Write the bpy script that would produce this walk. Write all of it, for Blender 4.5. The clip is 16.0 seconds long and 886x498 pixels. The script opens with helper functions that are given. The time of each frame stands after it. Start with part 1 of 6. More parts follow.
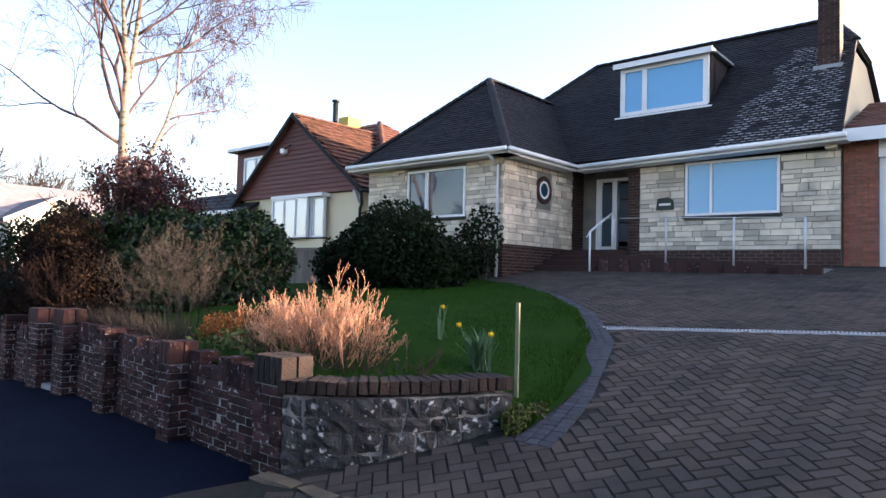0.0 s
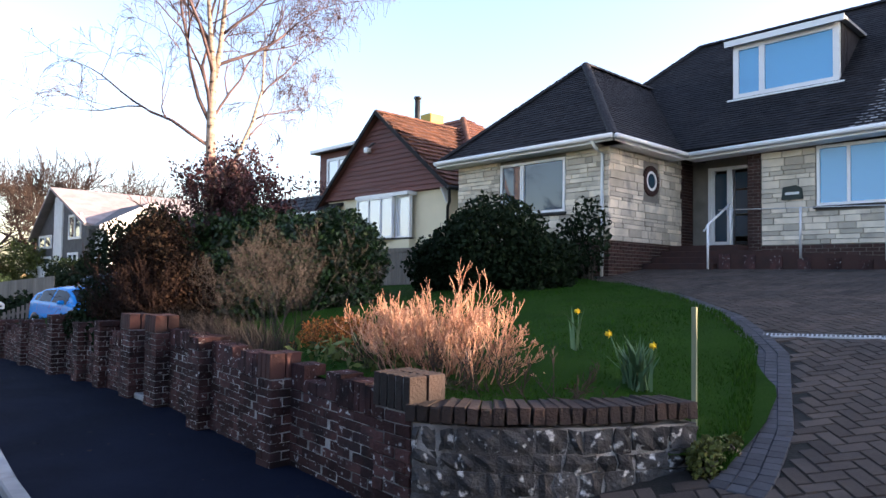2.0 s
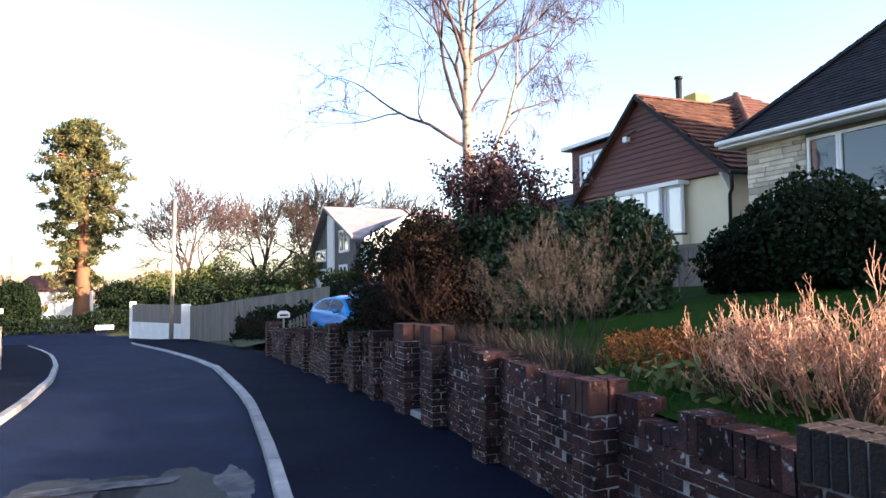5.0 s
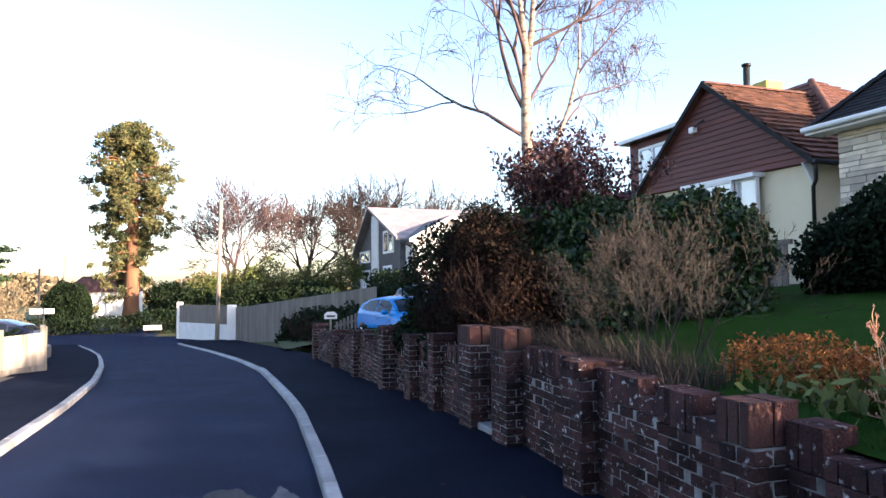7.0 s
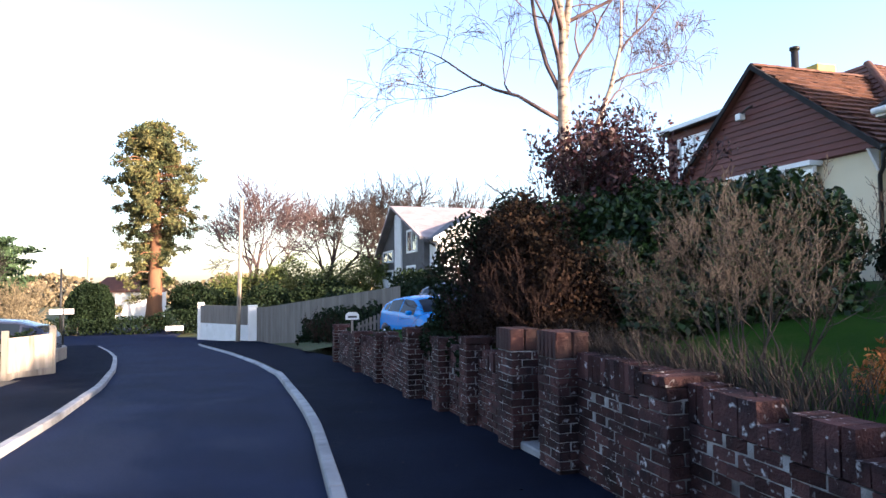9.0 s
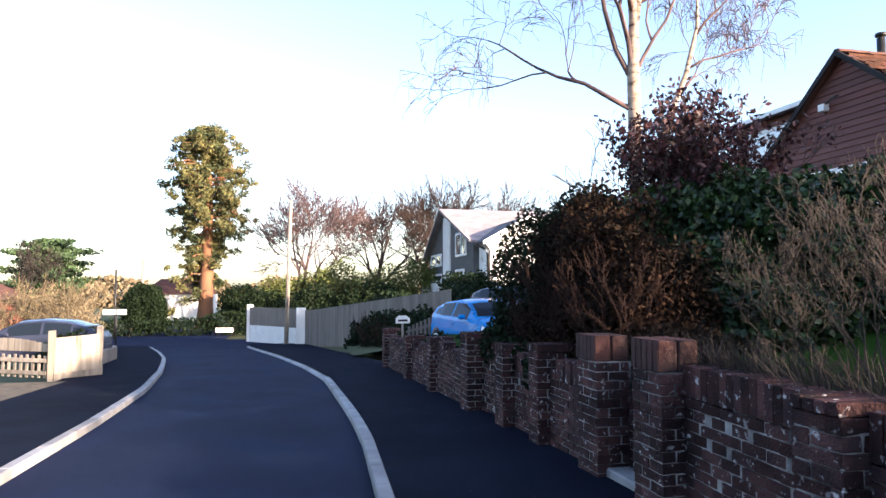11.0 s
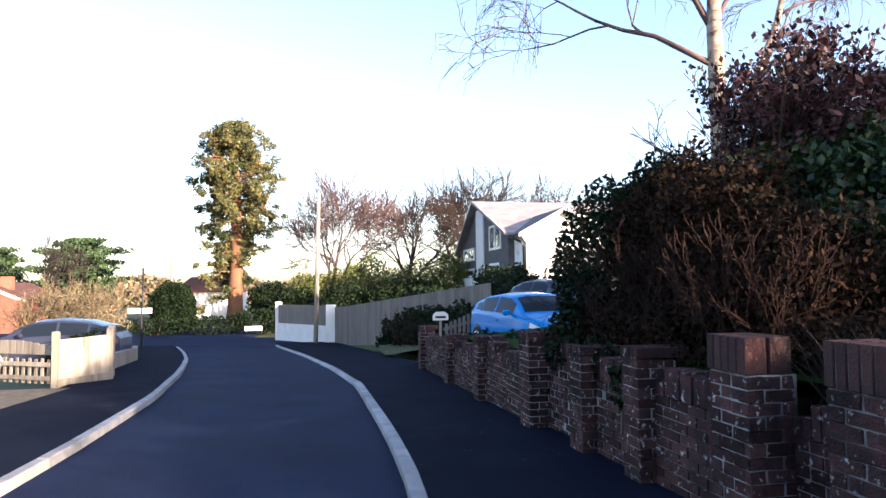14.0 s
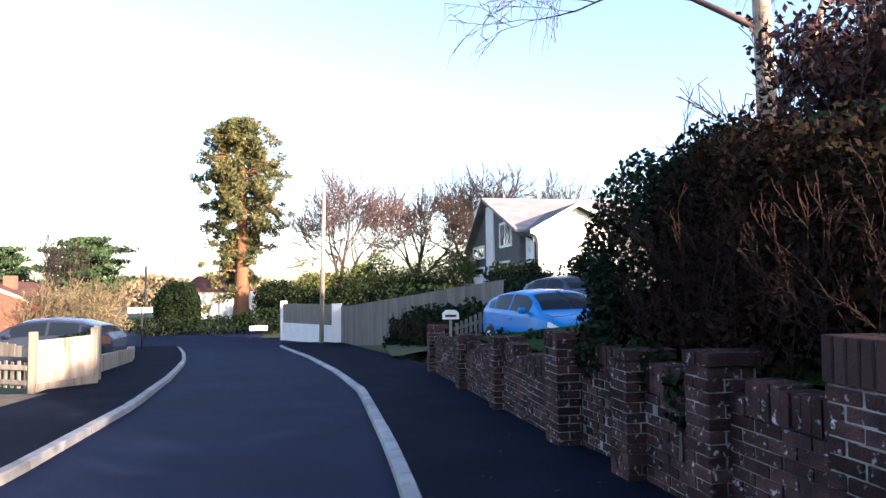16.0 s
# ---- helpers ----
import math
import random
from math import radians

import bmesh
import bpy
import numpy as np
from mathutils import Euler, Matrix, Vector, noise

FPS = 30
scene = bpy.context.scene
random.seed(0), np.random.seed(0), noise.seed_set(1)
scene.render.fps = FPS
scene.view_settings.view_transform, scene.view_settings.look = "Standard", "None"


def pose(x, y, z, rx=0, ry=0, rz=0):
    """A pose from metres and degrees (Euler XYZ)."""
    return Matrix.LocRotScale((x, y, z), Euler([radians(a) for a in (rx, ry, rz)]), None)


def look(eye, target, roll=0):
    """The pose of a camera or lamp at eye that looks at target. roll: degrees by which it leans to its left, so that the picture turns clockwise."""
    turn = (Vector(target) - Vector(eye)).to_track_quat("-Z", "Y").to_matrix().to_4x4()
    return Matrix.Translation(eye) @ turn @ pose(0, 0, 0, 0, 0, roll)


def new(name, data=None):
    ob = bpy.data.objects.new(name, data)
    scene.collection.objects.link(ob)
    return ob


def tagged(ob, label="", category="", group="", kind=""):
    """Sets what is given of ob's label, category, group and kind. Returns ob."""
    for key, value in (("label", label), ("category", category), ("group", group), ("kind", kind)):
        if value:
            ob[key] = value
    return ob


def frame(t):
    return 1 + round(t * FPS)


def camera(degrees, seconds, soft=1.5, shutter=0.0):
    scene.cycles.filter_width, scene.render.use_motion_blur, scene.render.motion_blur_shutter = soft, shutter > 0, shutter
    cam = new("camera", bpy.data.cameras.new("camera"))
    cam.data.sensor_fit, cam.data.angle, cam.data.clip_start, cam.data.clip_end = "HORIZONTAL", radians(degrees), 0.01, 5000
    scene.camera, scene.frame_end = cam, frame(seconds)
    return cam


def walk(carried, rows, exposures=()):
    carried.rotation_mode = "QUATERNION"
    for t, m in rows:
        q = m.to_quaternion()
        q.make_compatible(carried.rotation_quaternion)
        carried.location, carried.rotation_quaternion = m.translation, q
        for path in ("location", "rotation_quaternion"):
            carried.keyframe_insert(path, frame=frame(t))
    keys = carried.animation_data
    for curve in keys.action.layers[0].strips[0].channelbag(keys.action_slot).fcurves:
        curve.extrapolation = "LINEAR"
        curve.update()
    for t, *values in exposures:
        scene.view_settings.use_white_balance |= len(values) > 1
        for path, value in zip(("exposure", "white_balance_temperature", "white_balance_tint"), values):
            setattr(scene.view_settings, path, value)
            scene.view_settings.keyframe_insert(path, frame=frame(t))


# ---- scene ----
cam = camera(67.1, 16.0)
PATH = [
    (0, (0.018, 0.009, 1.594), (-1.285, 1.524, 1.677), 1.5),
    (0.5, (-0.282, 0.058, 1.596), (-1.616, 1.546, 1.68), 1.3),
    (1, (-0.505, 0.165, 1.564), (-1.887, 1.608, 1.648), 1.2),
    (1.5, (-0.74, 0.306, 1.578), (-2.169, 1.704, 1.66), 1.1),
    (2, (-1.047, 0.402, 1.571), (-2.508, 1.765, 1.653), 0.9),
    (2.5, (-1.283, 0.459, 1.549), (-2.773, 1.79, 1.633), 0.8),
    (3, (-1.504, 0.557, 1.574), (-3.118, 1.736, 1.658), 0.4),
    (3.5, (-1.751, 0.559, 1.555), (-3.463, 1.589, 1.645), 0.1),
    (4, (-1.994, 0.541, 1.553), (-3.752, 1.49, 1.645), -0.0),
    (4.5, (-2.28, 0.627, 1.546), (-4.086, 1.483, 1.64), -0.3),
    (5, (-2.599, 0.743, 1.54), (-4.443, 1.51, 1.634), -0.6),
    (5.2, (-2.679, 0.754, 1.519), (-4.532, 1.502, 1.616), -0.8),
    (7.3, (-3.774, 0.807, 1.462), (-5.664, 1.452, 1.565), -0.4),
    (7.5, (-3.891, 0.854, 1.446), (-5.783, 1.495, 1.55), -0.4),
    (8, (-4.135, 0.966, 1.458), (-6.034, 1.587, 1.559), -0.4),
    (8.5, (-4.351, 1.008, 1.44), (-6.257, 1.607, 1.546), -0.5),
    (9, (-4.679, 1.022, 1.425), (-6.588, 1.609, 1.53), -0.5),
    (9.5, (-4.947, 1.057, 1.424), (-6.867, 1.606, 1.531), -0.5),
    (9.7, (-5.056, 1.059, 1.435), (-6.982, 1.591, 1.537), -0.3),
    (11.8, (-6.027, 1.078, 1.336), (-7.978, 1.503, 1.456), -0.4),
    (12, (-6.187, 1.085, 1.365), (-8.138, 1.51, 1.474), -0.6),
    (12.5, (-6.454, 1.097, 1.341), (-8.407, 1.513, 1.452), -0.5),
    (13, (-6.712, 1.164, 1.346), (-8.671, 1.552, 1.456), -0.6),
    (13.5, (-6.975, 1.177, 1.312), (-8.937, 1.551, 1.423), -0.7),
    (14, (-7.266, 1.18, 1.295), (-9.229, 1.547, 1.405), -0.6),
    (14.5, (-7.528, 1.274, 1.295), (-9.493, 1.634, 1.404), -0.6),
    (15, (-7.768, 1.31, 1.272), (-9.734, 1.664, 1.382), -0.6),
    (15.5, (-8.043, 1.293, 1.247), (-10.009, 1.641, 1.358), -0.7),
    (16, (-8.363, 1.354, 1.225), (-10.331, 1.695, 1.334), -0.7),
]
walk(cam, [(t, look(eye, target, roll)) for t, eye, target, roll in PATH], exposures=[(0.0, 2.15, 6450, 24), (3.0, 2.15, 6400, 23), (6.0, 2.15, 6080, 21), (11.0, 2.12, 6020, 21), (16.0, 2.07, 6020, 21)])

# ---- light ----
SUN_AZ, SUN_EL = 48.0, 13.0      # degrees from +y towards +x, and above the horizon
sun_way = Vector((math.sin(radians(SUN_AZ)) * math.cos(radians(SUN_EL)), math.cos(radians(SUN_AZ)) * math.cos(radians(SUN_EL)), math.sin(radians(SUN_EL))))
world = bpy.data.worlds.new("sky")
scene.world = world
world.use_nodes = True
sky = world.node_tree.nodes.new("ShaderNodeTexSky")
sky.sky_type, sky.sun_disc = "NISHITA", False
sky.sun_elevation, sky.sun_rotation = radians(SUN_EL), radians(SUN_AZ)
sky.air_density, sky.dust_density, sky.ozone_density = 1.0, 1.6, 1.2
world.node_tree.links.new(sky.outputs[0], world.node_tree.nodes["Background"].inputs[0])
world.node_tree.nodes["Background"].inputs[1].default_value = 0.14
sun_data = bpy.data.lights.new("sun", "SUN")
sun_data.energy, sun_data.angle, sun_data.color = 5.0, radians(0.6), (1.0, 0.78, 0.52)
sun_lamp = new("sun", sun_data)
sun_lamp.matrix_world = look(sun_way * 60, (0, 0, 0))

# ---- materials ----


def mat(name, c1, c2=None, scale=3.0, rough=0.8, bump=0.25, fine=70.0, metal=0.0, rand=0.0, island=0.0, stain=None, stain_scale=0.8, stain_at=0.6, spec=0.22, stretch=(1, 1, 1), bump_scale=None):
    """A procedural surface: two colours mixed by noise, a fine grain, stains, and a random shade for each piece."""
    m = bpy.data.materials.new(name)
    m.use_nodes = True
    nt = m.node_tree
    node, link = nt.nodes.new, nt.links.new
    b = nt.nodes["Principled BSDF"]
    geo = node("ShaderNodeNewGeometry")
    mp = node("ShaderNodeMapping")
    mp.inputs["Scale"].default_value = stretch
    link(geo.outputs["Position"], mp.inputs["Vector"])

    def noise_tex(s, detail=5.0):
        n = node("ShaderNodeTexNoise")
        n.inputs["Scale"].default_value, n.inputs["Detail"].default_value = s, detail
        link(mp.outputs[0], n.inputs["Vector"])
        return n.outputs["Fac"]

    def ramp(value, lo, hi):
        r = node("ShaderNodeMapRange")
        r.inputs["From Min"].default_value, r.inputs["From Max"].default_value = lo, hi
        link(value, r.inputs["Value"])
        return r.outputs["Result"]

    def mix(fac, a, c):
        x = node("ShaderNodeMix")
        x.data_type = "RGBA"
        for sock, v in ((x.inputs[0], fac), (x.inputs[6], a), (x.inputs[7], c)):
            if isinstance(v, (tuple, float, int)):
                sock.default_value = (*v, 1) if isinstance(v, tuple) else v
            else:
                link(v, sock)
        return x.outputs[2]

    c2 = c2 or tuple(v * 0.75 for v in c1)
    col = mix(ramp(noise_tex(scale), 0.35, 0.65), c1, c2)
    if stain:
        col = mix(ramp(noise_tex(stain_scale, 8.0), stain_at, stain_at + 0.1), col, stain)
    for amount, out in ((rand, "object"), (island, "island")):
        if amount:
            src = node("ShaderNodeObjectInfo").outputs["Random"] if out == "object" else geo.outputs["Random Per Island"]
            hsv = node("ShaderNodeHueSaturation")
            r = node("ShaderNodeMapRange")
            r.inputs["To Min"].default_value, r.inputs["To Max"].default_value = 1 - amount, 1 + amount
            link(src, r.inputs["Value"])
            link(r.outputs["Result"], hsv.inputs["Value"])
            link(col, hsv.inputs["Color"])
            col = hsv.outputs[0]
    link(col, b.inputs["Base Color"])
    b.inputs["Roughness"].default_value, b.inputs["Metallic"].default_value = rough, metal
    b.inputs["Specular IOR Level"].default_value = spec
    if bump:
        bn = node("ShaderNodeBump")
        bn.inputs["Strength"].default_value, bn.inputs["Distance"].default_value = bump, 0.02
        link(noise_tex(fine, 3.0), bn.inputs["Height"])
        link(bn.outputs[0], b.inputs["Normal"])
        rr = ramp(noise_tex(fine * 0.2), 0.2, 0.8)
        rm = node("ShaderNodeMapRange")
        rm.inputs["To Min"].default_value, rm.inputs["To Max"].default_value = max(0.02, rough - 0.12), min(1.0, rough + 0.1)
        link(rr, rm.inputs["Value"])
        link(rm.outputs["Result"], b.inputs["Roughness"])
    return m


def pane_mat(name, tint, rough=0.03):
    m = mat(name, tint, tint, rough=rough, bump=0)
    b = m.node_tree.nodes["Principled BSDF"]
    b.inputs["Specular IOR Level"].default_value = 0.9
    b.inputs["Coat Weight"].default_value = 1.0
    b.inputs["Coat Roughness"].default_value = 0.01
    b.inputs["Coat IOR"].default_value = 1.55
    return m


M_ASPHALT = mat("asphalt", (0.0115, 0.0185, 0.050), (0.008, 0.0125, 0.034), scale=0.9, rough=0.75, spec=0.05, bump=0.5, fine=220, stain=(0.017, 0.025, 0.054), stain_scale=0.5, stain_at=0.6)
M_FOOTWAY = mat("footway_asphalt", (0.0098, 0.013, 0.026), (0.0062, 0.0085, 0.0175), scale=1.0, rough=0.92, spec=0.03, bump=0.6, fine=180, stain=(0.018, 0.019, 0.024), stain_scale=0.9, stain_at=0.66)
M_KERB = mat("kerb_concrete", (0.33, 0.33, 0.335), (0.23, 0.23, 0.235), scale=3, rough=0.85, bump=0.3, fine=90, rand=0.15, stain=(0.16, 0.16, 0.15), stain_scale=2.2, stain_at=0.62)
M_SOIL = mat("soil", (0.055, 0.042, 0.03), (0.03, 0.024, 0.018), scale=5, rough=0.95, bump=0.8, fine=40)
M_GRASS = mat("lawn_turf", (0.010, 0.038, 0.003), (0.015, 0.048, 0.004), scale=2.2, rough=0.95, spec=0.06, bump=0.7, fine=150, stain=(0.026, 0.048, 0.008), stain_scale=0.9, stain_at=0.6)
M_FARGRASS = mat("rough_grass", (0.05, 0.07, 0.025), (0.07, 0.065, 0.03), scale=1.0, rough=0.95, bump=0.6, fine=30)
M_BLADE = mat("grass_blade", (0.014, 0.052, 0.004), (0.026, 0.068, 0.007), scale=2.0, rough=0.85, spec=0.08, bump=0, island=0.4)
M_PAVER = mat("block_paver", (0.085, 0.068, 0.058), (0.055, 0.047, 0.043), scale=1.3, rough=0.9, spec=0.12, bump=0.45, fine=120, rand=0.22, stain=(0.04, 0.037, 0.035), stain_scale=0.7, stain_at=0.58)
M_PAVER_J = mat("block_paver_joined", (0.085, 0.068, 0.058), (0.055, 0.047, 0.043), scale=1.3, rough=0.9, spec=0.12, bump=0.45, fine=120, island=0.22, stain=(0.04, 0.037, 0.035), stain_scale=0.7, stain_at=0.58)
M_PAVER_GREY = mat("charcoal_paver", (0.062, 0.066, 0.075), (0.045, 0.048, 0.056), scale=2, rough=0.85, bump=0.35, fine=120, rand=0.2)
M_JOINT = mat("joint_sand", (0.025, 0.022, 0.02), (0.015, 0.016, 0.013), scale=4, rough=0.95, bump=0.4)
M_BRICK = mat("old_brick", (0.080, 0.039, 0.037), (0.031, 0.021, 0.022), scale=5, rough=0.95, spec=0.08, bump=0.7, fine=60, rand=0.45, stain=(0.40, 0.385, 0.385), stain_scale=22, stain_at=0.61)
M_BRICK_J = mat("old_brick_joined", (0.080, 0.039, 0.037), (0.031, 0.021, 0.022), scale=5, rough=0.95, spec=0.08, bump=0.7, fine=60, island=0.45, stain=(0.40, 0.385, 0.385), stain_scale=22, stain_at=0.61)
M_COPING = mat("coping_brick", (0.046, 0.031, 0.027), (0.032, 0.026, 0.024), scale=3, rough=0.95, bump=0.6, fine=50, rand=0.3, stain=(0.10, 0.095, 0.07), stain_scale=2.5, stain_at=0.62)
M_CAP = mat("capping_brick", (0.07, 0.032, 0.028), (0.04, 0.025, 0.024), scale=3, rough=0.9, bump=0.4, fine=60, rand=0.25)
M_MORTAR = mat("mortar", (0.24, 0.22, 0.20), (0.13, 0.12, 0.11), scale=2.5, rough=0.95, bump=0.5, fine=80)
M_MORTAR_DARK = mat("weathered_mortar", (0.40, 0.385, 0.375), (0.06, 0.056, 0.056), scale=3.2, rough=0.95, bump=0.6, fine=80, stain=(0.05, 0.047, 0.047), stain_scale=1.1, stain_at=0.56)
M_RUBBLE = mat("rubble_stone", (0.07, 0.068, 0.068), (0.028, 0.028, 0.03), scale=7, rough=0.95, bump=1.0, fine=35, rand=0.35, stain=(0.5, 0.5, 0.49), stain_scale=16, stain_at=0.585)
M_STONE = mat("cladding_stone", (0.70, 0.61, 0.49), (0.53, 0.47, 0.38), scale=2.5, rough=0.88, bump=0.8, fine=40, rand=0.32, stain=(0.34, 0.31, 0.27), stain_scale=1.5, stain_at=0.6)
M_STONEBACK = mat("cladding_joint", (0.22, 0.20, 0.175), (0.16, 0.15, 0.13), scale=3, rough=0.95, bump=0.3)
M_HBRICK = mat("house_brick", (0.066, 0.033, 0.028), (0.045, 0.027, 0.025), scale=4, rough=0.88, bump=0.4, fine=60, island=0.3)
M_HRED = mat("garage_brick", (0.30, 0.105, 0.07), (0.22, 0.085, 0.06), scale=4, rough=0.88, bump=0.4, fine=60, island=0.25)
M_TILE = mat("dark_roof_tile", (0.022, 0.02, 0.022), (0.014, 0.014, 0.017), scale=1.6, rough=0.7, bump=0.5, fine=50, island=0.4, stain=(0.10, 0.095, 0.085), stain_scale=5.0, stain_at=0.70)
# Pale grey that paints raking sun onto the roof's tile lips.
M_SUN_LIP = mat("painted_sun_grey", (0.34, 0.33, 0.33), (0.17, 0.165, 0.17), scale=7, rough=0.95, bump=0.4, fine=60, island=0.35)
M_TILE_RED = mat("terracotta_tile", (0.15, 0.068, 0.045), (0.09, 0.045, 0.034), scale=3, rough=0.85, bump=0.4, fine=50, island=0.25)
M_TILE_BROWN = mat("brown_tile", (0.14, 0.06, 0.045), (0.10, 0.05, 0.04), scale=1.5, rough=0.85, bump=0.4, fine=50, island=0.25)
M_CLAD = mat("maroon_cladding", (0.135, 0.048, 0.04), (0.105, 0.042, 0.036), scale=1.5, rough=0.6, bump=0.15, fine=30, rand=0.08, stretch=(0.3, 1, 3))
M_CREAM = mat("cream_render", (0.70, 0.62, 0.45), (0.64, 0.57, 0.41), scale=1.2, rough=0.9, bump=0.25, fine=90)
M_UPVC = mat("white_upvc", (0.80, 0.80, 0.80), (0.76, 0.76, 0.76), scale=2, rough=0.35, bump=0.03, fine=10)
M_WHITE = mat("white_paint", (0.78, 0.77, 0.75), (0.70, 0.69, 0.66), scale=2, rough=0.7, bump=0.15, fine=60, stain=(0.5, 0.48, 0.44), stain_scale=1.3, stain_at=0.66)
M_BLACK = mat("black_plastic", (0.02, 0.02, 0.02), (0.03, 0.03, 0.03), rough=0.4, bump=0.05)
M_GLASS = pane_mat("window_glass", (0.02, 0.05, 0.08))
# Blue base colour stands in for the sky reflected in these panes.
M_GLASS_SKY = pane_mat("sky_toned_glass", (0.08, 0.34, 0.60))
for _m in (M_GLASS, M_GLASS_SKY):
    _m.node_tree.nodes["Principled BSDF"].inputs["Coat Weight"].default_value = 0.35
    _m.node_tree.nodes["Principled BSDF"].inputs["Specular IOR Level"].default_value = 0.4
M_CARGLASS = mat("car_glass", (0.012, 0.018, 0.028), (0.012, 0.018, 0.028), rough=0.08, spec=0.06, bump=0)
M_SANDY = mat("sandy_concrete", (0.15, 0.12, 0.08), (0.09, 0.075, 0.055), scale=5, rough=0.95, bump=0.5, fine=50)
M_NET = pane_mat("curtained_glass", (0.55, 0.57, 0.60), rough=0.15)
M_DARKROOM = mat("dark_interior", (0.03, 0.03, 0.032), (0.02, 0.02, 0.022), rough=0.9, bump=0)
M_CURTAIN = mat("pale_curtain", (0.45, 0.58, 0.62), (0.35, 0.47, 0.52), scale=4, rough=0.9, bump=0.2, fine=10, stretch=(6, 6, 0.3))
M_STEEL = mat("galvanised_steel", (0.62, 0.62, 0.63), (0.52, 0.52, 0.53), rough=0.4, bump=0.05, metal=0.35)
M_LEAD = mat("lead_flashing", (0.35, 0.36, 0.38), (0.28, 0.29, 0.30), rough=0.6, bump=0.2)
M_WOOD = mat("weathered_wood", (0.30, 0.265, 0.22), (0.20, 0.172, 0.14), scale=2.5, rough=0.85, bump=0.4, fine=30, rand=0.2, stretch=(4, 4, 0.4), stain=(0.12, 0.10, 0.085), stain_scale=1.6, stain_at=0.58)
M_FENCE = mat("grey_fence_board", (0.20, 0.175, 0.15), (0.15, 0.13, 0.115), scale=2.5, rough=0.9, bump=0.4, fine=30, rand=0.15, stretch=(4, 4, 0.4))
M_POST = mat("pale_post", (0.24, 0.25, 0.15), (0.18, 0.19, 0.12), scale=4, rough=0.8, bump=0.2, fine=30)
M_BARK = mat("bark", (0.10, 0.082, 0.068), (0.06, 0.05, 0.043), scale=6, rough=0.95, bump=0.8, fine=30, stretch=(1, 1, 0.3))
M_BIRCHTWIG = mat("birch_twig", (0.15, 0.10, 0.095), (0.075, 0.05, 0.05), scale=3, rough=0.9, bump=0)
M_BIRCH = mat("birch_bark", (0.42, 0.33, 0.26), (0.20, 0.15, 0.12), scale=5, rough=0.85, bump=0.6, fine=30, stretch=(1, 1, 2.5), stain=(0.05, 0.042, 0.036), stain_scale=5, stain_at=0.57)
M_TWIG = mat("fine_twig", (0.07, 0.052, 0.046), (0.04, 0.03, 0.027), scale=3, rough=0.95, spec=0.05, bump=0)
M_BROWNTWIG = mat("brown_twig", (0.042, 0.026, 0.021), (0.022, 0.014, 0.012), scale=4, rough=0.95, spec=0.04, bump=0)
M_DRYTWIG = mat("dry_twig", (0.066, 0.056, 0.05), (0.03, 0.026, 0.024), scale=3, rough=0.95, spec=0.05, bump=0)
M_REDTWIG = mat("red_stem", (0.58, 0.34, 0.21), (0.27, 0.115, 0.075), scale=9, rough=0.5, bump=0)
M_HEATHER = mat("rusty_heather", (0.34, 0.125, 0.03), (0.16, 0.055, 0.02), scale=9, rough=0.9, bump=0, island=0.5)
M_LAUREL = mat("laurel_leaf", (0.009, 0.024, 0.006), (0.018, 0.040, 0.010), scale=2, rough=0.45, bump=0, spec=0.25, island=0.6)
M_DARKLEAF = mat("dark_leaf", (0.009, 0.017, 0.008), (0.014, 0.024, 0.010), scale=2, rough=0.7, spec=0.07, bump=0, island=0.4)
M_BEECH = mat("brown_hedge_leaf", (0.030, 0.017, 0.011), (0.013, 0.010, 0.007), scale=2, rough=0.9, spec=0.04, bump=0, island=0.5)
M_RUSSET = mat("russet_leaf", (0.07, 0.022, 0.022), (0.022, 0.013, 0.017), scale=1.6, rough=0.55, bump=0, spec=0.25, island=0.6)
M_CONIFER = mat("conifer_spray", (0.15, 0.135, 0.05), (0.035, 0.05, 0.022), scale=0.8, rough=0.85, bump=0, island=0.55)
M_CONIFER_BARK = mat("red_bark", (0.24, 0.115, 0.06), (0.17, 0.085, 0.05), scale=2, rough=0.95, bump=0.8, fine=12, stretch=(1, 1, 0.25))
M_CEDAR = mat("cedar_spray", (0.035, 0.065, 0.03), (0.05, 0.085, 0.035), scale=0.5, rough=0.8, bump=0, island=0.4)
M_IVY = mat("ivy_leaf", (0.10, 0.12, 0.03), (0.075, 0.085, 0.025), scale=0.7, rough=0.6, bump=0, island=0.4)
M_GOLD = mat("golden_twig_leaf", (0.21, 0.165, 0.095), (0.12, 0.095, 0.06), scale=1.5, rough=0.85, bump=0, island=0.45)
M_CARBLUE = mat("blue_car_paint", (0.0, 0.20, 0.56), (0.0, 0.20, 0.56), rough=0.25, spec=0.1, bump=0)
M_CARDARK = mat("dark_car_paint", (0.03, 0.035, 0.06), (0.03, 0.035, 0.06), rough=0.25, bump=0)
for _m in (M_CARBLUE, M_CARDARK):
    _m.node_tree.nodes["Principled BSDF"].inputs["Coat Weight"].default_value = 0.18
    _m.node_tree.nodes["Principled BSDF"].inputs["Coat Roughness"].default_value = 0.04
M_TYRE = mat("tyre_rubber", (0.02, 0.02, 0.02), (0.025, 0.025, 0.025), rough=0.9, bump=0.1)
M_LAMP = mat("lamp_lens", (0.75, 0.77, 0.8), (0.6, 0.62, 0.66), rough=0.1, bump=0)
M_SLATE = mat("pale_slate_roof", (0.30, 0.26, 0.265), (0.22, 0.195, 0.20), scale=1.0, rough=0.8, bump=0.3, fine=20)
M_GREYCLAD = mat("grey_cladding", (0.10, 0.10, 0.105), (0.075, 0.075, 0.08), scale=2, rough=0.7, bump=0.2)
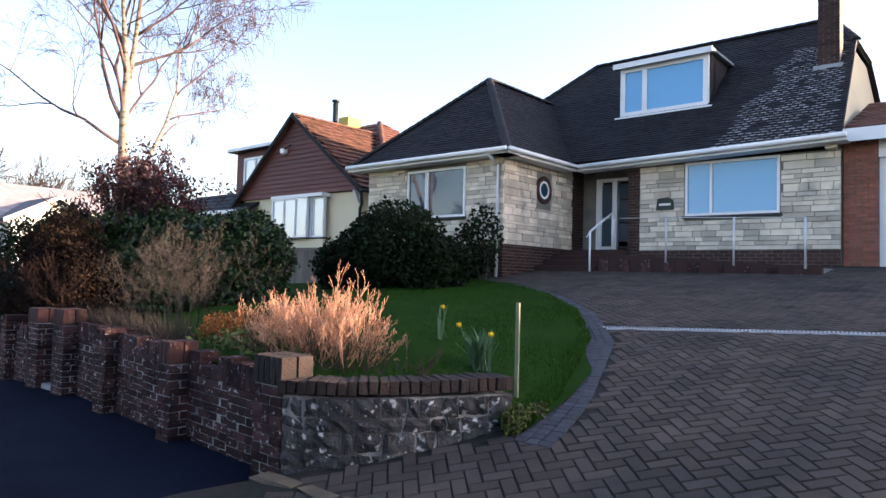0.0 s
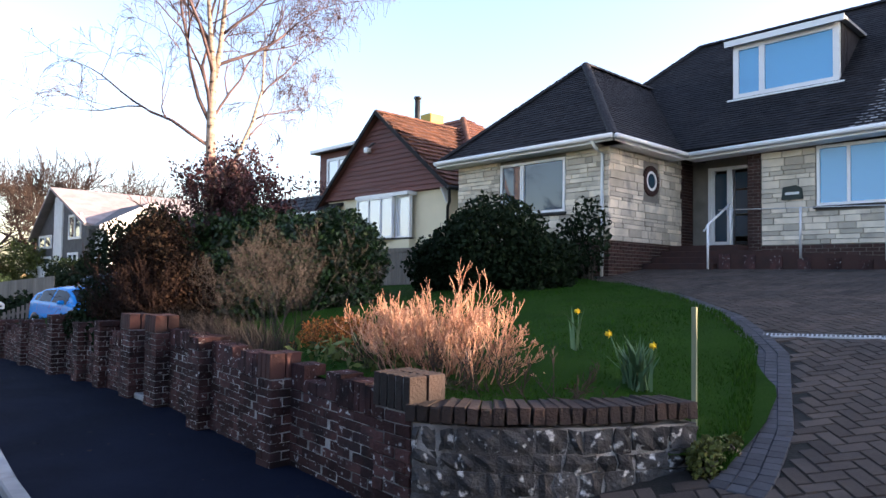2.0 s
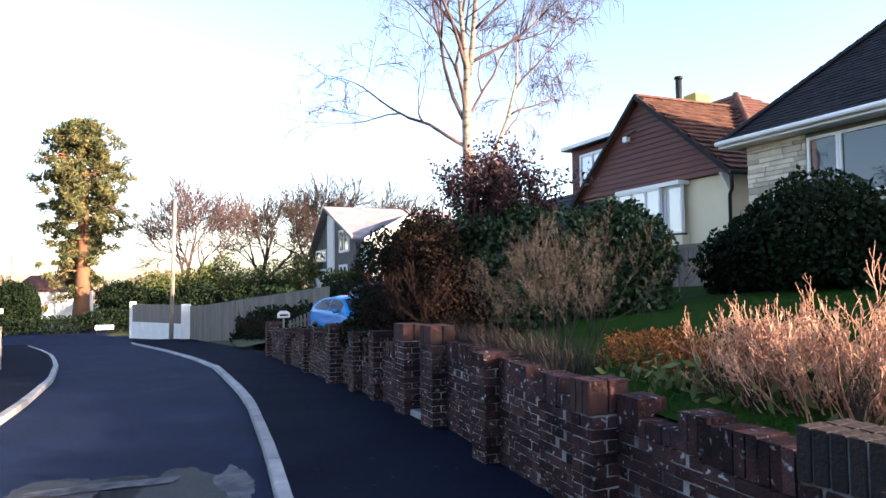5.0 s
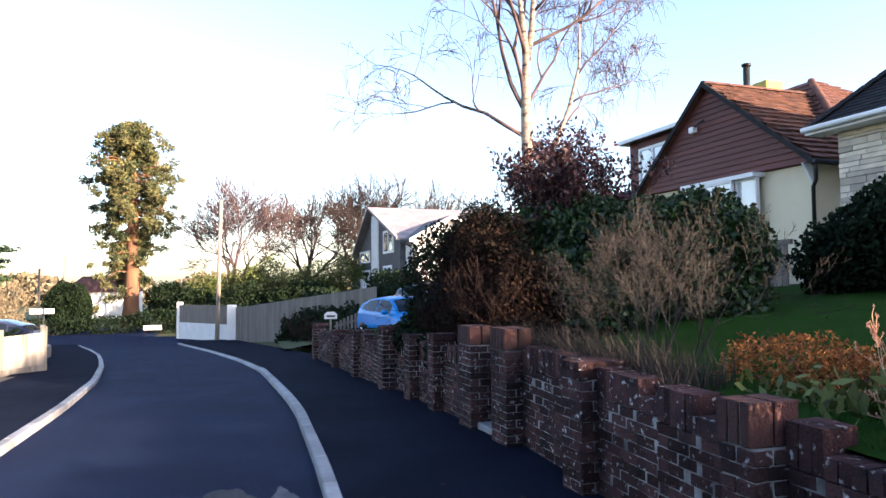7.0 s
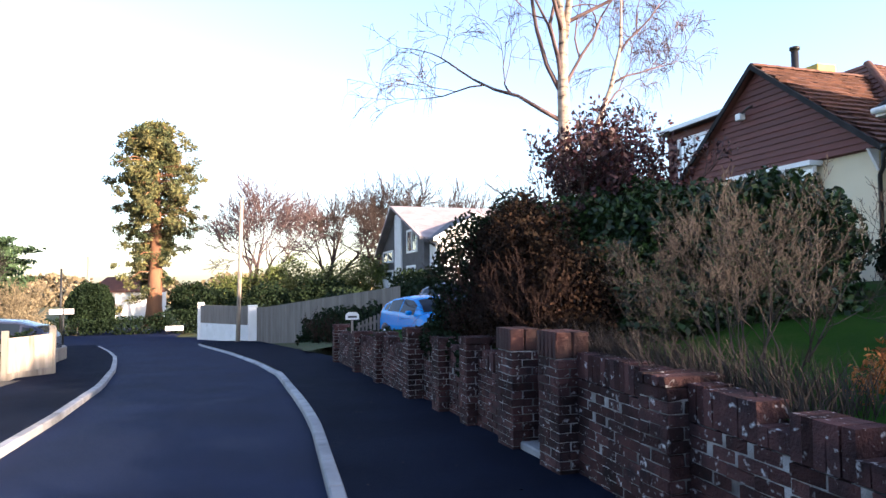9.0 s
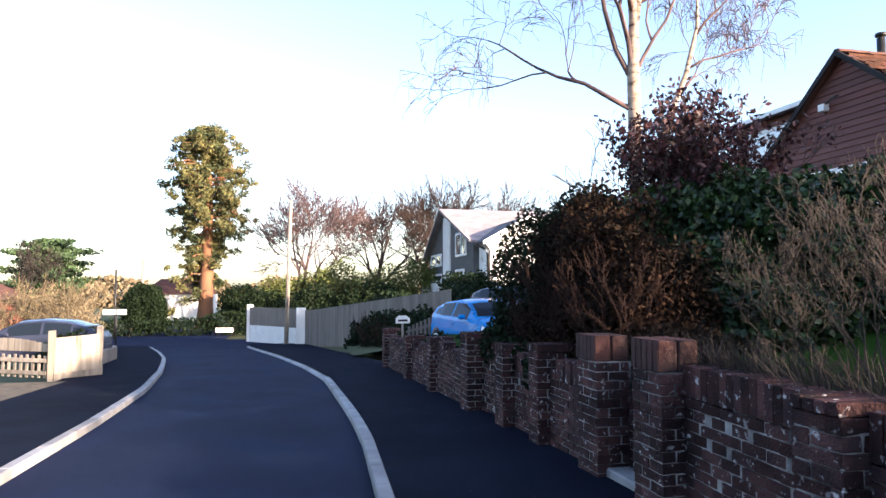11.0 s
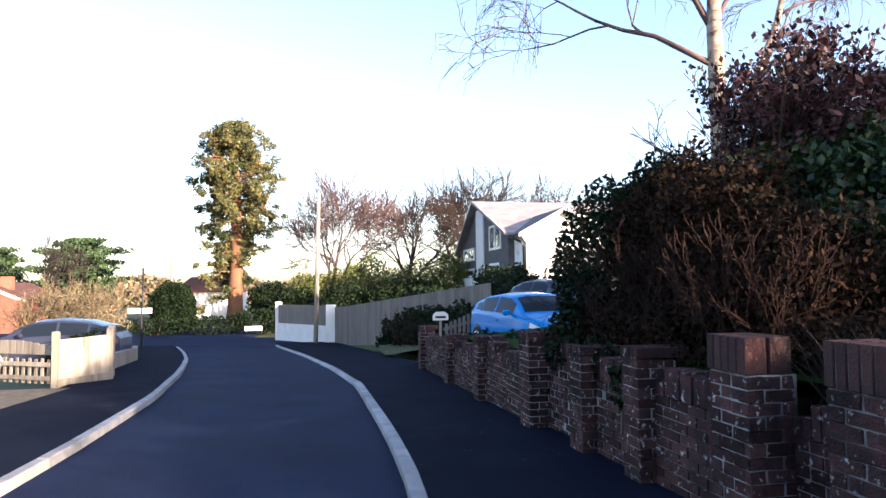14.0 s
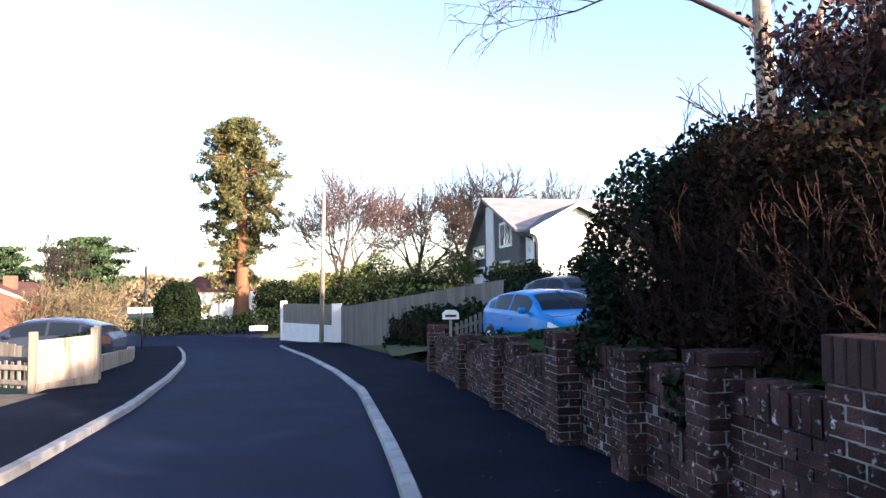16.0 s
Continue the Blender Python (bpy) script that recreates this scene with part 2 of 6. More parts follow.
M_YELLOW = mat("daffodil_petal", (0.80, 0.55, 0.02), (0.75, 0.45, 0.02), rough=0.6, bump=0)
M_LEAFBLUE = mat("daffodil_leaf", (0.08, 0.15, 0.07), (0.06, 0.12, 0.06), rough=0.6, bump=0)
M_SIGN = mat("white_sign", (0.8, 0.8, 0.78), (0.75, 0.75, 0.73), rough=0.5, bump=0)
M_SLATESIGN = mat("slate_sign", (0.05, 0.06, 0.05), (0.035, 0.045, 0.04), rough=0.7, bump=0.2)
M_CHIMPOT = mat("yellow_chimney", (0.60, 0.45, 0.12), (0.5, 0.36, 0.1), rough=0.9, bump=0.2)

# ---- building helpers ----


def part(name, bm, material, parent=None, label=""):
    """Links a bmesh as one mesh object, under a thing or a part."""
    me = bpy.data.meshes.new(name)
    bm.to_mesh(me)
    bm.free()
    me.materials.append(material)
    ob = new(name, me)
    if parent is not None:
        ob.parent = parent
    return tagged(ob, label)


def raw(name, verts, faces, material, parent=None, label="", smooth=False):
    """Links plain lists of corners and faces as one mesh object."""
    me = bpy.data.meshes.new(name)
    me.from_pydata(verts, [], faces)
    me.materials.append(material)
    if smooth:
        me.polygons.foreach_set("use_smooth", [True] * len(me.polygons))
    ob = new(name, me)
    if parent is not None:
        ob.parent = parent
    return tagged(ob, label)


def piece(name, me, parent, m):
    """One of many alike pieces on a shared mesh."""
    ob = new(name, me)
    ob.parent = parent
    ob.matrix_basis = m
    return ob


def thing(name, label, category, at=(0, 0, 0), group="", kind=""):
    ob = new(name)
    ob.location = at
    return tagged(ob, label, category, group, kind)


def box(bm, x0, x1, y0, y1, z0, z1, bevel=0.0):
    made = bmesh.ops.create_cube(bm, size=1)["verts"]
    for v in made:
        v.co = Vector((x0 if v.co.x < 0 else x1, y0 if v.co.y < 0 else y1, z0 if v.co.z < 0 else z1))
    if bevel:
        edges = list({e for v in made for e in v.link_edges})
        bmesh.ops.bevel(bm, geom=edges, offset=bevel, segments=1, affect="EDGES", profile=0.5)
    return bm


def boxed(x0, x1, y0, y1, z0, z1, bevel=0.0):
    return box(bmesh.new(), x0, x1, y0, y1, z0, z1, bevel)


def slab(bm, pts, offset):
    """A flat polygon given thickness along the offset."""
    a = [bm.verts.new(p) for p in pts]
    b = [bm.verts.new(Vector(p) + Vector(offset)) for p in pts]
    bm.faces.new(a)
    bm.faces.new(b[::-1])
    n = len(a)
    for i in range(n):
        bm.faces.new((a[i], b[i], b[(i + 1) % n], a[(i + 1) % n]))
    bmesh.ops.recalc_face_normals(bm, faces=bm.faces)
    return bm


def tube(verts, faces, pts, radii, sides=5):
    """Adds a tapered tube along points to lists of corners and faces."""
    start = len(verts)
    for i, p in enumerate(pts):
        d = (pts[min(i + 1, len(pts) - 1)] - pts[max(i - 1, 0)]).normalized()
        a = d.orthogonal().normalized()
        b = d.cross(a)
        for k in range(sides):
            w = 2 * math.pi * k / sides
            verts.append(p + (a * math.cos(w) + b * math.sin(w)) * radii[i])
    for i in range(len(pts) - 1):
        for k in range(sides):
            s, e = start + i * sides, start + (i + 1) * sides
            faces.append((s + k, s + (k + 1) % sides, e + (k + 1) % sides, e + k))
    faces.append(tuple(start + k for k in range(sides))[::-1])
    faces.append(tuple(start + (len(pts) - 1) * sides + k for k in range(sides)))


def rod(name, pts, radius, material, parent=None, sides=10, label="", radius_end=None):
    v, f = [], []
    pts = [Vector(p) for p in pts]
    end = radius if radius_end is None else radius_end
    n = max(1, len(pts) - 1)
    tube(v, f, pts, [radius + (end - radius) * i / n for i in range(len(pts))], sides)
    return raw(name, v, f, material, parent, label, smooth=True)


# ---- ground levels ----


def path_z(x):
    """Height of the footway along the road."""
    return float(np.interp(-x, (-12, 6, 14, 22, 40, 60), (0.16, -0.05, -0.24, -0.55, -1.45, -1.7)))


def drive_z(x, y):
    base = path_z(x)
    z = float(np.interp(y, (1.2, 3.0, 4.4, 7.4, 12.4, 15.6, 30), (0, 0.10, 0.44, 1.04, 1.64, 2.03, 2.6)))
    return base * max(0.0, 1 - max(0, y - 1.2) / 3) + z


def lawn_z(x, y):
    near = float(np.interp(-x, (2, 5, 10, 15, 22, 40), (0.60, 0.66, 0.68, 0.42, 0.2, -0.6)))
    rise = float(np.interp(y, (3.3, 4.5, 7.4, 12.4, 16, 40, 120), (0, 0.10, 0.42, 0.95, 1.35, 2.2, 4)))
    return near + rise * (1 if x > -12 else float(np.interp(-x, (12, 24, 60), (1, 0.9, 0.6))))


def kerb_n(x):
    return float(np.interp(-x, (-12, 0, 7.1, 9.7, 12.9, 15, 19.7, 24.2, 30.3, 40.2, 60), (0.95, 1.2, 1.48, 1.69, 1.87, 1.89, 1.85, 1.46, 0.73, -0.75, -4)))


def kerb_s(x):
    return float(np.interp(-x, (-12, 0, 14.4, 18.9, 23, 26.5, 30, 35, 40.1, 60), (-1.85, -1.44, -1.22, -1.41, -1.85, -2.36, -2.92, -3.93, -5.1, -11)))


def wall_y(x):
    """Front line of the piers of the boundary wall."""
    return float(np.interp(-x, (4.1, 6.3, 10.1, 12.9, 14.4, 22.4), (3.06, 3.21, 3.56, 3.52, 3.42, 3.40)))


def strip(name, xs, lo, hi, zf, material, ny=6, label="", category=""):
    v, f = [], []
    for x in xs:
        for j in range(ny + 1):
            y = lo(x) + (hi(x) - lo(x)) * j / ny
            v.append((x, y, zf(x, y)))
    for i in range(len(xs) - 1):
        for j in range(ny):
            a = i * (ny + 1) + j
            f.append((a, a + 1, a + ny + 2, a + ny + 1))
    ob = raw(name, v, f, material, smooth=True)
    bm = bmesh.new()
    bm.from_mesh(ob.data)
    bmesh.ops.recalc_face_normals(bm, faces=bm.faces)
    if sum(p.normal.z for p in bm.faces) < 0:
        bmesh.ops.reverse_faces(bm, faces=bm.faces)
    bm.to_mesh(ob.data)
    bm.free()
    return tagged(ob, label, category, kind="structure")


def steps(a, b, n):
    return [a + (b - a) * i / n for i in range(n + 1)]


# ---- large structure: ground, road, footways ----
def field_z(x, y):
    far = max(0.0, math.hypot(x + 15, y) - 70)
    if y < (4.05 if x < -3.2 else 2.9):
        z = path_z(x) - 0.18
    else:
        z = min(lawn_z(x, y), 3.6) - 0.12 if x < -3.2 or y > 16 else drive_z(x, y) - 0.15
    if y > 4.05 and x < -24:
        z = path_z(x) - 0.2 + min(1.0, max(0, y - 3.2) / 5) * (z - path_z(x) + 0.2)
    if -34 < x < -19.6 and 4.05 < y < 9.5:
        z = path_z(x) - 0.12 + 0.05 * (y - 3)
    return z - 0.004 * far


gx = [-1500, -700, -350, -200, -120, -90] + steps(-75, 14, 178) + [18, 25, 40, 80, 200, 500, 1500]
gy = [-1500, -600, -250, -120, -70, -45] + steps(-30, 3.5, 67) + [3.8, 4.0, 4.1] + steps(4.5, 30, 51) + [36, 45, 60, 90, 150, 300, 700, 1500]
gv = [(x, y, field_z(x, y)) for x in gx for y in gy]
gf = [(i * len(gy) + j, (i + 1) * len(gy) + j, (i + 1) * len(gy) + j + 1, i * len(gy) + j + 1) for i in range(len(gx) - 1) for j in range(len(gy) - 1)]
tagged(raw("ground", gv, gf, M_FARGRASS, smooth=True), "rough grassy ground between the gardens", "ground", kind="structure")

xs = steps(-42, 12, 108)
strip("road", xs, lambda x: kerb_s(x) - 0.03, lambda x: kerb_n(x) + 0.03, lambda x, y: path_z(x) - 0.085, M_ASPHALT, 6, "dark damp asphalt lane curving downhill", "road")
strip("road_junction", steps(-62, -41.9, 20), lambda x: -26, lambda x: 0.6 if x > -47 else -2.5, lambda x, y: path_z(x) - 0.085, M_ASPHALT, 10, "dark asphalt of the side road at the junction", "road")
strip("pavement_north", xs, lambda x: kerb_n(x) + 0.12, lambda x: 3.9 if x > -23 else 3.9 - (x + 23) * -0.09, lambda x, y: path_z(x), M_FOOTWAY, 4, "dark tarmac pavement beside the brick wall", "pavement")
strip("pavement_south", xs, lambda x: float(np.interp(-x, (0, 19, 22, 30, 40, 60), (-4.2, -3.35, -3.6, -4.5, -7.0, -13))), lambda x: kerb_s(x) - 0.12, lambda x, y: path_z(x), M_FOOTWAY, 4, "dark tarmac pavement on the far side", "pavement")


def kerb_run(name, line, side, x0, x1, drop):
    run = thing(name, "pale concrete kerb stones, worn and stained", "kerb", kind="structure")
    x = x0
    while x > x1:
        xe = max(x1, x - 0.9)
        up = [-0.006 if drop(q) else 0.008 for q in (x, xe)]
        a, b = Vector((x - 0.006, line(x), path_z(x))), Vector((xe + 0.006, line(xe), path_z(xe)))
        bm = bmesh.new()
        top = [a + Vector((0, 0, up[0])), b + Vector((0, 0, up[1])), b + Vector((0, 0.125 * side, up[1])), a + Vector((0, 0.125 * side, up[0]))]
        if drop((x + xe) / 2):
            for p in top[:2]:
                p.z -= 0.055
            for p in top[2:]:
                p.z -= 0.01
        slab(bm, top, (0, 0, -0.16))
        bmesh.ops.bevel(bm, geom=[e for e in bm.edges if all(v.co.z > min(p.z for p in top) - 0.03 for v in e.verts)], offset=0.014, segments=1, affect="EDGES")
        part("kerb_stone", bm, M_KERB, run)
        x = xe
    return run


kerb_run("kerb_north", kerb_n, 1, -4.6, -41, lambda x: x < -20.2 or x > -5.4)
kerb_run("kerb_south", kerb_s, -1, 4.0, -41, lambda x: False)

# lawn and driveway
EDGE = ((2.9, -2.82), (3.6, -2.82), (4.4, -2.87), (5.1, -3.02), (6.8, -3.65), (8.4, -4.75), (9.8, -6.1), (10.9, -7.6), (11.6, -9.2), (12.4, -9.4))


def edge_x(y):
    return float(np.interp(y, [e[0] for e in EDGE], [e[1] for e in EDGE]))


def lawn_top(x, y):
    d = edge_x(y) - x
    k = min(1.0, max(0.0, d / 1.1))
    return drive_z(x, y) * (1 - k) + lawn_z(x, y) * k + 0.03


def lawn_start(x):
    if x < -4.0:
        return wall_y(x) + 0.33
    return float(np.interp(x, (-4.0, -3.7, -3.4, -3.2, -3.08, -2.95), (3.45, 3.62, 3.85, 4.15, 4.34, 4.34)))


v, f = [], []
for t in steps(0, 1, 30):
    for s in steps(0, 1, 30):
        y = 3.6 + 8.7 * t
        x = edge_x(y) + (-19.4 - edge_x(y)) * s ** 1.6
        y = lawn_start(x) + (12.3 - lawn_start(x)) * t
        v.append((x, y, lawn_top(x, y) + 0.02 * noise.noise(Vector((x * 0.9, y * 0.9, 0)))))
for i in range(30):
    for j in range(30):
        a = i * 31 + j
        f.append((a, a + 1, a + 32, a + 31))
f = [q[::-1] for q in f]
tagged(raw("lawn", v, f, M_GRASS, smooth=True), "mown green lawn sloping down to the stone wall", "lawn", kind="structure")


v, f = [], []
dy = steps(1.35, 15.6, 40)
for y in dy:
    for s in steps(0, 1, 12):
        x0 = edge_x(max(y, 2.9)) if y > 4.5 else float(np.interp(y, (1.3, 2.6, 3.1, 3.6, 4.5), (-4.6, -4.4, -4.1, -3.5, -2.95)))
        if y > 11.5:
            x0 = -9.3
        x = x0 + (9.0 - x0) * s
        v.append((x, y, drive_z(x, y) - 0.012))
for i in range(40):
    for j in range(12):
        a = i * 13 + j
        f.append((a, a + 1, a + 14, a + 13))
tagged(raw("driveway", v, f, M_JOINT), "sloping driveway of brown-grey herringbone block paving", "driveway", kind="structure")
driveway = bpy.data.objects["driveway"]

# ---- things: helpers for plants ----


def leaves(rng, pts, size, up=0.3, long=1.6):
    """Corners and faces of one small leaf at each point."""
    n = len(pts)
    d = rng.normal(size=(n, 3))
    d[:, 2] += up
    d /= np.linalg.norm(d, axis=1)[:, None]
    e = np.cross(d, rng.normal(size=(n, 3)))
    e /= np.linalg.norm(e, axis=1)[:, None]
    s = (size * rng.uniform(0.6, 1.3, n))[:, None]
    a, b = d * s * long * 0.5, e * s * 0.5
    v = np.stack([pts - a, pts + b, pts + a, pts - b], 1).reshape(-1, 3)
    f = np.arange(4 * n).reshape(-1, 4)
    return v, f


def clump_points(rng, centre, radii, n, lump=0.25, hollow=0.55, freq=1.6):
    """Points in the uneven shell of a bush."""
    u = rng.normal(size=(n, 3))
    u /= np.linalg.norm(u, axis=1)[:, None]
    off = rng.uniform(0, 50, 3)
    k = np.array([noise.noise(Vector(q * freq + off)) + 0.5 * noise.noise(Vector(q * freq * 2.7 + off)) for q in u])
    r = (rng.uniform(hollow ** 3, 1, n) ** (1 / 3)) * (1 + lump * k)
    return np.array(centre) + u * r[:, None] * np.array(radii)


def leafy(name, blobs, per, size, material, label, category, seed, parent=None, long=1.6, kind="", lump=0.25, floor=None, group=""):
    """A bush: leaves in several uneven lumps, with twigs inside; its origin at the foot."""
    rng = np.random.default_rng(seed)
    pts = np.concatenate([clump_points(rng, c, r, int(per * r[0] * r[2] * 4), lump) for c, r in blobs])
    if floor is not None:
        pts = pts[pts[:, 2] > floor]
    v, f = leaves(rng, pts, size, long=long)
    if parent is None:
        c = blobs[0][0]
        base = thing(name, label, category, (c[0], c[1], floor if floor is not None else c[2] - blobs[0][1][2]), group, kind)
        loc = np.array(base.location)
        raw("foliage", (v - loc).tolist(), f.tolist(), material, base)
        tv, tf = [], []
        for c, r in blobs:
            for i in range(7):
                q = clump_points(rng, c, np.array(r) * 0.75, 1)[0]
                foot = Vector((c[0] + rng.normal() * 0.15 * r[0], c[1] + rng.normal() * 0.15 * r[1], loc[2] - 0.05)) - Vector(loc)
                end = Vector(q) - Vector(loc)
                tube(tv, tf, [foot, foot.lerp(end, 0.5) + Vector((0.05, 0.02, 0.05)), end], [0.03, 0.02, 0.006], 4)
        tagged(raw("stem", tv, tf, M_BARK, base), "", kind="stuff")
        return base
    return raw(name, v.tolist(), f.tolist(), material, parent, label)


def grow(verts, faces, rng, start, way, length, radius, depth, spread=0.6, lift=0.15, shrink=0.72, kids=(2, 3), tips=None, wob=0.12, minr=0.004, droop=0.0):
    """One limb with its branches, added to the lists."""
    n = 4
    pts, rad, d = [start], [radius], way.normalized()
    for i in range(n):
        d = (d + Vector(rng.normal(size=3)) * wob + Vector((0, 0, lift * 0.3 - droop * (1 if depth < 2 else 0)))).normalized()
        pts.append(pts[-1] + d * length / n)
        rad.append(max(minr, radius * (1 - 0.45 * (i + 1) / n)))
    tube(verts, faces, pts, rad, 6 if depth > 3 else 4 if depth > 1 else 3)
    if depth <= 0:
        if tips is not None:
            tips.append(pts[-1])
        return
    for k in range(int(rng.integers(kids[0], kids[1] + 1))):
        at = 0.45 + 0.55 * (k + rng.uniform(0, 1)) / (kids[1])
        i = min(n - 1, int(at * n))
        p = pts[i].lerp(pts[i + 1], at * n - i) if at < 1 else pts[-1]
        side = d.orthogonal().normalized()
        side.rotate(Matrix.Rotation(rng.uniform(0, 6.28), 3, d))
        w = (d + side * spread * rng.uniform(0.7, 1.3)).normalized()
        grow(verts, faces, rng, p, w, length * shrink * rng.uniform(0.75, 1.15), max(minr, rad[i] * 0.62), depth - 1, spread, lift, shrink, kids, tips, wob, minr, droop)
    grow(verts, faces, rng, pts[-1], d, length * shrink, max(minr, rad[-1] * 0.9), depth - 1, spread, lift, shrink, kids, tips, wob, minr, droop)


def bare_tree(name, at, height, radius, label, seed, material=None, depth=6, spread=0.6, trunk=0.28, lean=(0, 0), twig=None, droop=0.0, minr=0.006, lift=0.15, shrink=0.72, trunks=1):
    rng = np.random.default_rng(seed)
    base = thing(name, label, "tree", at, "bare winter trees")
    v, f = [], []
    for q in range(trunks):
        off = Vector((q * 0.25 * math.cos(q * 2.1), q * 0.25 * math.sin(q * 2.1), 0))
        top = Vector((lean[0], lean[1], height * trunk)) + off * 2
        pts = [off + (top - off) * (i / 5) + Vector((rng.normal() * 0.04, rng.normal() * 0.04, 0)) * (i > 0) for i in range(6)]
        pts[0].z -= 0.15
        tube(v, f, pts, [radius * (1.25 if i == 0 else 1 - 0.06 * i) for i in range(6)], 9)
        tv, tf = ([], [])
        for k in range(4):
            w = Vector((math.cos(k * 1.57 + q), math.sin(k * 1.57 + q), 1.5 + 0.3 * k)).normalized()
            grow(tv, tf, rng, pts[5 - k % 2], w, height * 0.22, radius * 0.55, depth, spread, lift, shrink, (2, 3), None, 0.13, minr, droop)
        raw("crown", tv, tf, twig or material or M_BARK, base, smooth=True)
    raw("trunk", v, f, material or M_BARK, base, smooth=True)
    return base


def sprays(name, stems, n, spread, height, rad, material, seed, parent, depth=2, wob=0.2, label="", tipr=0.003):
    """Upright stems that fork, for shrubs of bare twigs."""
    rng = np.random.default_rng(seed)
    for (x, y, z) in stems:
        for i in range(n):
            v, f = [], []
            w = Vector((rng.normal() * spread, rng.normal() * spread, 1)).normalized()
            grow(v, f, rng, Vector((x + rng.normal() * 0.06, y + rng.normal() * 0.06, z - 0.05)), w, height * rng.uniform(0.35, 0.6), rad, depth, 0.45, 0.2, 0.62, (1, 2), None, wob, tipr)
            raw(name, v, f, material, parent, label)


# ---- things: boundary wall ----
BL, BH, BD = 0.215, 0.065, 0.1025


def brick_mesh(name, l, d, h, material, seed=0, rough=0.004):
    rng = random.Random(seed)
    bm = boxed(-l / 2, l / 2, 0, d, 0, h, 0.006)
    for q in bm.verts:
        q.co += Vector((rng.uniform(-rough, rough), rng.uniform(-rough, rough), rng.uniform(-rough, rough)))
    me = bpy.data.meshes.new(name)
    bm.to_mesh(me)
    bm.free()
    me.materials.append(material)
    return me


class Bricks:
    """Collects bricks: the first ones as pieces of their own, the others joined into one part."""

    def __init__(self, parent, single, joined, limit=290):
        self.parent, self.mats, self.limit, self.count = parent, (single, joined), limit, 0
        self.shared, self.v, self.f = {}, [], []

    def add(self, m, l, d, h):
        key = (round(l, 2), round(d, 2), round(h, 2))
        if self.count < self.limit:
            k = (*key, self.count % 3)
            if k not in self.shared:
                self.shared[k] = brick_mesh("brick", *key, self.mats[0], self.count)
            piece("brick", self.shared[k], self.parent, m)
            self.count += 1
        else:
            s = len(self.v)
            j = random.uniform(-0.003, 0.003)
            for x in (-l / 2, l / 2):
                for y in (j, d):
                    for z in (0, h):
                        self.v.append(m @ Vector((x, y, z)))
            self.f += [tuple(s + i for i in q) for q in ((0, 1, 3, 2), (4, 6, 7, 5), (0, 4, 5, 1), (2, 3, 7, 6), (1, 5, 7, 3), (0, 2, 6, 4))]

    def close(self):
        if self.v:
            tagged(raw("brickwork", self.v, self.f, self.mats[1], self.parent), "", kind="stuff")


PIERS = ((-4.56, -4.19, 0.95), (-6.37, -6.13, 0.90), (-8.3, -8.0, 0.88), (-10.08, -9.69, 1.02), (-11.06, -10.68, 0.99), (-12.24, -11.97, 0.80), (-13.3, -13.0, 0.72), (-14.62, -14.26, 0.77), (-16.9, -16.6, 0.56), (-19.2, -18.9, 0.42), (-22.3, -21.95, 0.40))
BAYS = ((0.82, 0.2), (0.85, 0.16), (0.87, 0.2), (0.66, 0.28), (0.70, 0.13), (0.66, 0.13), (0.70, 0.22), (0.52, 0.12), (0.36, 0.12), (0.27, 0.12))   # top and set-back of each bay
DEEP = 0.3
brick_wall = thing("brick_boundary_wall", "old dark red brick boundary wall with raised piers and ragged coping", "brick wall", (-13, 3.6, -0.2))
loc = Vector(brick_wall.location)
masonry = Bricks(brick_wall, M_BRICK, M_BRICK_J)
core = bmesh.new()


def face_bricks(x0, x1, y, z0, z1, depth, ax="x"):
    """Stretcher courses on a face that runs along x (facing -y) or along y (facing +x)."""
    row = 0
    z = z1 - 0.075 * math.ceil((z1 - z0) / 0.075)
    while z + BH <= z1 + 0.02:
        p = x0 + (0.0 if row % 2 else -BL / 2)
        while p < x1 - 0.03:
            a, b = max(p, x0), min(p + BL, x1)
            if b - a > 0.05:
                mid = (a + b) / 2
                tilt = random.uniform(-0.6, 0.6)
                if ax == "x":
                    m = pose(mid - loc.x, y(mid) - loc.y + random.uniform(-0.004, 0.004), z - loc.z, 0, tilt, random.uniform(-0.6, 0.6))
                else:
                    m = pose(y(mid) - loc.x + random.uniform(-0.004, 0.004), mid - loc.y, z - loc.z, 0, 0, 90 + random.uniform(-0.6, 0.6))
                masonry.add(m, round(b - a - 0.004, 2), depth, BH)
            p += BL + 0.01
        z += BH + 0.01
        row += 1


def soldiers(x0, x1, y, z, h, depth, gaps=0.0):
    """Upright coping bricks, in short runs of one height, some runs broken off."""
    p, run, level = x0 + BH / 2, 0, 1.0
    while p < x1:
        if run <= 0:
            run = random.randint(2, 5)
            level = 0.45 if random.random() < gaps else random.choice((1.0, 1.0, 0.95, 0.86))
        m = pose(p - loc.x, y(p) - loc.y - 0.004 + random.uniform(-0.006, 0.006), z - loc.z, 0, random.uniform(-1.5, 1.5), random.uniform(-1, 1))
        masonry.add(m, BH, depth, h * level)
        run -= 1
        p += BH + 0.010


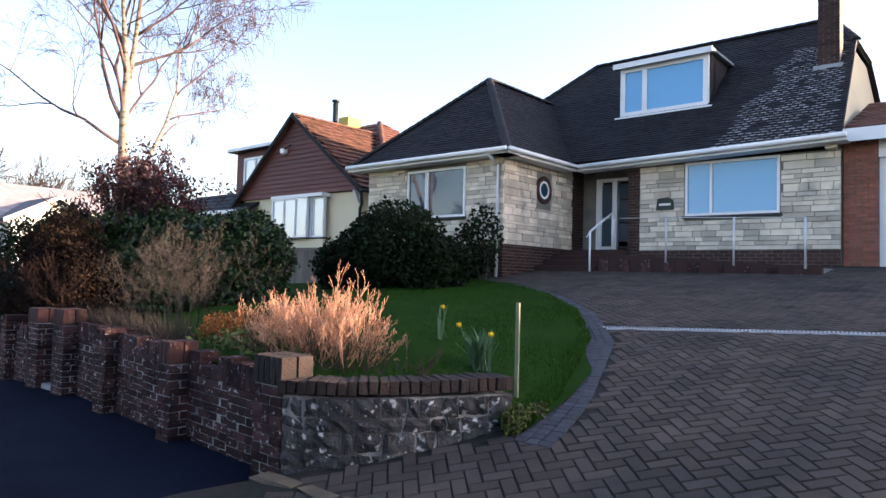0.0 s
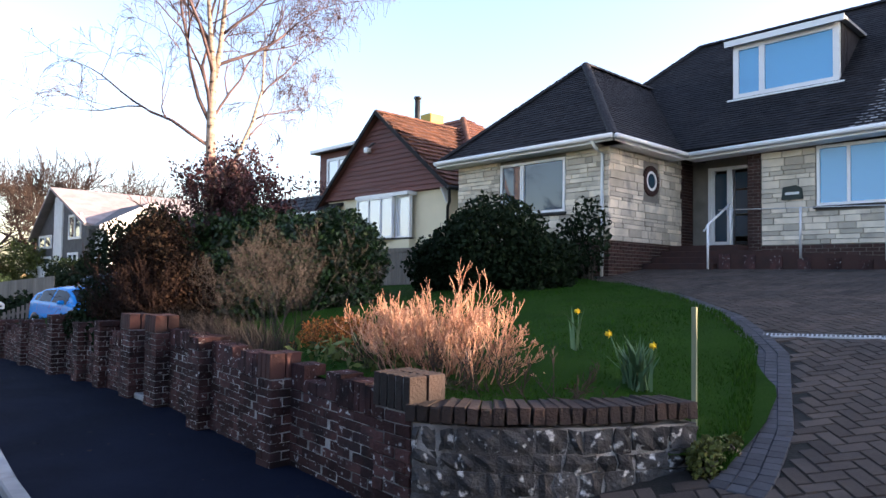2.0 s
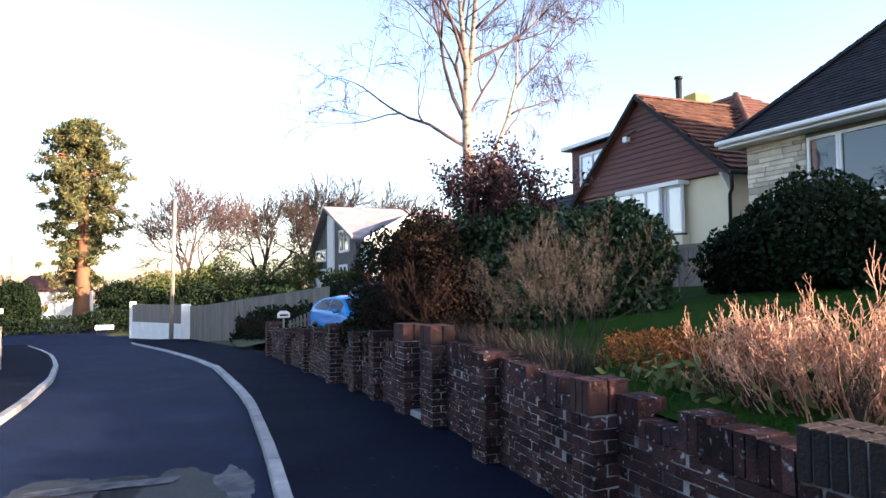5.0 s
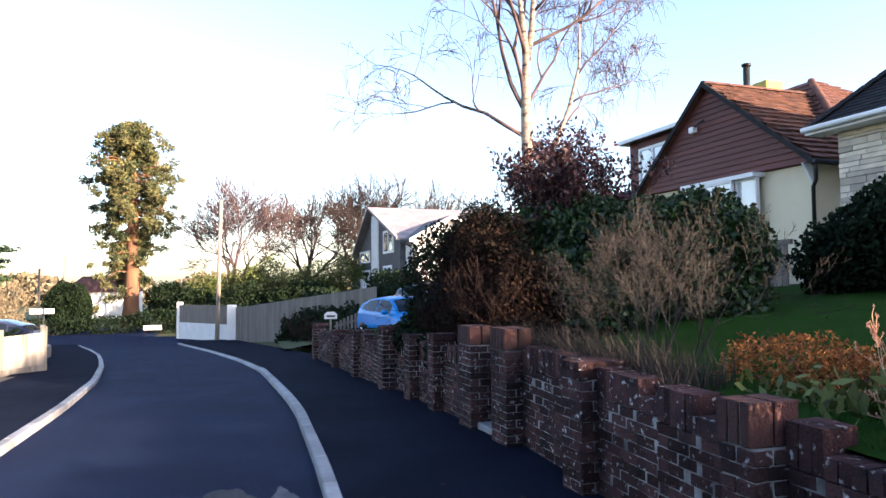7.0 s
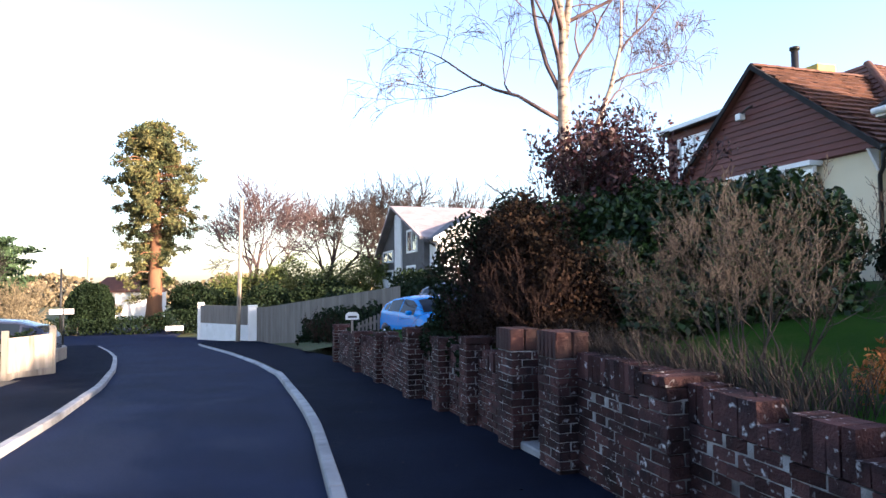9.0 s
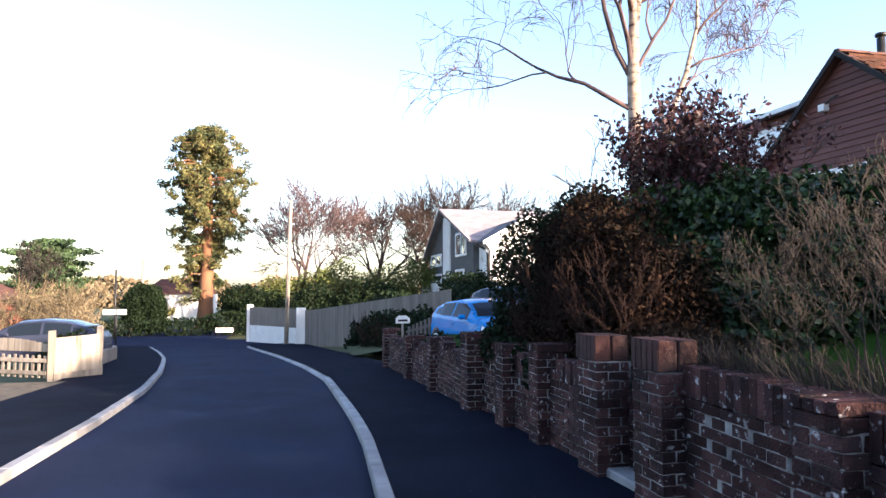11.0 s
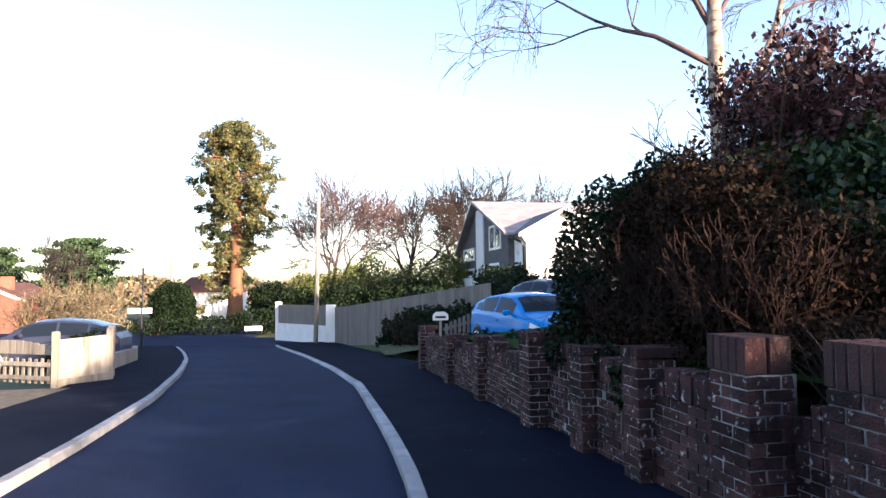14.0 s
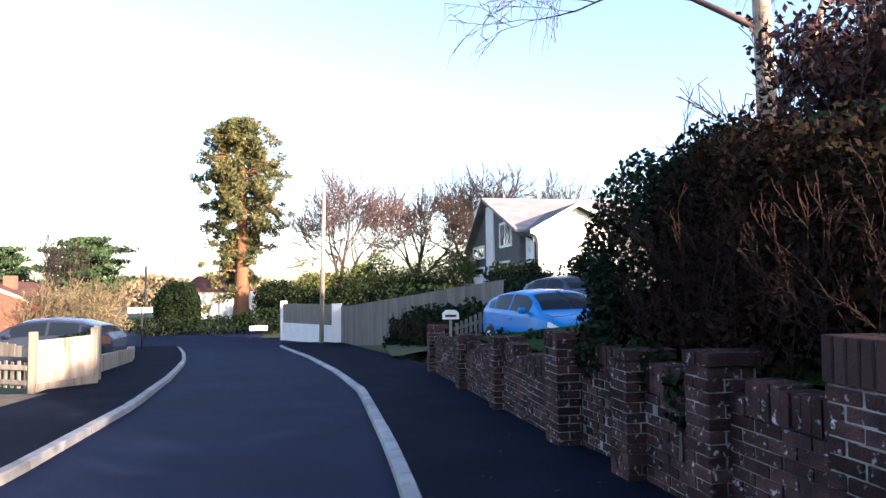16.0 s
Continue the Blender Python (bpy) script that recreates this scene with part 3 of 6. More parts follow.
for i, (x0, x1, top) in enumerate(PIERS):
    fy = wall_y((x0 + x1) / 2)
    foot = path_z(x0) - 0.08
    capped = i in (0, 1, 3, 4)
    box(core, x0 - loc.x + 0.012, x1 - loc.x - 0.008, fy - loc.y + 0.008, fy - loc.y + DEEP + 0.02, foot - loc.z, top - loc.z - (0.222 if capped else 0.09))
    if capped:
        box(core, x0 - loc.x + 0.03, x1 - loc.x - 0.06, fy - loc.y + 0.004, fy - loc.y + DEEP - 0.02, top - loc.z - 0.22, top - loc.z - 0.012)
    body = top - 0.225 if capped else top - BH
    face_bricks(x0, x1, lambda q, fy=fy: fy, foot + 0.02, body, 0.1)
    face_bricks(fy, fy + DEEP, lambda q, x1=x1: x1, foot + 0.02, body, 0.1, "y")
    if not capped:
        soldiers(x0, x1, lambda q, fy=fy: fy, body, 0.075, 0.42)
for i in range(len(PIERS) - 1):
    xa, xb = PIERS[i + 1][1], PIERS[i][0]
    top, back = BAYS[i]
    n = max(1, round((xb - xa) / 1.0))
    for k in range(n):
        a, b = xa + (xb - xa) * k / n, xa + (xb - xa) * (k + 1) / n
        ya = wall_y((a + b) / 2) + back
        tk = top - 0.225 - 0.02 * (k % 2)
        zb, zt = path_z(a) - 0.1 - loc.z, tk - loc.z - 0.01
        for j in range(4):
            c, d = a + (b - a) * j / 4, a + (b - a) * (j + 1) / 4
            yc, yd = wall_y(c) + back - loc.y + 0.008, wall_y(d) + back - loc.y + 0.008
            slab(core, [(c - loc.x, yc, zb), (d - loc.x, yd, zb), (d - loc.x, yd, zt), (c - loc.x, yc, zt)], (0, 0.2, 0))
        face_bricks(a, b, lambda q: wall_y(q) + back, path_z(a) - 0.06, tk, 0.1)
        soldiers(a, b, lambda q: wall_y(q) + back, tk, 0.215, 0.21, 0.3)
masonry.close()
part("mortar_core", core, M_MORTAR_DARK, brick_wall, "weathered grey mortar")
# caps of upright bricks on the taller piers
for i, (x0, x1, top) in enumerate(PIERS):
    if i in (0, 1, 3, 4):
        fy = wall_y((x0 + x1) / 2)
        p = x0 + 0.034
        shared = brick_mesh("cap_brick", BH, 0.145, 0.215, M_CAP if i != 0 else M_COPING, i)
        while p < x1 - 0.02:
            piece("cap_brick", shared, brick_wall, pose(p - loc.x, fy - 0.006 - loc.y, top - 0.218 - loc.z))
            piece("cap_brick", shared, brick_wall, pose(p - loc.x + 0.004, fy + 0.15 - loc.y, top - 0.218 - loc.z))
            p += 0.0755

# ---- things: curved rubble wall with brick coping ----
stone_wall = thing("rubble_stone_wall", "curved grey rubble stone garden wall topped with dark red bricks", "stone wall", (-3.3, 3.3, 0))
loc = Vector(stone_wall.location)


def curve_wall(s):
    """Front of the curved wall from the brick pier to the drive, s from 0 to 1."""
    a, b, c = Vector((-4.17, 3.07, 0)), Vector((-3.43, 3.445, 0)), Vector((-3.02, 4.45, 0))
    return a * (1 - s) ** 2 + b * 2 * s * (1 - s) + c * s * s


def wall_foot(s):
    p = curve_wall(s)
    return min(path_z(p.x) - 0.05 + 0.12 * s, drive_z(p.x, p.y) - 0.06)


v, f = [], []
for i in range(17):
    p = curve_wall(i / 16)
    q = p + Vector((-0.12, 0.25, 0)) - Vector((0.14, 0.2, 0)) * (i / 16)
    for w in (p, q):
        for z in (wall_foot(i / 16) - 0.1, 0.68):
            v.append((w.x - loc.x - 0.025 * (i / 16), w.y - loc.y + 0.014, z - loc.z))
for i in range(16):
    a = i * 4
    f += [(a, a + 4, a + 5, a + 1), (a + 2, a + 3, a + 7, a + 6), (a + 1, a + 5, a + 7, a + 3)]
f += [(64, 66, 67, 65), (0, 1, 3, 2)]
raw("mortar_core", v, f, M_MORTAR_DARK, stone_wall, "pale weathered mortar")
rng = random.Random(4)
z = -0.1
row = 0
while z < 0.6:
    h = min(rng.uniform(0.10, 0.17), 0.675 - z)
    s = -0.02 * (row % 2)
    while s < 0.985:
        w = rng.uniform(0.09, 0.21) / 1.75
        e = min(s + w, 1.0)
        if z + h > wall_foot((s + e) / 2) + 0.03 and e - s > 0.025:
            a, b = curve_wall(max(s, 0)), curve_wall(e)
            mid, d = (a + b) / 2, (b - a)
            bm = bmesh.new()
            box(bm, -d.length / 2 + 0.008, d.length / 2 - 0.008, 0, 0.09, 0.008, h - 0.006)
            bmesh.ops.subdivide_edges(bm, edges=bm.edges[:], cuts=1, use_grid_fill=True)
            for q in bm.verts:
                edge = abs(q.co.x) > d.length / 2 - 0.02 or q.co.z < 0.01 or q.co.z > h - 0.01
                q.co += Vector((rng.uniform(-0.014, 0.014), (rng.uniform(0.0, 0.02) if edge else -rng.uniform(0.004, 0.02)), rng.uniform(-0.012, 0.012)))
            ob = part("stone", bm, M_RUBBLE, stone_wall)
            ob.matrix_basis = pose(mid.x - loc.x, mid.y - loc.y, z - loc.z, 0, 0, math.degrees(math.atan2(d.y, d.x)))
        s = e
    z += h
    row += 1
coping = [brick_mesh("coping_brick", BH, 0.3, 0.1, M_COPING, k, 0.006) for k in range(4)]
s = 0.0
k = 0
while s < 1.0:
    p, d = curve_wall(s), curve_wall(s + 0.01) - curve_wall(s)
    piece("coping_brick", coping[k % 4], stone_wall, pose(p.x - loc.x, p.y - loc.y - 0.01, 0.685 - loc.z + 0.03 * s + rng.uniform(-0.005, 0.005), 0, 0, math.degrees(math.atan2(d.y, d.x)) + rng.uniform(-2, 2)))
    s += 0.078 / (d.length / 0.01)
    k += 1

# ---- things: the stone-clad house ----
house = thing("stone_clad_house", "bungalow with cream stone cladding, dark hipped roof and a white dormer", "house", (-8, 17, 1.6))
loc = Vector(house.location)


def at_house(bm, name, material, label="", parent=None):
    bmesh.ops.translate(bm, verts=bm.verts, vec=-loc)
    return part(name, bm, material, parent or house, label)


def wall_box(name, x0, x1, y0, y1, z0, z1, holes, material, axis="x", label=""):
    """A wall with square openings (lo, hi, z0, z1) cut through it."""
    lo, hi = (x0, x1) if axis == "x" else (y0, y1)
    us = sorted({lo, hi, *(h[0] for h in holes), *(h[1] for h in holes)})
    zs = sorted({z0, z1, *(h[2] for h in holes), *(h[3] for h in holes)})
    bm = bmesh.new()
    for a, b in zip(us, us[1:]):
        for c, d in zip(zs, zs[1:]):
            m, n = (a + b) / 2, (c + d) / 2
            if not any(h[0] < m < h[1] and h[2] < n < h[3] for h in holes):
                box(bm, *((a, b, y0, y1) if axis == "x" else (x0, x1, a, b)), c, d)
    bmesh.ops.remove_doubles(bm, verts=bm.verts, dist=0.001)
    return at_house(bm, name, material, label)


EAVE = 4.42
W_MAIN = (-5.86, -3.82, 3.15, 4.40)
W_WING = (-11.9, -9.98, 3.05, 4.27)
wall_main = wall_box("wall_main", -7.0, -2.68, 15.5, 15.8, 1.5, EAVE, [W_MAIN], M_STONEBACK)
wall_wing = wall_box("wall_wing", -13.35, -8.88, 12.42, 12.7, 1.0, EAVE, [W_WING], M_STONEBACK)
wall_side = wall_box("wall_side", -9.16, -8.88, 12.7, 16.1, 1.2, EAVE, [], M_STONEBACK, "y")
wall_porch = wall_box("wall_porch", -8.88, -7.0, 16.1, 16.4, 1.5, EAVE + 0.1, [(-8.45, -7.32, 2.36, 4.28)], M_STONEBACK)
wall_west = wall_box("wall_west", -13.35, -13.1, 12.7, 23.5, 1.0, EAVE, [], M_CREAM, "y")
wall_east = wall_box("wall_east", -2.9, -2.68, 15.8, 23.5, 1.5, EAVE, [], M_CREAM, "y")
wall_back = wall_box("wall_back", -13.35, -2.68, 23.5, 23.7, 1.5, EAVE, [], M_CREAM)


def cladding(wall, u0, u1, z0, z1, place, holes, seed):
    """Split-faced stones of uneven length and height, each one its own piece."""
    rng = random.Random(seed)
    z = z0
    while z < z1 - 0.05:
        h = min(rng.choice((0.07, 0.10, 0.10, 0.14, 0.18)), z1 - z)
        u = u0 - rng.uniform(0, 0.2)
        while u < u1:
            l = rng.uniform(0.18, 0.62)
            a, b = max(u, u0), min(u + l, u1)
            for hole in holes:
                if z + h > hole[2] + 0.02 and z < hole[3] - 0.02:
                    if a < hole[0] < b:
                        b = hole[0]
                    if a < hole[1] < b:
                        a = hole[1]
                    if hole[0] - 0.01 <= a and b <= hole[1] + 0.01:
                        a = b
            if b - a > 0.05:
                bm = boxed(-(b - a) / 2 + 0.004, (b - a) / 2 - 0.004, -0.024 - rng.uniform(0, 0.026), 0.01, 0.005, h - 0.005)
                for q in bm.verts:
                    q.co.y += rng.uniform(-0.006, 0.006) if q.co.y < 0 else 0
                bmesh.ops.bevel(bm, geom=[e for e in bm.edges if all(w.co.y < 0 for w in e.verts)], offset=0.006, segments=1, affect="EDGES")
                ob = part("stone", bm, M_STONE, wall)
                ob.matrix_basis = Matrix.Translation(-loc) @ place((a + b) / 2, z)
            u += l
        z += h


cladding(wall_main, -6.97, -2.68, 2.36, EAVE, lambda u, z: pose(u, 15.5, z), [(W_MAIN[0] - 0.02, W_MAIN[1] + 0.02, W_MAIN[2] - 0.06, 5)], 1)
cladding(wall_wing, -13.35, -8.85, 2.38, EAVE, lambda u, z: pose(u, 12.42, z), [(W_WING[0] - 0.02, W_WING[1] + 0.02, W_WING[2] - 0.06, 5)], 2)
cladding(wall_side, 12.42, 15.5, 2.38, EAVE, lambda u, z: pose(-8.88, u, z, 0, 0, 90), [(13.75, 14.45, 3.4, 4.2)], 3)


def courses(name, spans, z0, z1, material, place, parent, seed=0):
    """Brickwork of a far wall, joined in one part."""
    rng = random.Random(seed)
    v, f = [], []
    z, row = z0, 0
    while z < z1 - 0.02:
        u = spans[0] - (0.11 if row % 2 else 0)
        while u < spans[1]:
            a, b = max(u, spans[0]), min(u + 0.215, spans[1])
            if b - a > 0.03:
                s = len(v)
                m = place((a + b) / 2, z)
                d = 0.012 + rng.uniform(0, 0.005)
                for x in (-(b - a) / 2 + 0.004, (b - a) / 2 - 0.004):
                    for y in (-d, 0.01):
                        for w in (0.004, min(0.068, z1 - z)):
                            v.append(m @ Vector((x, y, w)) - loc)
                f += [tuple(s + i for i in q) for q in ((0, 1, 3, 2), (4, 6, 7, 5), (0, 4, 5, 1), (2, 3, 7, 6), (1, 5, 7, 3), (0, 2, 6, 4))]
            u += 0.225
        z += 0.075
        row += 1
    return tagged(raw(name, v, f, material, parent), "", kind="stuff")


courses("brick_plinth", (-13.35, -8.85), 1.0, 2.38, M_HBRICK, lambda u, z: pose(u, 12.42, z), wall_wing)
courses("brick_plinth", (12.42, 16.0), 1.3, 2.38, M_HBRICK, lambda u, z: pose(-8.88, u, z, 0, 0, 90), wall_side)
courses("brick_plinth", (-7.0, -2.68), 1.6, 2.36, M_HBRICK, lambda u, z: pose(u, 15.5, z), wall_main)
courses("brick_pier", (15.5, 16.1), 2.38, EAVE, M_HBRICK, lambda u, z: pose(-8.87, u, z, 0, 0, 90), wall_side)
pier = at_house(boxed(-7.26, -6.98, 15.47, 16.1, 1.6, EAVE), "porch_pier", M_MORTAR)
courses("brickwork", (-7.26, -6.98), 1.8, EAVE, M_HBRICK, lambda u, z: pose(u, 15.47, z), pier)
courses("brickwork", (15.47, 16.1), 1.8, EAVE, M_HBRICK, lambda u, z: pose(-7.26, u, z, 0, 0, -90), pier)

# round window with a brick ring
port = at_house(bmesh.new(), "round_window", M_UPVC, "round white window in a ring of red bricks")
for k in range(26):
    w = 2 * math.pi * k / 26
    bm = boxed(-0.016, 0.03, -0.028, 0.028, 0.225, 0.345, 0.004)
    bmesh.ops.transform(bm, verts=bm.verts, matrix=Matrix.Translation(Vector((-8.86, 14.1, 3.8)) - loc) @ Matrix.Rotation(w, 4, "X"))
    part("brick", bm, M_HBRICK, port)
for name, r0, r1, d, m in (("window_frame", 0.17, 0.222, 0.045, M_UPVC), ("pane", 0.0, 0.172, 0.03, M_GLASS)):
    bm = bmesh.new()
    ring = []
    for k in range(32):
        w = 2 * math.pi * k / 32
        c = Vector((0, math.cos(w), math.sin(w)))
        ring.append([bm.verts.new(c * r + Vector((x, 0, 0))) for r in (max(r0, 0.001), r1) for x in (-0.03, d)])
    for k in range(32):
        a, b = ring[k], ring[(k + 1) % 32]
        for i, j in ((1, 3), (3, 2), (0, 1)):
            bm.faces.new((a[i], a[j], b[j], b[i]))
    bmesh.ops.recalc_face_normals(bm, faces=bm.faces)
    bmesh.ops.translate(bm, verts=bm.verts, vec=Vector((-8.88, 14.1, 3.8)) - loc)
    part(name, bm, m, port)


def window(x0, x1, y, z0, z1, splits, parent, origin, name="window", glass=None, depth=0.07, bar=0.06, sill=True, label="", curtain=False):
    """A framed window facing -y, with a pane between the mullions."""
    edges = [x0, *splits, x1]
    us = sorted({x0, x1, *(q for e in edges for q in ((e, e + bar) if e == x0 else (e - bar, e) if e == x1 else (e - bar / 2, e + bar / 2)))})
    zs = [z0, z0 + bar, z1 - bar, z1]
    bm = bmesh.new()
    for i, (a, b) in enumerate(zip(us, us[1:])):
        for k, (c, d) in enumerate(zip(zs, zs[1:])):
            if not (i % 2 == 1 and k == 1):
                box(bm, a, b, y - 0.03, y + depth, c, d)
    bmesh.ops.remove_doubles(bm, verts=bm.verts, dist=0.001)
    bmesh.ops.translate(bm, verts=bm.verts, vec=-origin)
    win = part(name, bm, M_UPVC, parent, label or "white window frame")
    for a, b in zip(edges, edges[1:]):
        g = boxed(a + 0.02, b - 0.02, y + 0.01, y + 0.022, z0 + 0.03, z1 - 0.03)
        bmesh.ops.translate(g, verts=g.verts, vec=-origin)
        part("pane", g, glass or M_GLASS, win)
    if sill:
        g = boxed(x0 - 0.06, x1 + 0.06, y - 0.10, y + 0.1, z0 - 0.06, z0 - 0.004, 0.008)
        bmesh.ops.translate(g, verts=g.verts, vec=-origin)
        part("window_sill", g, M_BLACK, win, "dark sill")
    return win


window(*W_MAIN[:2], 15.5, *W_MAIN[2:], [-5.27], house, loc, glass=M_GLASS_SKY)
window(*W_WING[:2], 12.42, *W_WING[2:], [-11.25, -11.2], house, loc)

# porch: door, side light, lintel
door = at_house(box(box(box(box(bmesh.new(), -8.45, -8.37, 16.05, 16.2, 2.36, 4.28), -7.4, -7.32, 16.05, 16.2, 2.36, 4.28), -8.37, -7.4, 16.05, 16.2, 4.2, 4.28), -7.94, -7.86, 16.05, 16.2, 2.36, 4.2), "door", M_UPVC, "white glazed front door with a side light")
for a, b, z0, z1, m in ((-8.3, -8.0, 2.5, 4.12, M_GLASS), (-7.82, -7.44, 2.62, 3.1, M_GLASS), (-7.82, -7.44, 3.14, 3.7, M_GLASS), (-7.82, -7.44, 3.74, 4.12, M_GLASS)):
    at_house(boxed(a, b, 16.1, 16.115, z0, z1), "pane", m, "", door)
at_house(box(box(bmesh.new(), -8.37, -8.3, 16.07, 16.16, 2.36, 4.2), -8.0, -7.94, 16.07, 16.16, 2.36, 4.2), "leaf_stile", M_UPVC, "", door)
at_house(boxed(-8.37, -7.94, 16.08, 16.15, 2.36, 2.5), "bottom_rail", M_UPVC, "", door)
at_house(boxed(-7.78, -7.5, 16.03, 16.1, 2.42, 2.5, 0.01), "letter_box", M_BLACK, "", door)
at_house(boxed(-7.98, -7.95, 16.0, 16.07, 3.1, 3.3, 0.006), "handle", M_STEEL, "", door)

# roof planes, thick, with courses of tiles on them


def tiled(name, corners, material, parent, origin, step=0.11, width=0.17, thick=0.02, seed=0, label="", sun_lips=None):
    """A roof face of four corners (eave a-b, top d-c), covered with rows of small tiles."""
    a, b, c, d = (Vector(q) for q in corners)
    up = ((d + c) / 2 - (a + b) / 2)
    nrm = (b - a).cross(d - a).normalized()
    if nrm.z < 0:
        nrm = -nrm
    rng = random.Random(seed)
    v, f, cv, cf = [], [], [], []
    rows = max(2, int(up.length / step))
    for r in range(rows):
        t0, t1 = r / rows, (r + 1.25) / rows
        l0, r0 = a.lerp(d, t0), b.lerp(c, t0)
        l1, r1 = a.lerp(d, min(1, t1)), b.lerp(c, min(1, t1))
        n = max(1, int((r0 - l0).length / width))
        for k in range(n):
            s0, s1 = (k + 0.02 + 0.5 * (r % 2)) / n, min(1.0, (k + 0.98 + 0.5 * (r % 2)) / n)
            lift = thick * rng.uniform(0.75, 1.25)
            s = len(v)
            for p in (l0.lerp(r0, s0) + nrm * lift, l0.lerp(r0, s1) + nrm * lift, l1.lerp(r1, s1) + nrm * 0.003, l1.lerp(r1, s0) + nrm * 0.003, l0.lerp(r0, s0) - nrm * 0.004, l0.lerp(r0, s1) - nrm * 0.004):
                v.append(p - origin)
            f += [(s, s + 1, s + 2, s + 3), (s + 4, s + 5, s + 1, s)]
            mid = l0.lerp(r0, (s0 + s1) / 2)
            # Pale strip on the tile's lower lip, drawn as grazing sunlight.
            if sun_lips and k < n - 1 and sun_lips(mid, t0):
                g = len(cv)
                e0, e1, top = s0 + rng.uniform(0.06, 0.2) / n, s1 - rng.uniform(0.04, 0.18) / n, rng.uniform(0.2, 0.5)
                for e in (e0, e1):
                    lo, hi = l0.lerp(r0, e) + nrm * (lift + 0.004), l1.lerp(r1, e) + nrm * 0.007
                    cv += [lo - origin, lo.lerp(hi, top) - origin]
                cf.append((g, g + 2, g + 3, g + 1))
    tiles = raw("tiles", v, f, material, None)
    bm = bmesh.new()
    pts = [a, b, c, d]
    if (c - d).length < 0.02:
        pts = [a, b, c]
    slab(bm, [p - origin for p in pts], -nrm * 0.08)
    face = part(name, bm, material, parent, label)
    tiles.parent = face
    tagged(tiles, "", kind="stuff")
    if cv:
        tagged(raw("lichen", cv, cf, M_SUN_LIP, face), "pale grey strips painted as sunlight on the tile lips", kind="stuff")
    return face


RY, RZ = 19.5, 8.55
T = (M_TILE, house, loc)
ex0, ex1, ey = -13.75, -2.6, 15.05
ez = 4.6
HIPZ, HIPF, HIPB = 7.55, 18.37, 20.63
tiled("roof_front", ((-13.75, ey, ez), (ex1, ey, ez), (-2.86, HIPF, HIPZ), (-11.17, HIPF, HIPZ)), *T, seed=1, sun_lips=lambda q, t: q.x > -5.15 + 1.1 * t + 0.3 * noise.noise(q * 2.0) and noise.noise(q * 3.1 + Vector((5, 0, 0))) > -0.32)
tiled("roof_front", ((-11.17, HIPF, HIPZ), (-2.86, HIPF, HIPZ), (-3.6, RY, RZ), (-10.3, RY, RZ)), *T, seed=12)
tiled("roof_hip", ((-2.86, HIPF, HIPZ), (-2.86, HIPB, HIPZ), (-3.6, RY, RZ), (-3.6, RY, RZ)), *T, seed=13)
tiled("roof_back", ((ex1, 23.95, ez), (-13.75, 23.95, ez), (-11.17, HIPB, HIPZ), (-2.86, HIPB, HIPZ)), *T, step=0.3, width=0.4, seed=2)
tiled("roof_back", ((-2.86, HIPB, HIPZ), (-11.17, HIPB, HIPZ), (-10.3, RY, RZ), (-3.6, RY, RZ)), *T, step=0.3, width=0.4, seed=14)
tiled("roof_west", ((-13.75, 23.95, ez), (-13.75, ey, ez), (-10.3, RY, RZ), (-10.3, RY, RZ)), *T, step=0.2, width=0.3, seed=3)
bm = bmesh.new()
slab(bm, [(-2.72, 15.2, 4.4), (-2.72, 23.8, 4.4), (-2.98, HIPB - 0.05, HIPZ - 0.1), (-2.98, HIPF + 0.05, HIPZ - 0.1)], (-0.2, 0, 0))
at_house(bm, "gable_east", M_CREAM)
tiled("wing_hip", ((-13.75, 12.02, ez - 0.12), (-8.5, 12.02, ez - 0.12), (-11.0, 14.6, 7.05), (-11.0, 14.6, 7.05)), *T, seed=4)
tiled("wing_east", ((-8.5, 12.02, ez - 0.12), (-8.5, 17.2, ez - 0.12), (-11.0, 17.9, 7.05), (-11.0, 14.6, 7.05)), *T, seed=5)
tiled("wing_west", ((-13.75, 17.2, ez - 0.12), (-13.75, 12.02, ez - 0.12), (-11.0, 14.6, 7.05), (-11.0, 17.9, 7.05)), *T, step=0.2, width=0.3, seed=6)


def ridge_tiles(p0, p1, n, parent, origin, material, r=0.11):
    p0, p1 = Vector(p0), Vector(p1)
    d = (p1 - p0) / n
    me = bpy.data.meshes.new("ridge_tile")
    v, f = [], []
    for e in (0.0, d.length * 1.06):
        for k in range(7):
            w = math.pi * k / 6
            v.append((e, math.cos(w) * r, math.sin(w) * r * 0.8 + (0.012 if e else 0)))
    for k in range(6):
        f.append((k, k + 1, k + 8, k + 7))
    f += [tuple(range(7))[::-1], tuple(range(7, 14))]
    me.from_pydata(v, [], f)
    me.materials.append(material)
    rot = d.to_track_quat("X", "Z").to_matrix().to_4x4()
    for i in range(n):
        piece("ridge_tile", me, parent, Matrix.Translation(p0 + d * i - origin - Vector((0, 0, 0.02))) @ rot)


for a, b, n in (((-10.3, RY, RZ), (-3.6, RY, RZ), 20), ((-2.86, HIPF, HIPZ), (-3.6, RY, RZ), 5), ((-8.5, 12.02, 4.48), (-11.0, 14.6, 7.05), 22), ((-13.75, 12.02, 4.48), (-11.0, 14.6, 7.05), 22), ((-11.0, 14.6, 7.05), (-11.0, 17.8, 7.05), 9), ((-12.0, 17.3, 6.6), (-10.3, RY, RZ), 10)):
    ridge_tiles(a, b, n, house, loc, M_TILE)

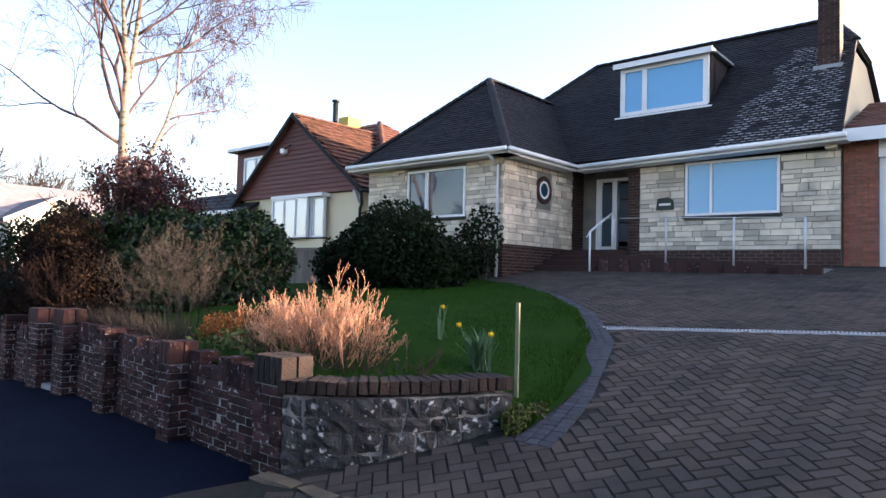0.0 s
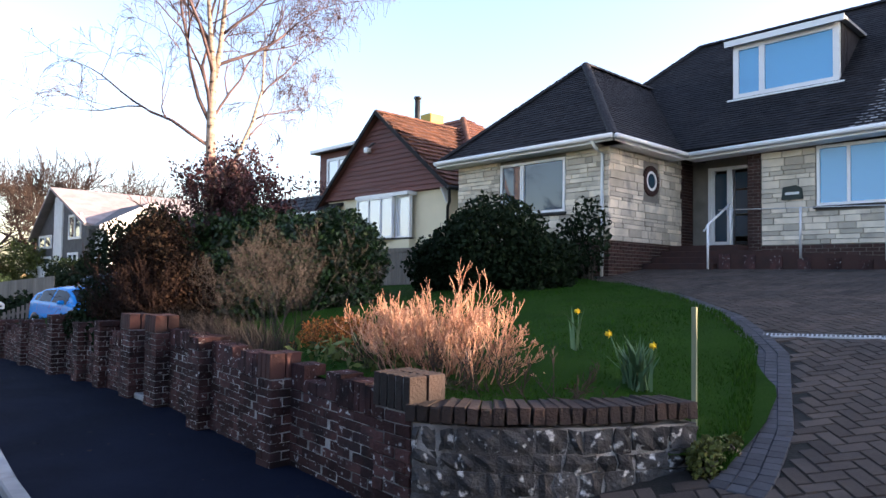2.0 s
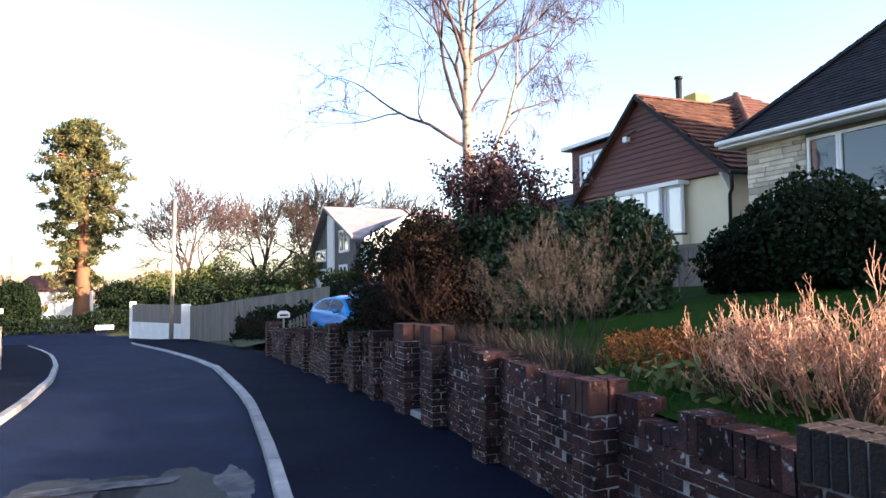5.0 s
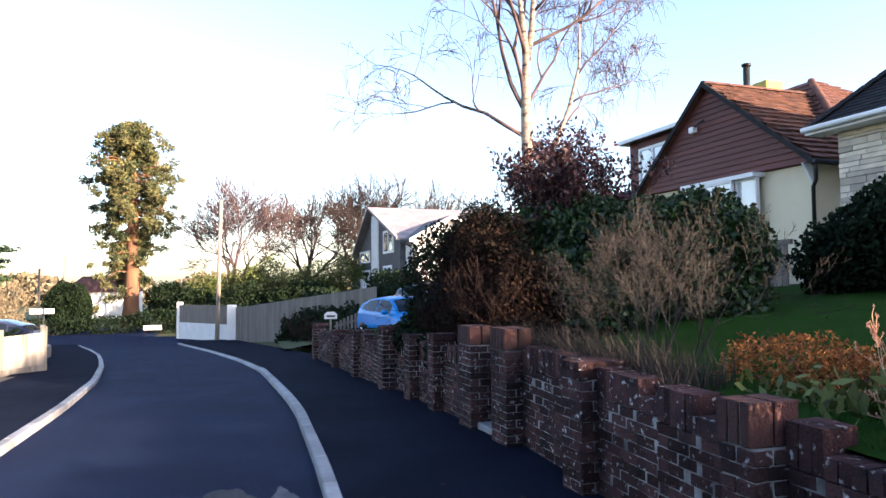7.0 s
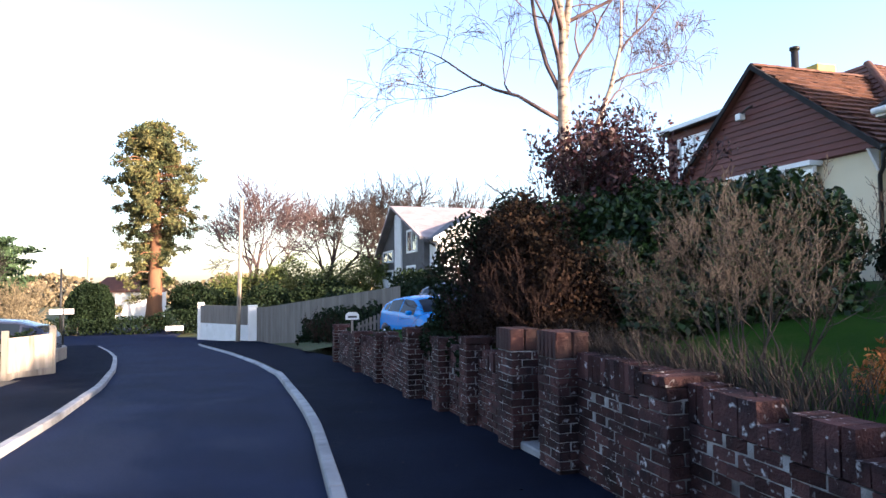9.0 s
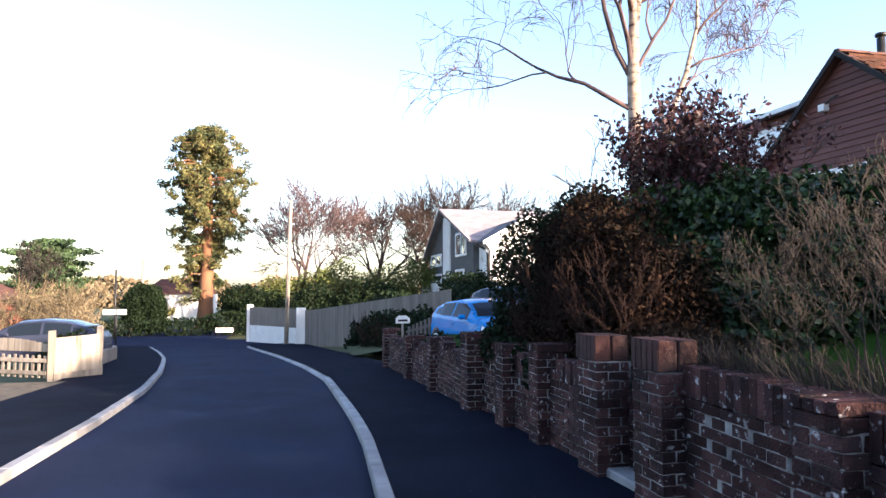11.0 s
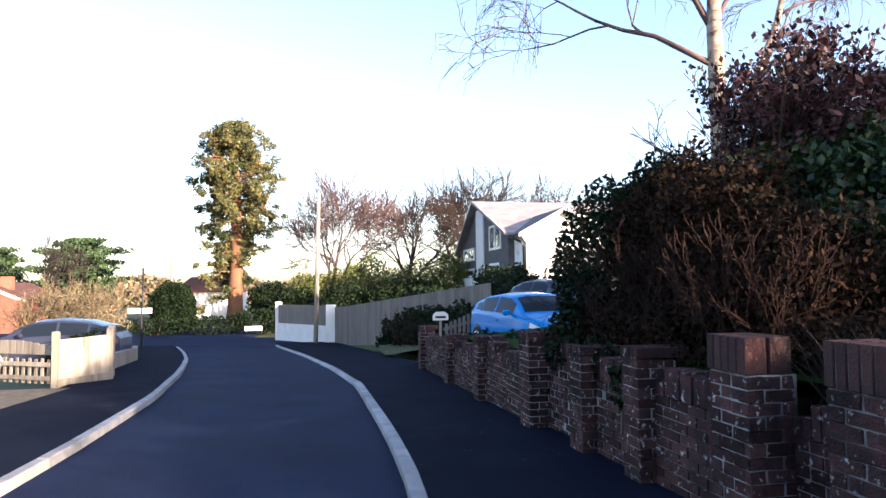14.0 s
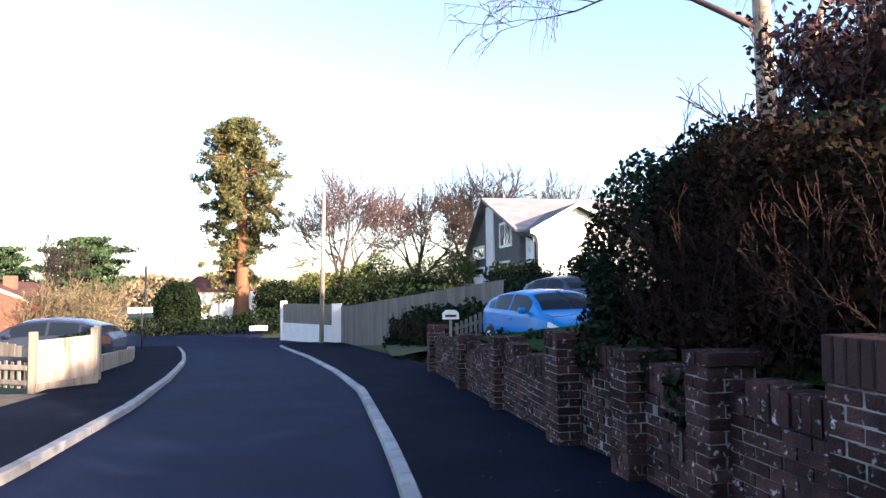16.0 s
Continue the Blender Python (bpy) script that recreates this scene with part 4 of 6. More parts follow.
# fascia, gutter and downpipe
for name, pts in (("fascia", [(-13.75, 11.98, 4.36), (-8.48, 11.98, 4.36), (-8.48, 15.02, 4.36), (-2.5, 15.02, 4.50)]),):
    for p, q in zip(pts, pts[1:]):
        p, q = Vector(p), Vector(q)
        d = (q - p).normalized()
        nn = Vector((d.y, -d.x, 0)) * 0.02
        bm = bmesh.new()
        slab(bm, [p, q, q + Vector((0, 0, 0.17)), p + Vector((0, 0, 0.17))], -nn)
        at_house(bm, "fascia_board", M_UPVC, "white fascia")
        bm = bmesh.new()
        slab(bm, [p - nn, q - nn, q - nn * 22, p - nn * 22], (0, 0, 0.015))
        at_house(bm, "soffit_board", M_UPVC)
        gutter = rod("gutter", [p + nn * 3.2 + Vector((0, 0, 0.10)) - loc, q + nn * 3.2 + Vector((0, 0, 0.10)) - loc], 0.055, M_UPVC, house, 10, "white half-round gutter")
rod("downpipe", [Vector(q) - loc for q in ((-8.98, 11.93, 4.42), (-8.98, 12.1, 4.28), (-8.98, 12.34, 4.2), (-8.98, 12.34, 1.45))], 0.036, M_UPVC, house, 10, "white downpipe")

# dormer
dx0, dx1, dyf, dz0, dz1 = -8.12, -5.74, 16.68, 5.98, 7.36
dorm = at_house(boxed(dx0, dx0 + 0.1, dyf + 0.08, 18.4, dz0, dz1), "dormer", M_TILE, "white-framed box dormer with tile-hung cheeks")
at_house(boxed(dx1 - 0.1, dx1, dyf + 0.08, 18.4, dz0, dz1), "cheek", M_TILE, "", dorm)
at_house(boxed(dx0, dx1, dyf + 0.35, dyf + 0.4, dz0, dz1), "curtain", M_CURTAIN, "pale blue curtains", dorm)
at_house(boxed(dx0 - 0.12, dx1 + 0.12, dyf - 0.18, 18.6, dz1, dz1 + 0.06), "dormer_roof", M_LEAD, "", dorm)
at_house(boxed(dx0 - 0.13, dx1 + 0.13, dyf - 0.2, dyf - 0.17, dz1 - 0.06, dz1 + 0.08), "fascia", M_UPVC, "", dorm)
window(dx0 + 0.02, dx1 - 0.02, dyf, dz0 + 0.02, dz1 - 0.02, [-7.42], dorm, loc, bar=0.13, sill=False, glass=M_GLASS_SKY)
at_house(boxed(dx0 - 0.1, dx1 + 0.1, dyf - 0.12, dyf + 0.05, dz0 - 0.06, dz0 + 0.02, 0.01), "sill", M_UPVC, "white sill", dorm)

# chimney
chim = at_house(boxed(-3.5, -3.06, 17.5, 17.9, 6.2, 10.2), "chimney", M_MORTAR, "dark red brick chimney stack")
courses("brickwork", (-3.5, -3.06), 6.2, 10.2, M_HBRICK, lambda u, z: pose(u, 17.5, z), chim)
courses("brickwork", (17.5, 17.9), 6.2, 10.2, M_HBRICK, lambda u, z: pose(-3.5, u, z, 0, 0, -90), chim)
at_house(boxed(-3.58, -2.98, 17.36, 17.56, 6.55, 6.75), "flashing", M_LEAD, "grey lead flashing", chim)

# garage beside the house, with brick front and white door
garage = thing("garage", "red brick garage with a maroon tiled roof and a white door", "garage", (1, 18, 1.9))
loc_house, loc = loc, Vector(garage.location)
gw = part("wall", boxed(-2.66 - loc.x, -2.05 - loc.x, 15.62 - loc.y, 16 - loc.y, 1.8 - loc.z, 4.6 - loc.z), M_MORTAR, garage)
courses("brickwork", (-2.66, -2.05), 1.95, 4.55, M_HRED, lambda u, z: pose(u, 15.62, z), gw)
part("wall", boxed(0.5 - loc.x, 2.6 - loc.x, 15.62 - loc.y, 22 - loc.y, 1.8 - loc.z, 4.6 - loc.z), M_HRED, garage)
part("garage_door", boxed(-2.05 - loc.x, 0.5 - loc.x, 15.72 - loc.y, 15.78 - loc.y, 1.9 - loc.z, 4.2 - loc.z), M_UPVC, garage, "white up-and-over door")
part("lintel", boxed(-2.05 - loc.x, 0.5 - loc.x, 15.62 - loc.y, 16 - loc.y, 4.2 - loc.z, 4.6 - loc.z), M_UPVC, garage)
part("fascia", boxed(-2.66 - loc.x, 2.8 - loc.x, 15.25 - loc.y, 15.3 - loc.y, 4.5 - loc.z, 4.76 - loc.z), M_UPVC, garage)
tiled("roof", ((-2.64, 15.3, 4.74), (2.8, 15.3, 4.74), (2.8, 18.6, 6.0), (-2.64, 18.6, 6.0)), M_TILE_BROWN, garage, loc, 0.2, 0.25)
tiled("roof", ((2.8, 22, 4.74), (-2.64, 22, 4.74), (-2.64, 18.6, 6.0), (2.8, 18.6, 6.0)), M_TILE_BROWN, garage, loc, 0.3, 0.4)
loc = loc_house

# steps, ramp wall and rails before the door
stair = thing("porch_steps", "worn dark brick steps up to the porch", "steps", (-8, 15, 1.8))
for k in range(4):
    b = boxed(-8.84 + 8, -7.25 + 8, 13.7 + 0.4 * k - 15, 16.1 - 15, (1.78 + 0.145 * k) - 1.8 - (0.3 if k == 0 else 0), 1.925 + 0.145 * k - 1.8, 0.012)
    part("step", b, M_HBRICK, stair)
ramp = thing("ramp_wall", "low dark brick wall along the entrance ramp", "low wall", (-5, 13.8, 1.8))
loc_h, loc = loc, Vector(ramp.location)
bm = bmesh.new()
slab(bm, [(-7.2 + 5, 0, -0.2), (-2.7 + 5, 0, -0.25), (-2.7 + 5, 0, 0.15), (-7.2 + 5, 0, 0.42)], (0, 0.2, 0))
part("wall_core", bm, M_HBRICK, ramp)
bm = bmesh.new()
slab(bm, [(-7.2 + 5, 0.2, 0.38), (-2.7 + 5, 0.2, 0.12), (-2.7 + 5, 1.7, 0.16), (-7.2 + 5, 1.7, 0.42)], (0, 0, -0.3))
part("ramp_floor", bm, M_KERB, ramp)
for k in range(9):
    x = -7.15 + k * 0.5
    part("brick_block", boxed(x + 5, x + 5.22, -0.03, 0.0, -0.15, 0.32 - 0.055 * k * 0.5), M_BRICK, ramp)
loc = loc_h
rail = thing("handrail", "white tubular handrail beside the porch steps", "handrail", (-7.3, 13.6, 1.85))
rod("post", [(0, 0, -0.05), (0, 0, 0.85)], 0.024, M_UPVC, rail)
rod("grip", [(-0.06, -0.05, 0.72), (0, 0, 0.85), (-0.2, 1.5, 1.42)], 0.024, M_UPVC, rail)
rod("post", [(-0.2, 1.5, 0.5), (-0.2, 1.5, 1.42)], 0.024, M_UPVC, rail)
fence_rail = thing("ramp_railing", "slim galvanised railing posts with a wire along the ramp", "railing", (-4.2, 13.6, 1.95))
for x, z in ((-5.54, 2.96), (-4.18, 2.91), (-2.92, 2.86)):
    rod("post", [(x + 4.2, 0, z - 0.95 - 1.95), (x + 4.2, 0, z - 1.95)], 0.022, M_STEEL, fence_rail)
rod("top_rail", [(-7.1 + 4.2, 0.05, 1.05), (-2.92 + 4.2, 0, 0.91)], 0.008, M_STEEL, fence_rail, 6)
plaque = thing("house_sign", "dark green slate house sign with pale lettering", "sign", (-6.33, 15.46, 3.32))
bm = bmesh.new()
slab(bm, [(-0.21, 0, 0), (0.22, 0, 0.0), (0.20, 0, 0.22), (0.08, 0, 0.3), (-0.18, 0, 0.27)], (0, 0.03, 0))
ob = part("slate", bm, M_SLATESIGN, plaque)
ob.location.y = -0.04
part("lettering", boxed(-0.13, 0.15, -0.046, -0.038, 0.10, 0.155), M_SIGN, plaque, "pale illegible lettering")

# ---- things: front garden ----
# red-stemmed shrub
shrub = thing("red_stem_shrub", "bare shrub with glowing red-brown stems behind the wall", "shrub", (-5.2, 4.25, 0.7))
rng = np.random.default_rng(11)


def fan(name, parent, n, foot, spread, height, rad, material, seed, depth=3, wob=0.10, fork=0.5, tipr=0.0022, bud=0.0, shrink=0.6, kids=(1, 2)):
    """Bare stems that fan out from a broad foot and fork towards their tips, with buds where asked."""
    rng = np.random.default_rng(seed)
    for i in range(n):
        v, f, tips = [], [], []
        ox, oy = rng.uniform(-foot[0], foot[0]), rng.uniform(-foot[1], foot[1])
        w = Vector((ox / max(foot[0], 0.01) * spread + rng.normal() * spread * 0.45, oy / max(foot[1], 0.01) * spread * 0.5 + rng.normal() * spread * 0.4, 1)).normalized()
        grow(v, f, rng, Vector((ox, oy, -0.05)), w, height * rng.uniform(0.30, 0.5), rad * rng.uniform(0.7, 1.2), depth, fork, 0.22, shrink, kids, tips, wob, tipr)
        for q in tips if bud else ():
            k = len(v)
            v += [q + Vector(d) * bud for d in ((1, 0, 0), (0, 1, 0), (-1, 0, 0), (0, -1, 0), (0, 0, 1.8), (0, 0, -1.2))]
            f += [(k, k + 1, k + 4), (k + 1, k + 2, k + 4), (k + 2, k + 3, k + 4), (k + 3, k, k + 4), (k + 1, k, k + 5), (k + 2, k + 1, k + 5), (k + 3, k + 2, k + 5), (k, k + 3, k + 5)]
        raw(name, v, f, material, parent)


fan("stem", shrub, 92, (0.62, 0.28), 0.8, 0.76, 0.007, M_REDTWIG, 12, depth=4, bud=0.008, wob=0.11, fork=0.72)
fan("stem", shrub, 7, (0.35, 0.1), 0.45, 0.98, 0.008, M_REDTWIG, 13, depth=4, bud=0.007)
fan("stem", shrub, 22, (0.75, 0.25), 0.9, 0.5, 0.006, M_TWIG, 14, depth=3, wob=0.18)
low = thing("twiggy_shrub", "low tangle of brown twigs at the wall's end", "shrub", (-4.45, 4.05, 0.66))
sprays("stem", [(rng.uniform(-0.6, 0.75), rng.uniform(-0.1, 0.3), 0) for _ in range(13)], 2, 0.6, 0.46, 0.006, M_TWIG, 14, low, depth=3)
leafy("heather_mound", [((-7.2, 4.6, 0.84), (0.66, 0.45, 0.28)), ((-6.7, 4.5, 0.82), (0.45, 0.35, 0.25))], 5200, 0.016, M_HEATHER, "rusty orange mound of dead heather or bracken", "shrub", 15, floor=0.66, long=2.6)
perennial = thing("green_perennial", "yellow-green leafy perennial behind the brick wall", "plant", (-6.2, 4.15, 0.68))
rngp = np.random.default_rng(16)
q = np.column_stack([rngp.normal(0, 0.45, 420), rngp.normal(0, 0.16, 420), np.abs(rngp.normal(0.02, 0.12, 420))])
v, f = leaves(rngp, q, 0.05, up=1.2, long=2.6)
raw("foliage", v.tolist(), f.tolist(), M_IVY, perennial)
marker = thing("marker_post", "slim pale wooden stake standing in the lawn edge", "post", (-3.2, 4.75, 0.60))
part("stake", boxed(-0.017, 0.017, -0.012, 0.012, -0.1, 0.79, 0.003), M_POST, marker)


def daffodil(name, at, blooms, seed, blades=34):
    rng = np.random.default_rng(seed)
    base = thing(name, "clump of blue-green daffodil leaves with a yellow flower", "daffodil", at, "daffodils in the lawn")
    v, f = [], []
    for i in range(blades):
        w = rng.uniform(0, 6.28)
        lean = rng.uniform(0.04, 0.24)
        h = rng.uniform(0.24, 0.42)
        o = Vector((rng.normal() * 0.05, rng.normal() * 0.05, 0))
        d = Vector((math.cos(w), math.sin(w), 0))
        s = Vector((-d.y, d.x, 0)) * 0.011
        p = [o, o + d * lean * 0.4 + Vector((0, 0, h * 0.6)), o + d * lean + Vector((0, 0, h))]
        k = len(v)
        v += [p[0] - s, p[0] + s, p[1] - s, p[1] + s, p[2]]
        f += [(k, k + 1, k + 3, k + 2), (k + 2, k + 3, k + 4)]
    raw("leaf_clump", v, f, M_LEAFBLUE, base)
    for b in blooms:
        b = Vector(b)
        rod("flower_stalk", [(b.x * 0.3, b.y * 0.3, 0), b], 0.005, M_LEAFBLUE, base, 5)
        v, f = [b + Vector((0, -0.01, 0))], []
        for k in range(12):
            w = math.pi * k / 6
            r = 0.036 if k % 2 else 0.016
            v.append(b + Vector((math.cos(w) * r, -0.02 if k % 2 else 0, math.sin(w) * r)))
        f = [(0, 1 + k, 1 + (k + 1) % 12) for k in range(12)]
        raw("petals", v, f, M_YELLOW, base)
        rod("trumpet", [b + Vector((0, 0, 0)), b + Vector((0, -0.045, 0))], 0.011, M_YELLOW, base, 8, radius_end=0.017)
    return base


daffodil("daffodils", (-3.75, 4.95, lawn_top(-3.75, 4.95)), [(-0.24, 0, 0.40), (0.14, 0, 0.34)], 3, 60)
daffodil("daffodils", (-4.75, 5.6, lawn_top(-4.75, 5.6)), [(0.0, 0, 0.36)], 4, 5)

# grass blades on the lawn's near part and edge
rng = np.random.default_rng(5)
v, f = [], []
for i in range(26000):
    y = 3.6 + 8.2 * rng.uniform() ** 1.7
    x = edge_x(y) - (rng.uniform() ** 1.5) * 4.2 + 0.05
    if y < lawn_start(x) + 0.02:
        continue
    h = rng.uniform(0.012, 0.03) * (2.2 if x > edge_x(y) - 0.12 else 1)
    w = rng.uniform(0, 6.28)
    z = lawn_top(x, y)
    k = len(v)
    c, s = math.cos(w) * 0.006, math.sin(w) * 0.006
    v += [(x - c, y - s, z - 0.01), (x + c, y + s, z - 0.01), (x + rng.normal() * 0.014, y + rng.normal() * 0.014, z + h)]
    f.append((k, k + 1, k + 2))
tagged(raw("lawn_grass", v, f, M_BLADE), "short green grass blades of the lawn", "grass", kind="stuff")
v, f = [], []
for i in range(2600):
    x = rng.uniform(-10.6, -7.2)
    y = wall_y(x) + rng.uniform(0.35, 0.8)
    z = 0.6
    d = Vector((rng.normal() * 0.12, rng.normal() * 0.1 - 0.06, rng.uniform(0.2, 0.55)))
    k = len(v)
    w = rng.uniform(0, 6.28)
    s = Vector((math.cos(w), math.sin(w), 0)) * 0.004
    p = Vector((x, y, z))
    v += [p - s, p + s, p + d * 0.6 + s * 0.7, p + d * 0.6 - s * 0.7, p + d + Vector((d.x * 0.3, d.y * 0.3, -0.03))]
    f += [(k, k + 1, k + 2, k + 3), (k + 3, k + 2, k + 4)]
tagged(raw("dry_grass", v, f, M_DRYTWIG), "tufts of dead straw-coloured grass along the wall", "grass", kind="stuff")

leafy("edge_weeds", [((-2.93, 4.36, 0.48), (0.10, 0.16, 0.14)), ((-2.92, 4.62, 0.52), (0.07, 0.2, 0.09))], 16000, 0.022, M_IVY, "tuft of yellow-green weeds at the end of the stone wall", "weeds", 17, floor=0.38)

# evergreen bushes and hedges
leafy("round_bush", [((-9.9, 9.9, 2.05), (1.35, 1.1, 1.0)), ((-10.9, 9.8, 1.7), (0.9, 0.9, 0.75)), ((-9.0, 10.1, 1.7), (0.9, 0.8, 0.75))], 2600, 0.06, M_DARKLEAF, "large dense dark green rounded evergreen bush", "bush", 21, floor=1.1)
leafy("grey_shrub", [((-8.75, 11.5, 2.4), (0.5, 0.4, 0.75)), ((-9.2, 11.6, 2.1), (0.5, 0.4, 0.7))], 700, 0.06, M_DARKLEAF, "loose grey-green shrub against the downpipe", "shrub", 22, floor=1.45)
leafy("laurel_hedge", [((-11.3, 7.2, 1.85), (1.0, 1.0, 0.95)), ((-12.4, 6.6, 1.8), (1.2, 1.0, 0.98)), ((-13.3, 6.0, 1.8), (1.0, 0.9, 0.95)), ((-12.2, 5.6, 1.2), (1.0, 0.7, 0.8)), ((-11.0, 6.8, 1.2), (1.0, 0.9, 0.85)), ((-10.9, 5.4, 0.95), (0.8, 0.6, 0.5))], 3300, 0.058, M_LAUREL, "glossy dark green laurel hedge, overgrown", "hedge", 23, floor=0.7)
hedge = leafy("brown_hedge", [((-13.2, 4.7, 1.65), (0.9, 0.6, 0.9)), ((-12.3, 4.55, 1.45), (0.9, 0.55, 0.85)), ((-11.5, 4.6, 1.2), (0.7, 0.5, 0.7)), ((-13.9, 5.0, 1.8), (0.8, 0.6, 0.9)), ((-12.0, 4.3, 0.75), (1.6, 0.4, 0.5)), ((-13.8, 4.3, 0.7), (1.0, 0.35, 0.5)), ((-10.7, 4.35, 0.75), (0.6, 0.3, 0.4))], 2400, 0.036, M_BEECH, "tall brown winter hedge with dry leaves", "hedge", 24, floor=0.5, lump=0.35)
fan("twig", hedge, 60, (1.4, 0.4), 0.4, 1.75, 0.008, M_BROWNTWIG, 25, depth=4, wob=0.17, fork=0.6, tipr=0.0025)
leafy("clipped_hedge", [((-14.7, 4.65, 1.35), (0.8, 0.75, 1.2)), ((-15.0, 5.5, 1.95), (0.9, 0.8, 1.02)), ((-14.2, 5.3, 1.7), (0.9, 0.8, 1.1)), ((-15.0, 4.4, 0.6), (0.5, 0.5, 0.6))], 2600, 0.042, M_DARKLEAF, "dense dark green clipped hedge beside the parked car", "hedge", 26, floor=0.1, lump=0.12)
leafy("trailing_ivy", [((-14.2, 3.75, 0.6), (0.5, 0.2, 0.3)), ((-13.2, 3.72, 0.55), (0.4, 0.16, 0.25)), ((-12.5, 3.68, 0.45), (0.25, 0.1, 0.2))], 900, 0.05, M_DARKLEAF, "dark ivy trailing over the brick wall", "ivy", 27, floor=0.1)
dry = thing("dry_shrub", "tall bare twiggy shrub with grey-brown stems", "shrub", (-8.9, 4.75, 0.65), "bare shrubs by the wall")
fan("stem", dry, 18, (0.5, 0.2), 0.6, 1.62, 0.009, M_DRYTWIG, 28, depth=5, wob=0.17, fork=0.8, tipr=0.0018, kids=(2, 2))
dry = thing("dry_shrub", "tangle of thin bare brown stems over the wall", "shrub", (-12.2, 4.15, 0.55), "bare shrubs by the wall")
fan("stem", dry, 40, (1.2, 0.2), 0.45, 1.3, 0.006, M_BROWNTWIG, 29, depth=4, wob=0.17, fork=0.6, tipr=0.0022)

# birch and the russet shrub
birch = thing("birch_tree", "tall leafless silver birch with drooping fine twigs", "tree", (-16.1, 7.0, 0.9))
rngb = np.random.default_rng(41)
v, f, tv, tf = [], [], [], []
trunk = [Vector((0, 0, -0.2)), Vector((-0.02, 0.02, 1.5)), Vector((0.02, -0.02, 3.0)), Vector((0.0, -0.03, 4.2)), Vector((0.03, -0.02, 5.3)), Vector((0.0, -0.14, 6.6)), Vector((0.05, -0.3, 8.2)), Vector((0.0, -0.45, 10.2))]
tube(v, f, trunk, [0.17, 0.14, 0.125, 0.11, 0.085, 0.05, 0.03, 0.012], 10)
leader = [Vector((0.03, 0.0, 5.2)), Vector((0.0, 0.14, 6.0)), Vector((0.04, 0.22, 7.2)), Vector((0.0, 0.5, 8.4)), Vector((0.0, 0.7, 9.8))]
tube(v, f, leader, [0.085, 0.065, 0.05, 0.035, 0.012], 8)
second = [Vector((0.1, 0.08, 2.4)), Vector((0.15, 0.5, 3.3)), Vector((0.1, 0.95, 4.3)), Vector((0.1, 1.2, 5.2)), Vector((0.1, 1.25, 6.6))]
tube(v, f, second, [0.07, 0.06, 0.048, 0.035, 0.012], 8)
raw("trunk", v, f, M_BIRCH, birch, smooth=True)
# boughs: stem, height of the start, way across, rise, length, radius
BOUGHS = ((trunk, 3.6, -1.1, 0.55, 1.15, 0.05), (trunk, 4.1, -1.0, 0.9, 1.55, 0.05), (trunk, 4.15, -0.45, 1.25, 1.5, 0.048), (trunk, 4.9, 0.25, 1.2, 1.2, 0.035), (trunk, 5.3, -0.65, 1.2, 1.35, 0.045), (trunk, 6.0, -0.7, 1.1, 1.25, 0.04), (trunk, 6.6, 0.3, 1.2, 1.1, 0.032), (trunk, 7.1, -0.6, 1.1, 1.1, 0.03), (trunk, 7.9, 0.4, 1.1, 1.0, 0.028), (trunk, 8.6, -0.6, 1.0, 0.95, 0.024),
          (trunk, 4.2, 0.75, 0.95, 1.2, 0.04), (leader, 5.55, 1.0, 0.7, 1.3, 0.045), (leader, 6.3, 0.85, 1.0, 1.2, 0.036), (leader, 7.2, -0.3, 1.2, 1.1, 0.03), (leader, 7.7, 0.8, 0.9, 1.1, 0.03), (leader, 8.6, 0.5, 1.1, 0.9, 0.024), (second, 3.9, 0.9, 0.55, 0.85, 0.026), (second, 4.4, 0.9, 0.5, 0.9, 0.026), (second, 5.0, 0.7, 0.9, 0.9, 0.026), (second, 5.7, -0.3, 1.2, 0.8, 0.022), (second, 6.2, 0.6, 1.1, 0.8, 0.02), (trunk, 4.6, -0.2, 0.8, 1.2, 0.034), (trunk, 5.8, 0.1, 0.9, 1.2, 0.032))
tips = []
for n, (stem, z, side, rise, length, rad) in enumerate(BOUGHS):
    i = max(k for k in range(len(stem) - 1) if stem[k].z <= z)
    p = stem[i].lerp(stem[i + 1], (z - stem[i].z) / (stem[i + 1].z - stem[i].z))
    w = Vector((rngb.normal() * 0.35 + (0.9 if n == 21 else -0.9 if n == 22 else 0), side, rise))
    grow(tv, tf, rngb, p, w, length * (1.8 if side < -0.4 else 1.5), rad, 5, 0.66, 0.12, 0.68, (2, 2), tips, 0.15, 0.0055, 0.09)
raw("crown", tv, tf, M_BIRCHTWIG, birch, "fine pinkish-brown twigs", smooth=True)
tv, tf = [], []
for p in tips[::2]:
    d = Vector((rngb.normal() * 0.15, rngb.normal() * 0.15, 0))
    drop = rngb.uniform(0.15, 0.45)
    tube(tv, tf, [p, p + d * 0.6 + Vector((0, 0, -drop * 0.25)), p + d + Vector((0, 0, -drop))], [0.0055, 0.0045, 0.003], 3)
tagged(raw("weeping_twig", tv, tf, M_BIRCHTWIG, birch), "", kind="stuff")
rus = thing("russet_shrub", "open dark purple-red leafy shrub rising from the hedge", "shrub", (-13.8, 6.6, 0.9))
rngr = np.random.default_rng(31)
tv, tf, tips = [], [], []
